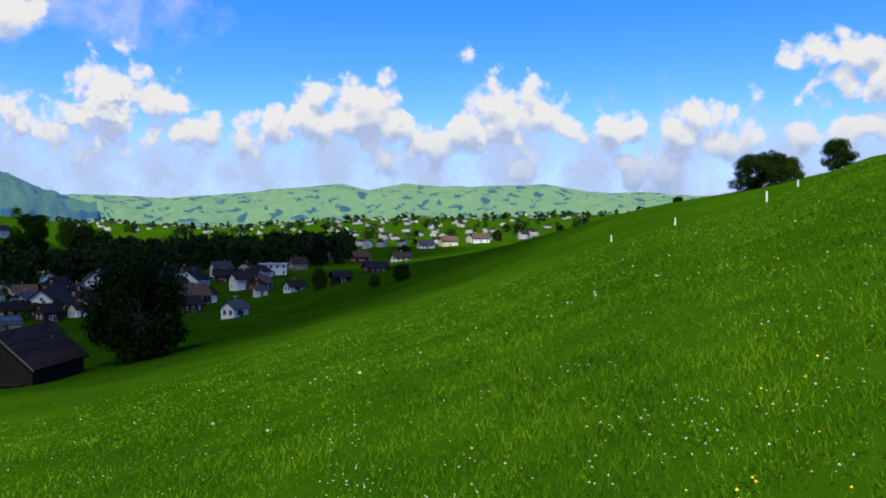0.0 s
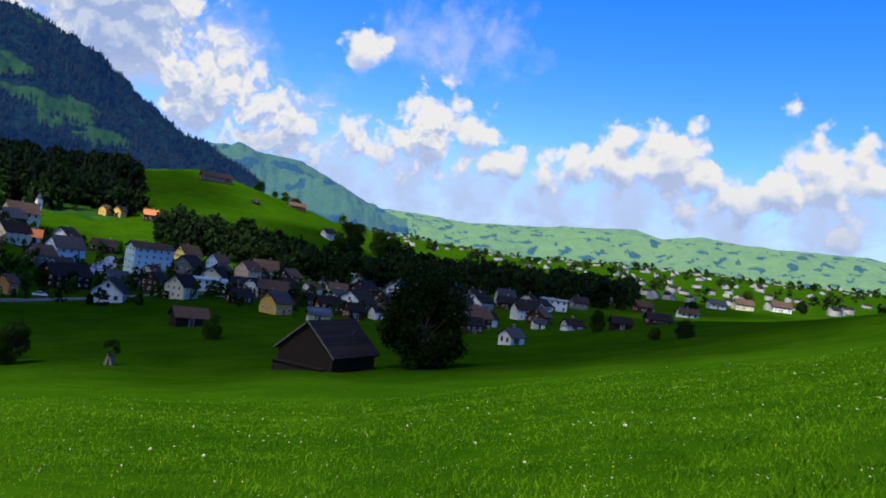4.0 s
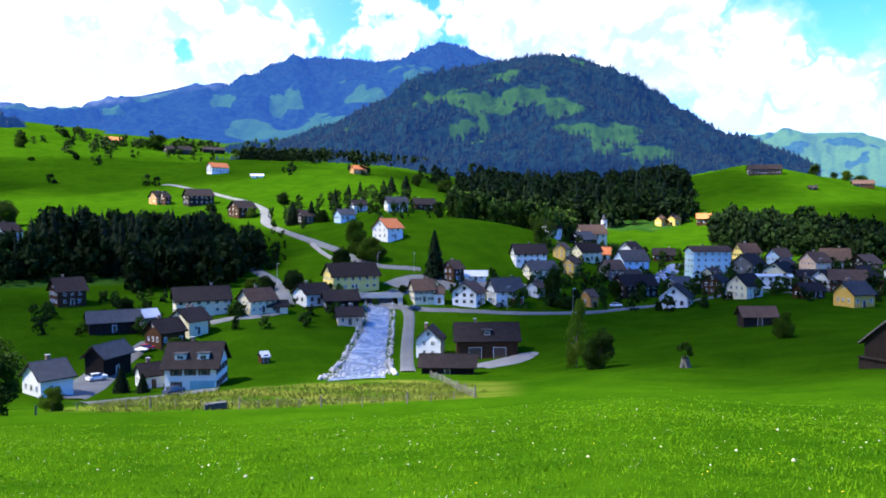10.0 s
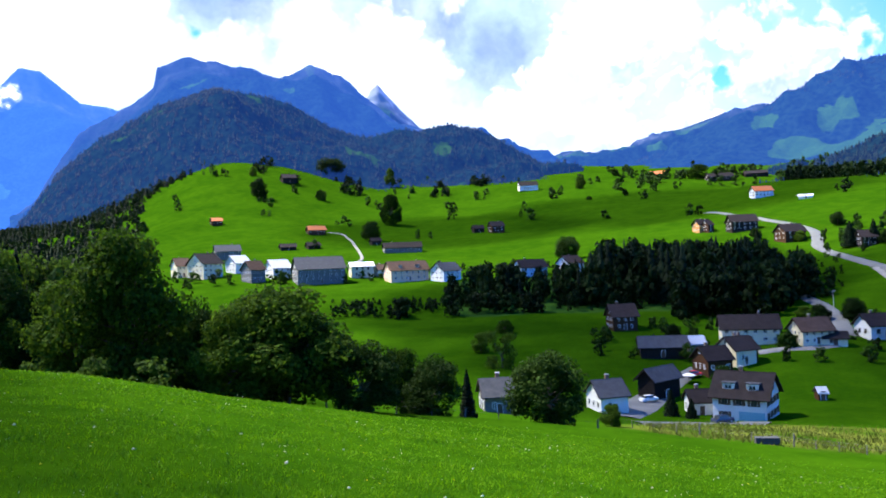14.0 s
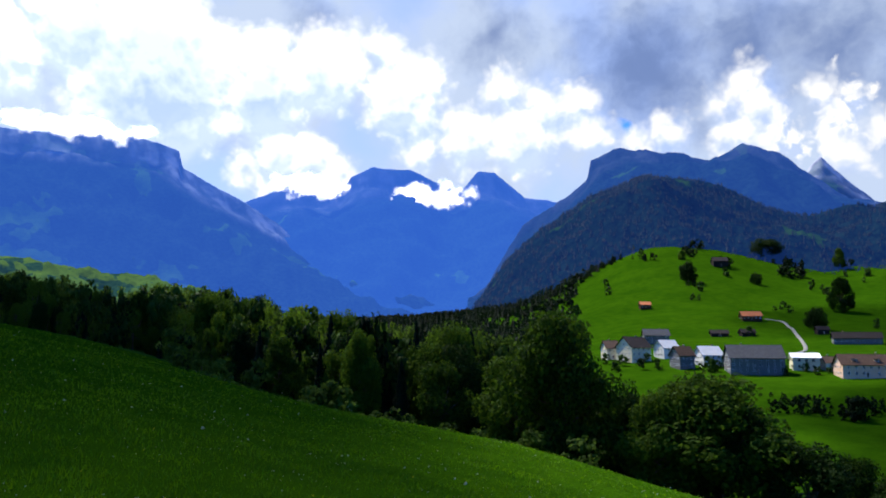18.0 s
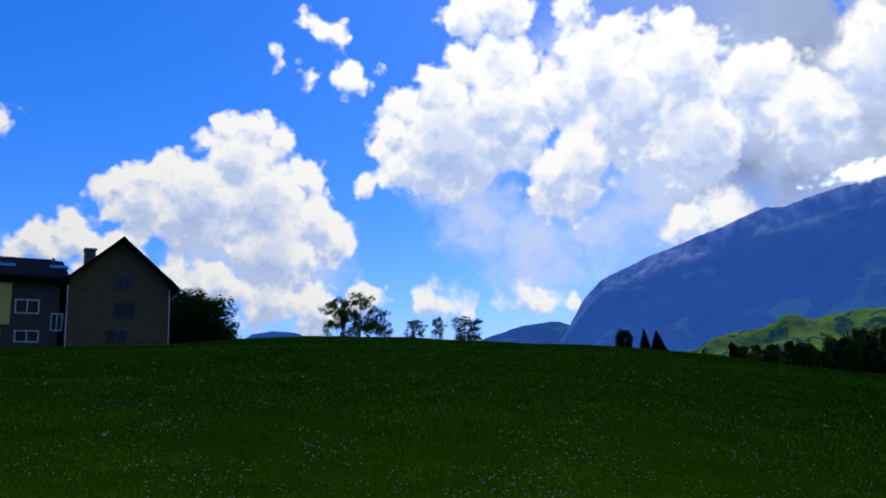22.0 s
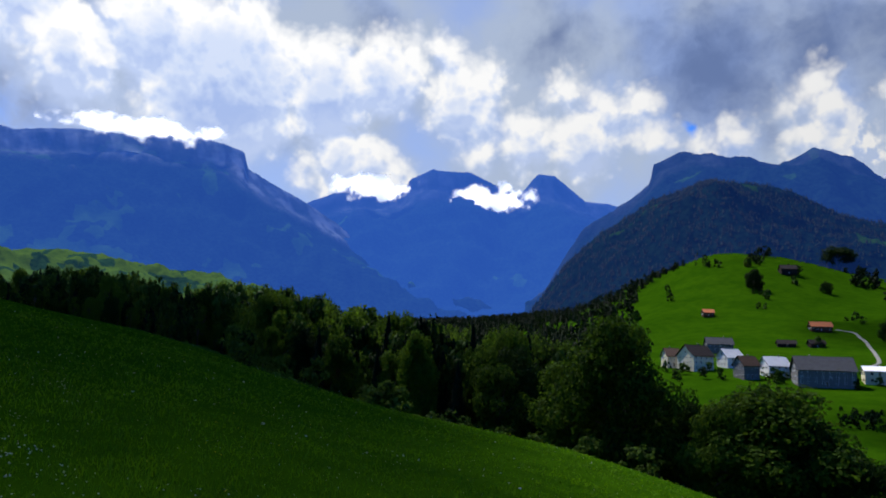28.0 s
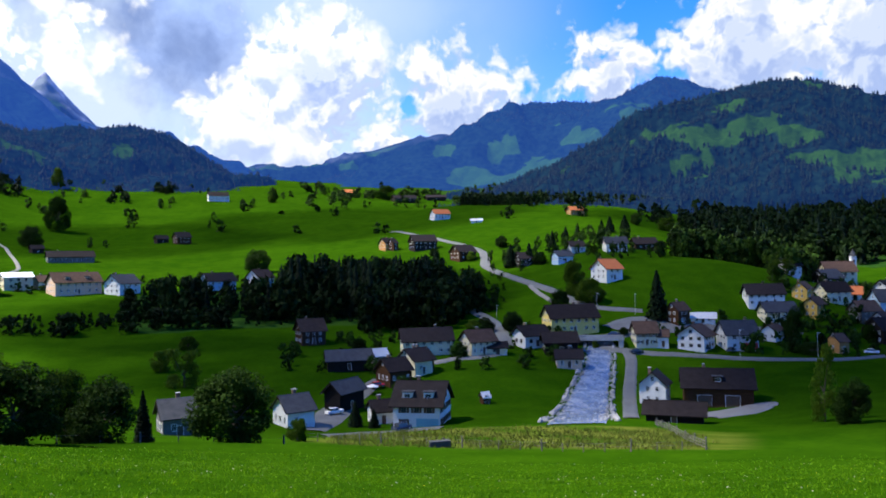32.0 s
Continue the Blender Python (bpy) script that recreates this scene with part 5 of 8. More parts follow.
drape("water", "stony river reach in the village", [(47.6, 340, 8), (46.8, 360, 8.5), (46, 382, 10), (45.4, 400, 9)], M_WATER, 0.1, "river")


def stone_bank():
    rng = np.random.default_rng(8)
    vs, fs, base = [], [], 0
    oct_v = np.array([(1, 0, 0), (-1, 0, 0), (0, 1, 0), (0, -1, 0), (0, 0, 1), (0, 0, -1)], float)
    oct_f = np.array([(0, 2, 4), (2, 1, 4), (1, 3, 4), (3, 0, 4), (2, 0, 5), (1, 2, 5), (3, 1, 5), (0, 3, 5)])
    for i in range(800):
        d = rng.uniform(150, 262)
        centre = np.interp(d, [138, 156, 197, 220, 240, 262], [69.9, 69.4, 68.8, 68.3, 68, 67.9])
        half = np.interp(d, [138, 197, 262], [8.2, 6.4, 5])
        off = rng.choice([-1, 1]) * (1 - abs(rng.normal(0, 0.35)))
        b = centre + math.degrees(off * half / d)
        x, y = spot(b, d)
        s = rng.uniform(0.2, 0.55) * (1.3 if abs(off) > 0.85 else 0.8)
        v = oct_v * (s * rng.uniform(0.7, 1.3, 3)) * rng.uniform(0.75, 1.25, (6, 1)) + (x, y, gz(x, y) + 0.12)
        vs.append(v), fs.append(oct_f + base)
        base += 6
    tagged(new("river_stones", raw_mesh("river_stones", np.concatenate(vs), np.concatenate(fs), M_STONE)), "pale rounded stones along the river bed", "stones", kind="stuff")


stone_bank()


def bridge():
    o = thing("bridge", 68.0, 258, 0, "grey concrete road bridge over the stony river", "bridge")
    part("deck", boxes((-8.5, 8.5, -3.4, 3.4, 1.4, 1.9)), M_CONCRETE, o)
    part("surface", boxes((-8.5, 8.5, -3.1, 3.1, 1.904, 1.94)), M_ASPHALT, o)
    for s in (-1, 1):
        part("parapet", boxes((-8.5, 8.5, s * 3.25 - 0.12, s * 3.25 + 0.12, 1.9, 2.7)), M_CONCRETE, o)
        part("abutment", boxes((s * 7.6 - 0.8, s * 7.6 + 0.8, -3.2, 3.2, -1.5, 1.4)), M_CONCRETE, o)


bridge()


# ---------------------------------------------------------------- village and farms
house("farmhouse", 63.96, 196, 6.5, 6.5, 4.9, 80, M_WHITE, M_ROOF_DARK, 42, "white rendered farmhouse with dark tiled gable roof")
house("barn", 59.64, 196, 15.9, 10.0, 4.8, 4, M_BROWN, M_ROOF_DARK, 36, "long brown timber farm barn with dark tiled roof", windows=0, doors=2, dormers=1)
house("shed", 62.59, 153, 10.6, 4.8, 2.2, -4, M_BLACK, M_ROOF_DARK, 36, "low black timber shed with dark roof beside farmyard", windows=0)
house("house", 64.61, 260, 7.1, 8.9, 4.3, 12, M_CREAM, M_ROOF_BROWN, 36, "cream chalet with brown tiled roof beside the junction", shutters=True)
house("annex", 63.26, 259, 3.4, 5.5, 3.4, 0, M_WHITE, M_ROOF_BROWN, 36, "small white annex with brown lean roof", windows=1)
house("house", 60.95, 260, 9.8, 8.8, 4.5, 70, M_WHITE, M_ROOF_BROWN, 36, "white double-gabled house with brown tiled roof")
house("fire_station", 58.18, 265, 10.2, 10.7, 5.1, 20, M_WHITE, M_ROOF_GREY, 36, "white building with two red garage doors", garage=M_RED)
house("house", 55.79, 283, 5.8, 5.2, 3.5, 60, M_WHITE, M_ROOF_BROWN, 36, "small white house with brown gable roof")
house("chalet", 62.18, 289, 6.4, 5.7, 5.1, 50, M_BROWN, M_ROOF_BROWN, 42, "dark brown timber chalet with brown roof")
house("annex", 60.44, 295, 8.5, 4.3, 2.0, 0, M_WHITE, M_ROOF_METAL, 36, "long low white annex with pale flat roof")
house("house", 55.49, 310, 11.6, 8.6, 4.2, 25, M_CREAM, M_ROOF_GREY, 36, "cream house with grey slate roof")
house("house", 56.37, 324, 13.6, 9.9, 4.7, 15, M_WHITE, M_ROOF_DARK, 36, "large white house with big dark roof")
house("house", 53.85, 343, 6.7, 6.0, 4.2, 70, M_OCHRE, M_ROOF_BROWN, 40, "ochre house with brown gable roof")
house("house", 53.12, 324, 6.2, 5.6, 5.1, 60, M_OCHRE, M_ROOF_BROWN, 42, "ochre yellow gabled village house")
house("church", 51.67, 432, 14.2, 13.1, 6.1, 20, M_CREAM, M_ROOF_BROWN, 36, "cream church hall with pinkish brown roof")
house("house", 51.14, 373, 11.3, 7.9, 3.0, 0, M_WHITE, M_ROOF_RED, 36, "white house with orange tiled roof and dormers", dormers=1)
house("house", 50.13, 336, 7.7, 9.7, 4.7, 30, M_GREY, M_ROOF_BROWN, 36, "grey shingled house with brown roof")
house("house", 48.72, 367, 12.3, 12.8, 6.0, 25, M_BLUE, M_ROOF_GREY, 36, "pale blue house with grey slate roof")
house("house", 48.45, 300, 14.7, 10.0, 4.8, 35, M_TIMBER, M_ROOF_DARK, 36, "dark timber house with white window rows")
house("house", 45.23, 314, 7.3, 6.9, 3.5, 20, M_WHITE, M_ROOF_GREY, 36, "small white house with grey roof by the stream")
house("hut", 51.78, 270, 3.5, 5.7, 3.7, 40, M_HONEY, M_ROOF_BROWN, 38, "small honey-coloured timber hut among shrubs", windows=1)
house("hotel", 43.28, 368, 18.1, 9.9, 11.2, 25, M_AQUA, M_ROOF_BROWN, 24, "four-storey aqua hotel with hipped brown roof")
house("house", 43.01, 347, 6.8, 5.4, 3.8, 60, M_CREAM, M_ROOF_BROWN, 39, "small cream house with brown gable roof")
house("house", 40.69, 395, 8.8, 11.2, 6.0, 30, M_YELLOW, M_ROOF_BROWN, 36, "yellow village house with brown roof")
house("house", 38.54, 382, 8.2, 7.3, 6.2, 50, M_BLUE, M_ROOF_BROWN, 42, "pale blue gabled house with brown roof")
house("house", 36.28, 376, 8.1, 10.5, 5.3, 40, M_PINK, M_ROOF_BROWN, 36, "apricot gabled house with brown roof")
house("shop", 38.87, 309, 11.8, 5.9, 4.6, 5, M_WHITE, M_ROOF_METAL, 8, "long low white building with flat metal roof")
house("house", 36.74, 331, 8.2, 5.9, 3.0, 20, M_TIMBER, M_ROOF_DARK, 36, "dark timber house with dark roof")
house("chalet", 36.63, 271, 7.4, 6.0, 2.6, 35, M_BROWN, M_ROOF_DARK, 36, "brown timber chalet with dark roof")
house("house", 33.89, 247, 6.8, 8.3, 4.0, 40, M_OCHRE, M_ROOF_GREY, 36, "ochre and white house with grey roof")
house("chalet", 32.88, 352, 6.8, 6.2, 3.8, 60, M_HONEY, M_ROOF_BROWN, 36, "honey-coloured timber chalet with balconies")
house("house", 31.47, 347, 6.8, 7.5, 3.7, 40, M_WHITE, M_ROOF_BROWN, 36, "white house with tan tiled roof")
house("chalet", 31.62, 293, 6.6, 5.3, 2.6, 35, M_BROWN, M_ROOF_DARK, 36, "brown timber chalet with dark roof")
house("chalet", 30.06, 277, 8.0, 6.4, 3.3, 20, M_BROWN, M_ROOF_DARK, 36, "wide brown timber chalet with dark roof")
house("chalet", 28.08, 258, 5.8, 6.2, 3.2, 30, M_BROWN, M_ROOF_DARK, 36, "brown chalet with white basement and dark roof")
house("house", 30.64, 235, 6.7, 4.7, 2.3, 10, M_CREAM, M_ROOF_GREY, 36, "cream house with solar panels on grey roof", solar=True)
house("house", 27.77, 367, 8.1, 7.1, 3.5, 40, M_BROWN, M_ROOF_DARK, 36, "brown timber house with dark roof")
house("house", 26.29, 271, 3.6, 5.1, 2.7, 30, M_WHITE, M_ROOF_DARK, 36, "small white house with dark roof")
house("building", 27.89, 445, 12.7, 6.3, 5.7, 5, M_WHITE, M_ROOF_METAL, 6, "long white building with flat pale roof")
house("barn", 39.95, 201, 7.9, 5.2, 2.7, 18, M_TIMBER, M_ROOF_BROWN, 36, "old low timber hay barn with brown roof", windows=0)
house("house", 43.56, 517, 9.0, 8.0, 3.9, 5, M_BROWN, M_ROOF_RED, 36, "timber house with red tiled roof")
house("barn", 41.70, 514, 12.9, 8.0, 3.9, 5, M_TIMBER, M_ROOF_DARK, 36, "dark timber barn on the hill foot")
house("house", 46.58, 520, 4.5, 6.7, 3.8, 40, M_OCHRE, M_ROOF_BROWN, 36, "small ochre house on the hill foot")
house("house", 45.64, 520, 5.0, 7.3, 4.0, 40, M_OCHRE, M_ROOF_DARK, 36, "small ochre house with dark roof")
house("house", 30.83, 602, 8.6, 8.9, 4.3, 30, M_WHITE, M_ROOF_DARK, 36, "white hillside house with dark roof")
house("farmhouse", 79.80, 704, 16.2, 11.3, 4.9, 25, M_WHITE, M_ROOF_RED, 36, "white farmhouse with orange tiled roof")
house("polytunnel", 76.98, 637, 9.6, 5.8, 1.6, 0, M_WHITE, M_ROOF_METAL, 28, "low white polytunnel on the pasture", windows=0)
house("farmhouse", 69.43, 670, 12.5, 8.7, 4.1, 25, M_HONEY, M_ROOF_RED, 36, "timber farmhouse with orange tiled roof")
house("barn", 81.19, 511, 16.2, 12.0, 5.6, 20, M_TIMBER, M_ROOF_DARK, 36, "large dark farm barn with pale plinth")
house("farmhouse", 78.10, 457, 12.4, 10.6, 5.0, 35, M_BROWN, M_ROOF_DARK, 36, "brown timber farmhouse above the road")
house("house", 83.49, 522, 4.5, 6.7, 4.7, 40, M_BROWN, M_ROOF_DARK, 41, "small brown timber house")
house("house", 69.47, 424, 8.7, 7.3, 3.6, 25, M_WHITE, M_ROOF_DARK, 36, "white hillside house with dark roof")
house("house", 66.57, 419, 11.5, 9.2, 4.1, 15, M_WHITE, M_ROOF_GREY, 36, "large white house with grey roof")
house("house", 64.46, 439, 12.7, 8.9, 3.4, 20, M_BROWN, M_ROOF_DARK, 36, "brown timber house with dark roof")
house("house", 70.50, 400, 8.8, 7.1, 3.6, 30, M_BLUE, M_ROOF_GREY, 36, "pale blue house with grey roof")
house("house", 73.47, 415, 6.9, 8.7, 4.2, 20, M_TIMBER, M_ROOF_DARK, 36, "dark timber house among firs")
house("house", 67.22, 341, 9.1, 10.8, 5.1, 40, M_WHITE, M_ROOF_RED, 36, "white house with bright orange-red tiled roof")
house("inn", 70.06, 272, 17.5, 11.2, 5.3, 20, M_YELLOW, M_ROOF_DARK, 36, "large yellow inn with dark tiled roof")
house("apartment_house", 81.09, 242, 15.9, 9.5, 4.5, 8, M_CREAM, M_ROOF_DARK, 36, "long cream apartment house with balconies")
house("house", 77.11, 241, 8.9, 8.5, 4.1, 28, M_CREAM, M_ROOF_BROWN, 36, "cream house with brown roof by the lane")
house("annex", 75.66, 240, 6.1, 4.0, 2.2, 10, M_CREAM, M_ROOF_DARK, 36, "low cream annex with dark roof")
house("house", 73.02, 254, 9.9, 7.8, 3.8, 35, M_WHITE, M_ROOF_DARK, 36, "white gabled house with dark roof")
house("mill", 70.88, 248, 10.6, 7.5, 3.7, 10, M_BLACK, M_ROOF_DARK, 36, "black timber mill building with dark roof")
house("mill", 70.22, 232, 7.5, 5.9, 3.0, 5, M_PINK, M_ROOF_DARK, 36, "riverside building with pale red base")
house("house", 81.46, 161, 10.1, 10.8, 5.1, -14, M_WHITE, M_ROOF_DARK, 36, "three-storey white house with dormers and teal garages", garage=M_TEAL, dormers=2, shutters=True)
house("house", 81.93, 220, 7.5, 7.9, 3.9, 40, M_BROWN, M_ROOF_DARK, 36, "brown house with dark roof in the hamlet")
house("hut", 76.65, 183, 1.9, 2.6, 1.6, 20, M_BROWN, M_ROOF_METAL, 36, "small red-brown hut with pale sheet roof", windows=0)
house("house", 89.90, 267, 8.4, 10.0, 4.8, 15, M_BROWN, M_ROOF_BROWN, 36, "brown house on a white base below woods")
house("barn", 87.05, 225, 12.7, 6.6, 3.3, 5, M_TIMBER, M_ROOF_GREY, 36, "long timber barn with pale grey roof", windows=0)
house("annex", 84.70, 230, 4.1, 5.2, 2.7, 20, M_GREY, M_ROOF_METAL, 36, "grey annex with flat metal roof")
house("shed", 87.41, 185, 9.5, 4.8, 4.9, 52, M_BLACK, M_ROOF_GREY, 42, "long black wagon shed with grey roof", windows=0)
house("house", 91.23, 161, 6.1, 7.4, 3.7, 25, M_WHITE, M_ROOF_GREY, 36, "white house with worn grey tiled roof")
house("house", 83.62, 210, 7.0, 8.0, 3.9, 30, M_BROWN, M_ROOF_DARK, 36, "brown timber house in the hamlet")
house("house", 81.99, 219, 6.6, 8.2, 4.0, 40, M_CREAM, M_ROOF_DARK, 36, "cream house with dark roof")
house("outbuilding", 84.69, 168, 4.6, 5.6, 2.9, 15, M_WHITE, M_ROOF_DARK, 36, "small white outbuilding with dark roof")
house("house", 99.57, 147, 5.9, 7.3, 3.6, 10, M_GREY, M_ROOF_GREY, 36, "grey house with worn tiled roof behind trees")
house("house", 117.64, 414, 8.4, 10.8, 6.7, 30, M_GREY, M_ROOF_BROWN, 39, "grey row house with brown roof")
house("house", 115.84, 428, 10.8, 12.0, 5.6, 25, M_WHITE, M_ROOF_METAL, 36, "white house with pale roof")
house("house", 112.81, 407, 25.3, 16.5, 7.6, 12, M_GREY, M_ROOF_GREY, 36, "long grey-brown house with grey roof")
house("house", 109.58, 426, 12.7, 10.1, 6.1, 10, M_CREAM, M_ROOF_SHEET, 22, "house with gleaming white sheet roof")
house("house", 108.06, 428, 6.2, 7.6, 3.8, 20, M_CREAM, M_ROOF_BROWN, 36, "small cream house with tan roof")
house("terrace", 106.12, 408, 21.7, 12.4, 5.8, 20, M_PINK, M_ROOF_BROWN, 36, "terrace of houses with long brown roof", dormers=2)
house("house", 103.07, 403, 12.3, 11.3, 5.3, 40, M_WHITE, M_ROOF_GREY, 36, "white gabled house with grey roof")
house("house", 96.57, 406, 15.2, 10.6, 5.0, 25, M_BLUE, M_ROOF_DARK, 36, "pale blue and brown house behind firs")
house("house", 93.54, 413, 10.4, 10.5, 5.0, 40, M_WHITE, M_ROOF_BROWN, 36, "white gabled house with brown roof")
house("house", 89.70, 429, 11.6, 9.3, 4.0, 20, M_WHITE, M_ROOF_GREY, 36, "white house among dark conifers")
house("house", 121.06, 444, 12.8, 15.5, 8.0, 35, M_CREAM, M_ROOF_DARK, 36, "cream house with dark hipped roof")
house("house", 122.74, 457, 7.9, 10.3, 6.4, 20, M_CREAM, M_ROOF_BROWN, 39, "small cream house with brown roof")
house("house", 118.72, 458, 9.6, 11.9, 5.6, 30, M_WHITE, M_ROOF_METAL, 36, "white house with pale roof")
house("barn", 119.45, 573, 17.7, 12.0, 5.6, 10, M_GREY, M_ROOF_GREY, 36, "dark grey barn behind the houses")
house("barn", 115.03, 624, 12.5, 7.5, 2.5, 10, M_TIMBER, M_ROOF_DARK, 34, "dark hay barn on the pasture", windows=0)
house("barn", 113.15, 626, 10.4, 7.3, 2.5, 20, M_TIMBER, M_ROOF_DARK, 35, "dark timber hay barn on the pasture", windows=0)
house("farmhouse", 112.88, 730, 16.9, 11.8, 3.7, 15, M_BROWN, M_ROOF_RED, 34, "brown farmhouse with orange tiled roof")
house("barn", 108.40, 636, 8.3, 6.8, 3.4, 20, M_TIMBER, M_ROOF_DARK, 36, "small timber barn beside a tree", windows=0)
house("farm", 106.35, 574, 28.9, 11.6, 3.6, 8, M_GREY, M_ROOF_DARK, 33, "long farm building with dark roof")
house("barn", 100.45, 717, 10.2, 8.1, 4.0, 20, M_TIMBER, M_ROOF_DARK, 36, "small dark timber barn on the slope", windows=0)
house("farmhouse", 99.04, 706, 12.5, 12.0, 5.6, 20, M_BROWN, M_ROOF_DARK, 36, "brown farmhouse on the slope")
house("farmhouse", 96.48, 1129, 28.2, 16.9, 6.9, 10, M_WHITE, M_ROOF_DARK, 36, "white farmhouse high on the pasture")
house("house", 83.89, 528, 9.0, 9.4, 4.5, 30, M_HONEY, M_ROOF_DARK, 36, "honey-coloured timber house on the meadow")
house("farm", 82.55, 1058, 32.7, 19.6, 4.8, 15, M_TIMBER, M_ROOF_DARK, 28, "dark farm building on the crest")
house("barn", 80.12, 1104, 29.3, 17.6, 3.8, 10, M_TIMBER, M_ROOF_DARK, 26, "dark barn on the crest", windows=0)
house("farmhouse", 86.84, 1245, 23.7, 16.6, 5.2, 10, M_BROWN, M_ROOF_RED, 35, "farmhouse with red roof on the crest")
house("farmhouse", 120.15, 801, 10.6, 8.4, 3.8, 15, M_BROWN, M_ROOF_RED, 36, "small farmhouse with red roof")
house("barn", 114.80, 1091, 19.6, 15.7, 6.4, 15, M_TIMBER, M_ROOF_DARK, 36, "dark barn beside a tree on the slope", windows=0)
house("house", 15.73, 211, 5.3, 5.1, 2.7, 45, M_WHITE, M_ROOF_GREY, 36, "white gabled house at the meadow edge")
house("school", 12.88, 392, 12.8, 5.1, 5.9, 5, M_WHITE, M_ROOF_METAL, 4, "white flat-roofed school building")
house("house", 18.99, 261, 7.0, 6.1, 3.1, 30, M_BROWN, M_ROOF_DARK, 36, "brown timber house with dark roof")
house("house", 17.82, 288, 5.9, 6.5, 3.3, 30, M_WHITE, M_ROOF_DARK, 36, "white house with dark roof")
house("house", 18.70, 280, 8.9, 9.4, 4.5, 30, M_BROWN, M_ROOF_BROWN, 36, "brown house with brown roof by the lane")
house("house", 13.88, 284, 4.2, 4.1, 2.3, 20, M_WHITE, M_ROOF_GREY, 36, "small white house with grey roof")
house("house", 11.30, 270, 6.5, 5.2, 1.8, 30, M_WHITE, M_ROOF_DARK, 34, "white house with dark roof")
house("barn", 7.83, 232, 5.7, 4.0, 2.1, 20, M_TIMBER, M_ROOF_DARK, 36, "dark timber barn on the meadow edge", windows=0)
house("house", 6.40, 457, 9.7, 7.9, 3.9, 25, M_BROWN, M_ROOF_BROWN, 36, "brown house with brown roof")
house("house", 8.85, 498, 11.6, 8.1, 2.4, 20, M_WHITE, M_ROOF_GREY, 31, "white house with grey roof in the village")
house("house", 11.08, 426, 8.3, 8.1, 3.9, 20, M_GREY, M_ROOF_DARK, 36, "grey house with dark roof beside school")
house("house", 5.19, 284, 8.4, 5.9, 2.0, 20, M_BROWN, M_ROOF_DARK, 33, "brown house with dark roof in the village")
house("house", 3.23, 431, 10.2, 7.2, 2.4, 20, M_WHITE, M_ROOF_DARK, 34, "white house with dark roof in the village")
house("house", 1.35, 582, 11.8, 8.3, 3.2, 20, M_WHITE, M_ROOF_GREY, 36, "white house with grey roof in the village")
house("house", -0.42, 620, 13.6, 9.6, 4.6, 20, M_CREAM, M_ROOF_BROWN, 36, "cream house with brown roof in the village")
house("house", -2.84, 638, 14.4, 10.1, 4.2, 20, M_WHITE, M_ROOF_BROWN, 36, "white house with brown roof in the village")
house("house", 41.54, 1367, 15.6, 14.3, 6.6, 20, M_WHITE, M_ROOF_DARK, 36, "white house on the ridge slope")
house("farm", 39.56, 745, 28.2, 11.3, 4.3, 12, M_TIMBER, M_ROOF_DARK, 36, "dark farm buildings on the ridge slope")
house("farmhouse", 33.47, 795, 17.4, 10.4, 3.2, 12, M_BROWN, M_ROOF_BROWN, 33, "brown farmhouse on the green ridge")
house("hut", 36.48, 663, 6.2, 4.3, 1.5, 12, M_TIMBER, M_ROOF_DARK, 33, "small hut on the green ridge", windows=0)
house("farmhouse", 69.46, 675, 13.2, 7.9, 3.2, 20, M_BROWN, M_ROOF_RED, 36, "farmhouse with orange roof above the knoll")

# more houses of the old village core
house("house", 14.84, 357, 10.2, 9.4, 3.2, 35, M_BROWN, M_ROOF_DARK, 34, "brown timber village house with dark tiled roof among gardens")
house("house", 20.95, 401, 12.0, 10.2, 3.7, 15, M_BROWN, M_ROOF_DARK, 34, "brown timber village house with dark tiled roof among gardens")
house("house", 33.43, 327, 8.3, 8.0, 4.3, 56, M_BROWN, M_ROOF_DARK, 40, "brown timber village house with dark tiled roof among gardens")
house("house", 24.84, 394, 10.3, 9.9, 4.7, 68, M_WHITE, M_ROOF_DARK, 34, "white village house with dark tiled roof among gardens")
house("house", 18.62, 364, 11.8, 10.4, 3.6, 60, M_WHITE, M_ROOF_DARK, 36, "white village house with dark tiled roof among gardens")
house("house", 35.09, 399, 11.9, 11.7, 4.3, 7, M_WHITE, M_ROOF_BROWN, 40, "white village house with brown tiled roof among gardens")
house("house", 40.76, 275, 8.4, 8.0, 4.7, 53, M_CREAM, M_ROOF_DARK, 40, "cream village house with dark tiled roof among gardens")
house("house", 27.48, 388, 10.7, 9.2, 4.6, 60, M_BROWN, M_ROOF_DARK, 34, "brown timber village house with dark tiled roof among gardens")
house("house", 15.17, 327, 8.7, 6.5, 4.7, 29, M_WHITE, M_ROOF_DARK, 40, "white village house with dark tiled roof among gardens")
house("house", 52.01, 359, 11.4, 8.8, 4.2, 37, M_CREAM, M_ROOF_DARK, 40, "cream village house with dark tiled roof among gardens")
house("house", 36.71, 288, 8.1, 7.6, 3.2, 84, M_BROWN, M_ROOF_DARK, 34, "brown timber village house with dark tiled roof among gardens")
house("house", 40.54, 370, 11.8, 10.0, 3.9, 62, M_GREY, M_ROOF_DARK, 40, "grey shingled village house with dark tiled roof among gardens")
house("house", 19.85, 325, 9.3, 9.1, 4.4, 47, M_WHITE, M_ROOF_DARK, 40, "white village house with dark tiled roof among gardens")
house("house", 45.47, 270, 11.5, 9.5, 3.8, 82, M_WHITE, M_ROOF_DARK, 40, "white village house with dark tiled roof among gardens")
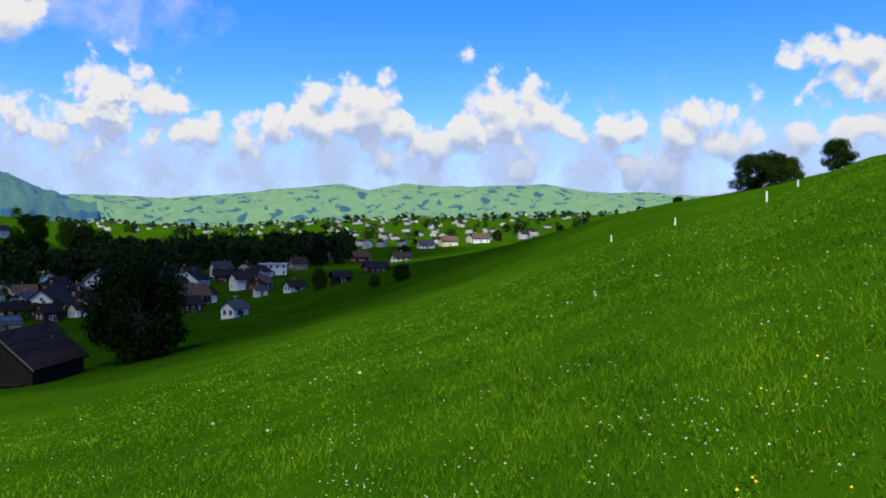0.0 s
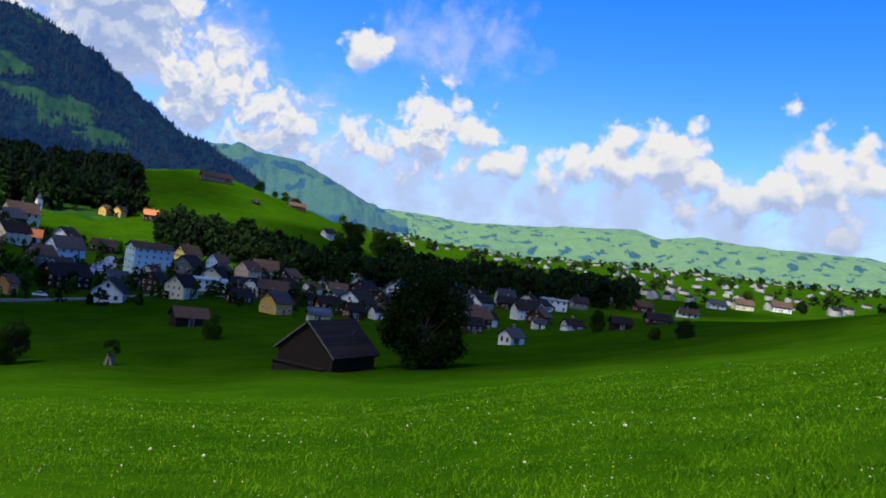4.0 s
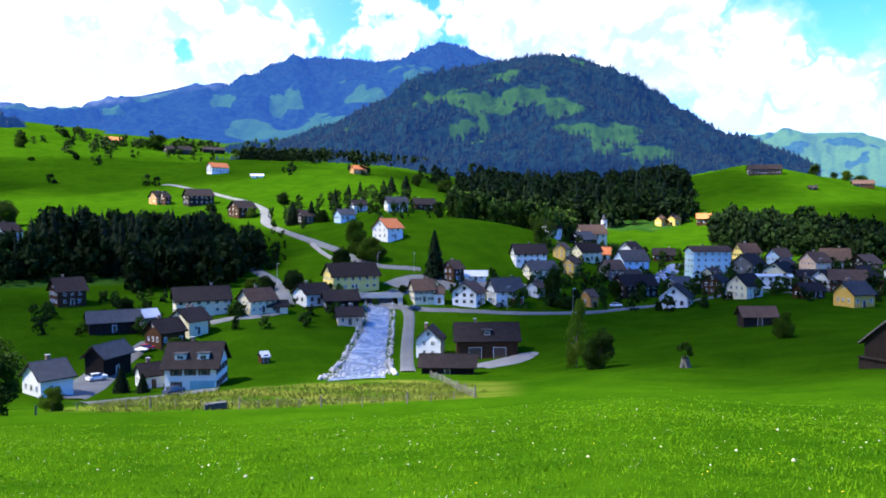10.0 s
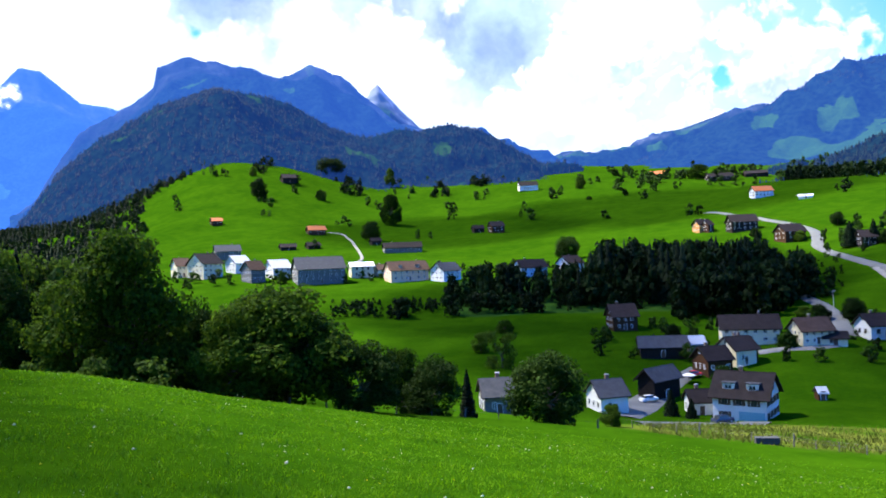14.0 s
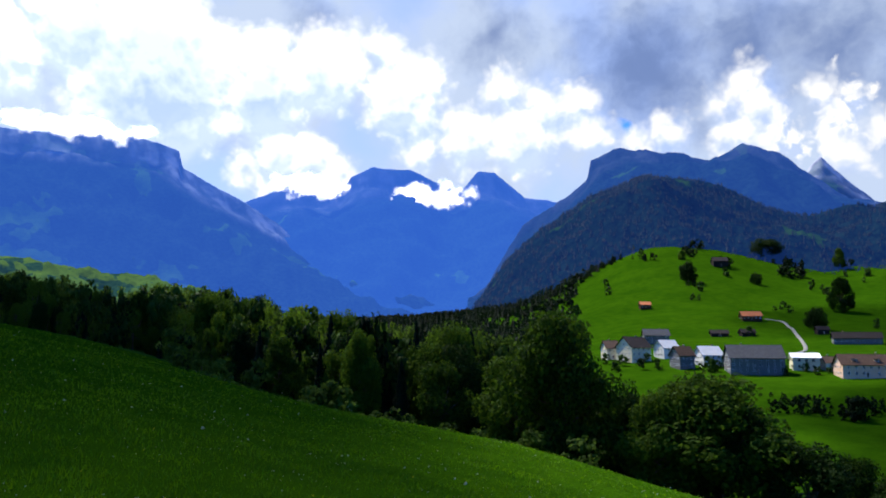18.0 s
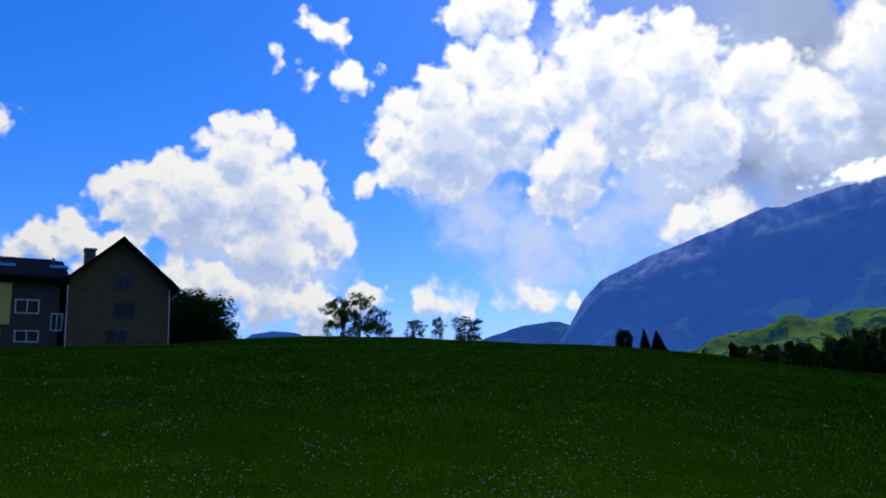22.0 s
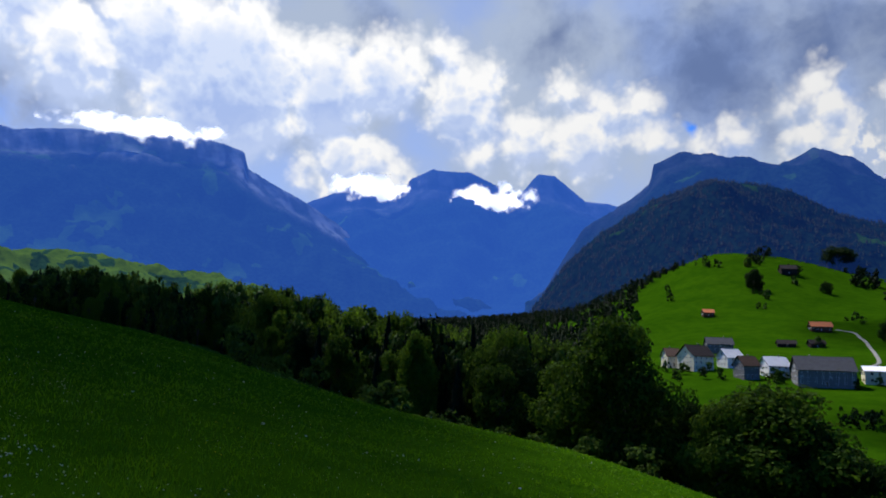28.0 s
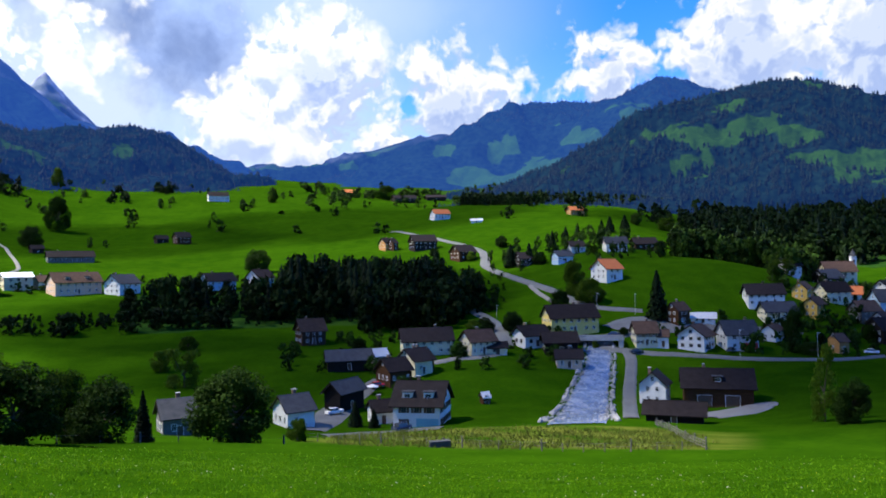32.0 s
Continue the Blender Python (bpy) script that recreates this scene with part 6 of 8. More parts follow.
house("house", 23.19, 327, 10.2, 9.3, 3.3, 70, M_CREAM, M_ROOF_DARK, 40, "cream village house with dark tiled roof among gardens")
house("house", 38.21, 368, 9.9, 7.9, 4.1, 72, M_TIMBER, M_ROOF_BROWN, 36, "dark timber village house with brown tiled roof among gardens")
house("house", 54.71, 394, 8.8, 8.0, 4.8, 39, M_WHITE, M_ROOF_DARK, 40, "white village house with dark tiled roof among gardens")
house("house", 48.79, 321, 10.3, 8.9, 4.0, 54, M_WHITE, M_ROOF_BROWN, 40, "white village house with brown tiled roof among gardens")
house("house", 38.42, 346, 11.9, 9.8, 3.7, 65, M_CREAM, M_ROOF_DARK, 36, "cream village house with dark tiled roof among gardens")
house("house", 30.57, 387, 8.7, 7.4, 3.2, 75, M_CREAM, M_ROOF_DARK, 34, "cream village house with dark tiled roof among gardens")
house("house", 46.36, 412, 10.4, 8.9, 3.2, 3, M_BROWN, M_ROOF_DARK, 34, "brown timber village house with dark tiled roof among gardens")
house("house", 48.77, 414, 10.1, 8.9, 3.8, 57, M_WHITE, M_ROOF_DARK, 40, "white village house with dark tiled roof among gardens")
house("house", 34.32, 298, 11.0, 8.8, 4.5, 5, M_BROWN, M_ROOF_BROWN, 34, "brown timber village house with brown tiled roof among gardens")
house("house", 42.68, 297, 8.4, 6.9, 4.7, 69, M_BROWN, M_ROOF_DARK, 34, "brown timber village house with dark tiled roof among gardens")
house("house", 18.89, 407, 8.6, 7.1, 3.6, 32, M_CREAM, M_ROOF_DARK, 40, "cream village house with dark tiled roof among gardens")
house("house", 25.02, 410, 11.2, 8.5, 4.3, 55, M_GREY, M_ROOF_DARK, 40, "grey shingled village house with dark tiled roof among gardens")
house("house", 16.49, 373, 9.1, 7.7, 3.4, 3, M_BROWN, M_ROOF_DARK, 34, "brown timber village house with dark tiled roof among gardens")
house("house", 29.47, 305, 9.1, 7.1, 4.3, 67, M_WHITE, M_ROOF_GREY, 34, "white village house with grey slate roof among gardens")
house("house", 35.47, 317, 8.8, 8.0, 3.8, 54, M_WHITE, M_ROOF_DARK, 34, "white village house with dark tiled roof among gardens")
house("house", 20.25, 309, 8.3, 6.2, 4.4, 34, M_WHITE, M_ROOF_DARK, 36, "white village house with dark tiled roof among gardens")
house("house", 26.18, 347, 9.6, 8.1, 4.3, 86, M_BROWN, M_ROOF_GREY, 34, "brown timber village house with grey slate roof among gardens")
house("house", 29.49, 357, 8.3, 6.7, 4.6, 2, M_CREAM, M_ROOF_BROWN, 36, "cream village house with brown tiled roof among gardens")
house("house", 27.96, 418, 11.0, 9.3, 3.7, 85, M_WHITE, M_ROOF_DARK, 40, "white village house with dark tiled roof among gardens")
house("house", 24.30, 371, 11.5, 10.0, 3.9, 84, M_WHITE, M_ROOF_GREY, 36, "white village house with grey slate roof among gardens")
house("house", 43.61, 387, 9.5, 8.7, 4.5, 43, M_BROWN, M_ROOF_GREY, 40, "brown timber village house with grey slate roof among gardens")
house("house", 13.87, 305, 8.8, 7.4, 3.6, 70, M_BROWN, M_ROOF_BROWN, 34, "brown timber village house with brown tiled roof among gardens")
house("house", 19.42, 382, 8.8, 8.3, 3.8, 82, M_WHITE, M_ROOF_BROWN, 34, "white village house with brown tiled roof among gardens")
house("house", 33.28, 392, 10.8, 9.9, 4.3, 58, M_TIMBER, M_ROOF_BROWN, 36, "dark timber village house with brown tiled roof among gardens")
house("house", 14.82, 407, 8.0, 6.7, 3.9, 69, M_CREAM, M_ROOF_DARK, 36, "cream village house with dark tiled roof among gardens")
house("house", 24.93, 311, 10.2, 9.0, 3.5, 10, M_GREY, M_ROOF_DARK, 34, "grey shingled village house with dark tiled roof among gardens")
house("house", 52.29, 412, 11.2, 10.6, 3.7, 47, M_TIMBER, M_ROOF_GREY, 36, "dark timber village house with grey slate roof among gardens")
house("house", 13.89, 377, 8.7, 8.4, 3.3, 62, M_WHITE, M_ROOF_DARK, 34, "white village house with dark tiled roof among gardens")
house("house", 23.24, 424, 9.0, 7.9, 4.7, 61, M_GREY, M_ROOF_DARK, 40, "grey shingled village house with dark tiled roof among gardens")
house("house", 20.73, 417, 11.5, 11.3, 4.1, 46, M_BROWN, M_ROOF_DARK, 34, "brown timber village house with dark tiled roof among gardens")
house("house", 16.69, 410, 9.3, 8.4, 4.6, 18, M_WHITE, M_ROOF_GREY, 36, "white village house with grey slate roof among gardens")
house("house", 27.93, 292, 12.0, 11.8, 4.4, 62, M_WHITE, M_ROOF_DARK, 36, "white village house with dark tiled roof among gardens")


def big_barn():
    """The old timber barn on the meadow below: boarded gable, deep tiled roof, stone footing."""
    o = thing("hay_barn", 29.5, 112, 57, "old dark timber hay barn with deep dark tiled roof", "barn", sink=0.2)
    length, width, wall, pitch = 11.6, 9.4, 3.1, 41
    hx, hy, k = length / 2, width / 2, math.tan(radians(41))
    part("wall", prism([(-hy, 0.3), (hy, 0.3), (hy, wall), (0, wall + hy * k), (-hy, wall)], -hx, hx), M_TIMBER, o)
    part("footing", boxes((-hx - 0.12, hx + 0.12, -hy - 0.12, hy + 0.12, -2.2, 0.5)), M_CONCRETE, o, "pale rough stone footing")
    bm, top = roof_mesh(length, width, wall, pitch, 0.55, 0.24)
    rf = part("roof", bm, M_ROOF_DARK, o)
    part("ridge_cap", prism([(-0.2, top - 0.12), (0, top + 0.1), (0.2, top - 0.12)], -hx - 0.55, hx + 0.55), M_ROOF_DARK, rf)
    rng = random.Random(4)
    slab = math.hypot(hy + 0.55, (hy + 0.55) * k)
    for side in (-1, 1):
        for row in range(22):
            u = (row + 0.5) / 22
            y, z = side * (hy + 0.55) * (1 - u), wall - 0.55 * k + (hy + 0.55) * k * u + 0.24
            m = Matrix.Translation((0, y, z)) @ Matrix.Rotation(-side * radians(41), 4, "X")
            b = bmesh.new()
            box(b, -hx - 0.55, hx + 0.55, -slab / 44 - 0.02, slab / 44 - 0.02, 0.0, 0.045 + 0.02 * rng.random(), m)
            part("tile_course", b, M_ROOF_DARK, rf)
    for end in (-1, 1):
        n = 30
        for i in range(n):
            y = -hy + (i + 0.5) * width / n
            high = wall + (hy - abs(y)) * k - 0.05
            z0 = 0.55 + rng.uniform(-0.05, 0.05)
            part("plank", boxes((end * hx - 0.03 + end * 0.02, end * hx + 0.03 + end * 0.02, y - width / n * 0.46, y + width / n * 0.46, z0, high)), M_TIMBER, o)
        part("barge_board", prism([(-hy - 0.55, wall - 0.55 * k), (0, top - 0.25), (hy + 0.55, wall - 0.55 * k), (hy + 0.55, wall - 0.55 * k + 0.26), (0, top + 0.03), (-hy - 0.55, wall - 0.55 * k + 0.26)],
                                  end * (hx + 0.55) - 0.04, end * (hx + 0.55) + 0.04), M_POST, rf)
    n = 36
    for i in range(n):
        x = -hx + (i + 0.5) * length / n
        part("plank", boxes((x - length / n * 0.46, x + length / n * 0.46, -hy - 0.05, -hy + 0.01, 0.5, wall - 0.06)), M_TIMBER, o)
    part("door", boxes((-1.5, 1.5, -hy - 0.09, -hy - 0.05, 0.5, 2.7)), M_BLACK, o)
    part("vent_pipe", boxes((hx * 0.5 - 0.25, hx * 0.5 + 0.25, -hy * 0.45 - 0.25, -hy * 0.45 + 0.25, wall + hy * 0.5 * k, wall + hy * 0.5 * k + 0.9)), M_ROOF_GREY, rf)
    lean = part("lean_to", boxes((-hx - 1.1, -hx, -hy + 1.2, hy, -2.0, 1.0)), M_TIMBER, o)
    part("lean_to_roof", boxes((-hx - 1.3, -hx, -hy + 1.0, hy + 0.2, 1.0, 1.12)), M_TIMBER, lean)


big_barn()


def hill_house():
    """The long farmhouse on the brow: grey barn, yellow panel, boarded cross wing with a tall gable."""
    o = thing("hill_farmhouse", 234.1, 70, -3, "long dark farmhouse with yellow panel and tall gable", "farmhouse", sink=-0.75)
    part("barn_wall", prism([(0, -2.5), (9, -2.5), (9, 5.6), (4.5, 7.8), (0, 5.6)], -13.0, -0.2), M_HILL_SHINGLE, o, "weathered grey shingled barn wall")
    part("house_wall", prism([(0, -2.5), (9, -2.5), (9, 5.4), (4.5, 7.6), (0, 5.4)], -0.2, 11.6), M_HILL_SHINGLE, o)
    part("yellow_panel", boxes((-0.1, 8.0, -0.14, -0.01, 1.25, 4.7)), M_YELLOW, o, "yellow painted upper wall panel")
    br = part("barn_roof", prism([(-0.9, 4.85), (4.5, 7.45), (9.9, 4.85), (9.9, 5.1), (4.5, 7.7), (-0.9, 5.1)], -13.4, -1.0), M_ROOF_DARK, o)
    hr = part("house_roof", prism([(-0.9, 4.6), (4.5, 7.2), (9.9, 4.6), (9.9, 4.85), (4.5, 7.45), (-0.9, 4.85)], -1.0, 12.2), M_ROOF_DARK, o)
    for r, x0, x1, zt in ((br, -13.4, -1.0, 7.7), (hr, -1.0, 12.0, 7.45)):
        n = int((x1 - x0) / 0.45)
        for i in range(n):
            part("ridge_tile", boxes((x0 + i * 0.45, x0 + i * 0.45 + 0.4, 4.3, 4.7, zt - 0.04, zt + 0.10)), M_ROOF_DARK, r)
        for row in range(16):
            y = -0.9 + 5.4 * (row + 0.5) / 16
            z = zt - 2.6 + 2.6 * (row + 0.5) / 16
            m = Matrix.Translation(((x0 + x1) / 2, y, z)) @ Matrix.Rotation(math.atan2(2.6, 5.4), 4, "X")
            b = bmesh.new()
            box(b, -(x1 - x0) / 2, (x1 - x0) / 2, -0.17, 0.17, 0, 0.05, m)
            part("tile_course", b, M_ROOF_DARK, r)
    br.location.z, hr.location.z = 0.45, 0.42
    part("lean_to_wall", prism([(0.5, -2.5), (8, -2.5), (8, 3.0), (0.5, 3.0)], -16.2, -13.0), M_HILL_SHINGLE, o)
    lt = bmesh.new()
    box(lt, -3.7, 0.1, -0.2, 9, 0, 0.2, Matrix.Translation((-13.0, 0, 4.75)) @ Matrix.Rotation(radians(-27), 4, "Y"))
    part("lean_to_roof", lt, M_ROOF_DARK, o)
    wing = part("cross_wing", prism([(-4.1, -2.5), (4.1, -2.5), (4.1, 5.3), (0, 8.9), (-4.1, 5.3)], 0, 9.5), M_HILL_BROWN, o, "brown shingled gable wing")
    wing.matrix_basis = Matrix.Translation((16.3, -0.6, 0)) @ Matrix.Rotation(radians(90), 4, "Z")
    wr = part("wing_roof", prism([(-4.9, 4.55), (0, 8.95), (4.9, 4.55), (4.9, 4.82), (0, 9.22), (-4.9, 4.82)], -0.8, 10), M_ROOF_DARK, o)
    wr.matrix_basis = wing.matrix_basis
    for x, z, w, h in ((0.95, 2.9, 2.2, 1.15), (4.6, 2.8, 2.1, 1.15), (0.6, -0.1, 2.3, 0.95), (3.4, -0.1, 1.0, 0.95), (5.2, -0.1, 2.2, 0.95)):
        window(o, Matrix.Translation((x + w / 2, -0.15 if z > 1 else -0.02, z)), w, h, M_FRAME)
    for x, z, w, h in ((8.3, 2.2, 1.8, 1.2), (11.0, 0.8, 0.9, 1.5), (8.4, -0.2, 1.8, 1.0)):
        window(o, Matrix.Translation((x + w / 2, -0.02, z)), w, h, M_FRAME)
    for x, z, w, h in ((15.7, 4.6, 1.6, 1.1), (15.9, 2.0, 1.7, 1.4), (15.3, -0.2, 1.8, 1.1)):
        window(o, Matrix.Translation((x + 0.85, -0.63, z)), w, h, M_POST)
    for x, y, z0, z1, w in ((5.9, 3.6, 6.2, 8.6, 0.55), (14.3, 2.0, 6.2, 8.6, 0.6)):
        c = part("chimney", boxes((x - w, x + w * 0.4, y, y + 1, z0, z1)), M_BRICK, o)
        part("chimney_cap", boxes((x - w - 0.1, x + w * 0.4 + 0.1, y - 0.1, y + 1.1, z1, z1 + 0.14)), M_CONCRETE, c)
    pipe = bmesh.new()
    rod(pipe, (11.3, 3.5, 6.4), (11.3, 3.5, 7.9), 0.1, 0.1, 10)
    part("flue_pipe", pipe, M_GREY, o)
    for x, row in ((0.9, 0.62), (7.5, 0.5), (11.6, 0.55)):
        m = Matrix.Translation((x, -0.9 + 5.4 * row, 4.85 + 2.6 * row + 0.03)) @ Matrix.Rotation(math.atan2(2.6, 5.4), 4, "X")
        b = bmesh.new()
        box(b, -0.75, 0.75, -0.5, 0.5, 0, 0.12, m)
        part("skylight", b, M_SOLAR, hr)
    for x in (-11.0, -9.4):
        part("door_post", boxes((x - 0.09, x + 0.09, -0.2, -0.02, -1.4, 1.15)), M_FRAME, o, "white painted door post")
    part("stable_door", boxes((-10.9, -9.5, -0.08, -0.02, -1.4, 1.1)), M_TEAL, o)
    for x in (-7.4, -5.4, -12.2):
        window(o, Matrix.Translation((x, -0.02, 0.3)), 1.5, 0.7, M_FRAME_DARK)
    part("balcony_rail", boxes((-9.5, -0.3, -0.55, -0.45, 1.5, 1.58), (-9.5, -0.3, -0.55, -0.45, 1.0, 1.06), *[(-9.5 + i * 0.9, -9.42 + i * 0.9, -0.54, -0.46, 0.4, 1.55) for i in range(11)]), M_POST, o)
    for side in (-1, 1):
        part("downpipe", boxes((16.3 + side * 4.2 - 0.05, 16.3 + side * 4.2 + 0.05, -0.72, -0.62, -1.5, 4.7)), M_ROOF_METAL, o)


hill_house()


def church_tower():
    o = thing("church_tower", 50.7, 440, 20, "slim white church tower with small dark cap", "church tower")
    part("shaft", boxes((-1.3, 1.3, -1.3, 1.3, -1, 14)), M_WHITE, o)
    bm = bmesh.new()
    rod(bm, (0, 0, 14), (0, 0, 17.5), 1.9, 0.1, 8)
    part("spire", bm, M_ROOF_GREY, o)
    window(o, Matrix.Translation((0, -1.3, 10.5)), 1.0, 1.6, M_FRAME_DARK)


church_tower()


def car(bearing, distance, turn, paint, label):
    o = thing("car", bearing, distance, turn, label, "car", "parked cars")
    o.location.z += 0.35
    part("body", prism([(-0.85, 0.3), (0.85, 0.3), (0.88, 0.75), (0.8, 0.92), (-0.8, 0.92), (-0.88, 0.75)], -2.05, 2.05), paint, o)
    part("cabin", prism([(-0.75, 0.92), (0.75, 0.92), (0.6, 1.45), (-0.6, 1.45)], -1.3, 0.9), M_PANE, o)
    part("car_roof", boxes((-1.1, 0.65, -0.6, 0.6, 1.45, 1.5)), paint, o)
    for x in (-1.3, 1.3):
        for y in (-0.8, 0.8):
            b = bmesh.new()
            rod(b, (x, y - 0.1, 0.32), (x, y + 0.1, 0.32), 0.32, 0.32, 12)
            w = part("wheel", b, M_TYRE, o)
            b = bmesh.new()
            rod(b, (x, y - 0.115, 0.32), (x, y + 0.115, 0.32), 0.18, 0.18, 8)
            part("rim", b, M_ROOF_METAL, w)


for row in ((65.2, 249, 20, M_CARBLUE, "dark blue car on the village street"), (84.9, 205, 30, M_CARRED, "small red car parked in the hamlet yard"),
            (49.8, 268, 10, M_CARWHITE, "white car parked beside the street"), (58.6, 256, 70, M_CARBLUE, "dark car beside the red garages"),
            (42.2, 330, 15, M_CARWHITE, "white car on the village square"), (41.6, 331, 15, M_CARWHITE, "white car on the village square"), (41.0, 332, 15, M_CARBLUE, "dark car on the village square"),
            (40.4, 333, 15, M_CARWHITE, "white car on the village square"), (39.8, 336, 15, M_CARWHITE, "white car on the village square"), (39.2, 338, 15, M_CARBLUE, "dark car on the village square"),
            (68.9, 262, 5, M_CARBLUE, "dark car before the yellow inn"), (66.8, 266, 5, M_CARBLUE, "dark car on the road by the inn"), (83.1, 150, 40, M_CARBLUE, "dark car before the white house"),
            (60.2, 257, 80, M_CARBLUE, "dark car between white houses"), (88.2, 176, 30, M_CARWHITE, "white car in the hamlet yard")):
    car(*row)


# ---------------------------------------------------------------- fences and posts
def fence(rows, label, gap, high, rails):
    """Posts with wires or rails along (bearing, distance) stations."""
    o = thing("fence", *rows[0], 0, label, "fence")
    inv = o.matrix_world.inverted()
    pts = [Vector((*spot(b, d), 0)) for b, d in rows]
    spots = []
    for a, b in zip(pts, pts[1:]):
        n = max(1, round((b - a).length / gap))
        spots += [a.lerp(b, i / n) for i in range(n)]
    spots.append(pts[-1])
    rng = random.Random(len(rows))
    tops = []
    for i, p in enumerate(spots):
        z, big = gz(p.x, p.y), i % 4 == 0
        b = bmesh.new()
        h, r = high * (1.25 if big else rng.uniform(0.8, 1.0)), 0.11 if big else 0.06
        lean = Vector((rng.uniform(-0.05, 0.05), rng.uniform(-0.05, 0.05), 0))
        rod(b, inv @ Vector((p.x, p.y, z - 0.3)), inv @ (Vector((p.x, p.y, z + h)) + lean), r, r * 0.85, 7)
        part("post", b, M_POST, o)
        tops.append(Vector((p.x, p.y, z + high * 0.85)))
    for k in range(rails):
        drop = Vector((0, 0, -0.35 * k))
        for a, b in zip(tops, tops[1:]):
            bm = bmesh.new()
            rod(bm, inv @ (a + drop), inv @ (b + drop), 0.05 if rails > 2 else 0.012, 0.05 if rails > 2 else 0.012, 4)
            part("rail" if rails > 2 else "wire", bm, M_POST, o)


fence([(91, 92), (84.7, 89), (81.2, 87.5), (75.7, 85), (72.4, 83.5), (67.7, 82), (63.9, 83), (60.5, 86)], "weathered wooden meadow fence with thin wires", 2.4, 1.1, 2)
fence([(60.5, 86), (62.2, 108), (64.0, 140)], "grey wooden rail fence down the bank", 2.2, 1.1, 3)
fence([(92, 80), (97, 79), (102, 77), (110, 74), (118, 70)], "low wire fence before the trees", 3.2, 0.9, 1)


def trough(bearing, distance):
    o = thing("water_trough", bearing, distance, 12, "grey metal water trough by the meadow fence", "trough")
    part("tub", boxes((-1.2, 1.2, -0.45, 0.45, 0.1, 0.75)), M_ROOF_GREY, o)
    part("stand", boxes((-1.1, -0.95, -0.4, 0.4, -0.2, 0.1), (0.95, 1.1, -0.4, 0.4, -0.2, 0.1)), M_POST, o)


trough(80.2, 86)


def boundary_post(bearing, distance, high):
    o = thing("boundary_post", bearing, distance, 0, "short white painted marker post in the meadow", "post", "white posts")
    b = bmesh.new()
    rod(b, (0, 0, -0.3), (0, 0, high), 0.06, 0.05, 8)
    part("shaft", b, M_FRAME, o)
    b = bmesh.new()
    rod(b, (0, 0, high), (0, 0, high + 0.06), 0.06, 0.02, 8)
    part("cap", b, M_FRAME_DARK, o)


for row in ((-23.6, 54, 0.75), (-17.4, 60, 0.6), (-12.8, 66, 0.6), (-25.6, 60, 0.5)):
    boundary_post(*row)


def pollard():
    o = thing("pollard_tree", 44.8, 131, 0, "short pollarded tree with thick pale trunk", "tree")
    b = bmesh.new()
    for a in range(5):
        rod(b, (0.8 * math.cos(a * 1.3), 0.8 * math.sin(a * 1.3), -0.3), (0.2 * math.cos(a), 0.2 * math.sin(a), 1.9), 0.3, 0.34, 8)
    part("trunk", b, M_POST, o)
    rng = np.random.default_rng(3)
    c, r = crown_clumps(rng, 12)
    v, f = leaves(rng, c * np.array([3.0, 3.0, 3.0]) + (0, 0, 1.5), r * 3.2, 1500, 0.13)
    part("crown", raw_mesh("crown", v, f, M_LEAF_DARK), None, o)


pollard()


def lamp_post(bearing, distance, high):
    o = thing("street_lamp", bearing, distance, 0, "tall grey street lamp beside the road", "street lamp", "street lamps")
    b = bmesh.new()
    rod(b, (0, 0, -0.3), (0, 0, high), 0.1, 0.06, 8)
    part("pole", b, M_CONCRETE, o)
    part("lamp_head", boxes((-0.2, 0.9, -0.14, 0.14, high - 0.05, high + 0.1)), M_ROOF_METAL, o)


for row in ((68.0, 290, 8), (65.2, 292, 8), (69.6, 258, 8), (58, 252, 8), (53, 252, 8), (46, 270, 8), (36.0, 330, 10), (75.6, 282, 8)):
    lamp_post(*row)


def haystack_tent(bearing, distance):
    o = thing("garden_parasol", bearing, distance, 0, "white garden parasol in the hamlet yard", "parasol")
    b = bmesh.new()
    rod(b, (0, 0, -0.2), (0, 0, 2.5), 0.04, 0.04, 6)
    part("pole", b, M_POST, o)
    b = bmesh.new()
    rod(b, (0, 0, 2.1), (0, 0, 2.7), 1.9, 0.1, 8)
    part("canopy", b, M_FRAME, o)


haystack_tent(85.3, 200)

# ---------------------------------------------------------------- single trees
PLANTED = []


def plant(rows):
    """Trees as (kind, bearing, distance, height, width)."""
    for row in rows:
        tree(*row, len(PLANTED))
        PLANTED.append(row)


plant([
    ("fir", 63.6, 290, 20.4, 10.6), ("oak", 69.6, 322, 15.1, 10.3), ("oak", 70.8, 301, 8.7, 7.8), ("oak", 68.5, 307, 10.3, 12.9),
    ("oak", 74.4, 276, 7.1, 8.0), ("birch", 52.7, 146, 14.8, 5.6), ("oak", 51.0, 139, 7.7, 6.3), ("round", 38.2, 172, 6.7, 5.5),
    ("oak", 22.4, 116, 16.4, 14.7), ("oak", 49.9, 294, 6.7, 5.4), ("oak", 54.5, 284, 12.6, 7.8), ("fir", 54.7, 265, 5.5, 4.0),
    ("oak", 53.4, 261, 4.4, 10.0), ("oak", 126.3, 78, 16.5, 12.5), ("oak", 121.6, 84, 11.1, 5.1), ("oak", 115.5, 74, 11.8, 14.7),
    ("oak", 109.8, 72, 7.3, 8.2), ("oak", 106.8, 84, 8.1, 5.8), ("oak", 104.5, 78, 6.8, 7.1), ("fir", 101.8, 82, 6.2, 2.5)])
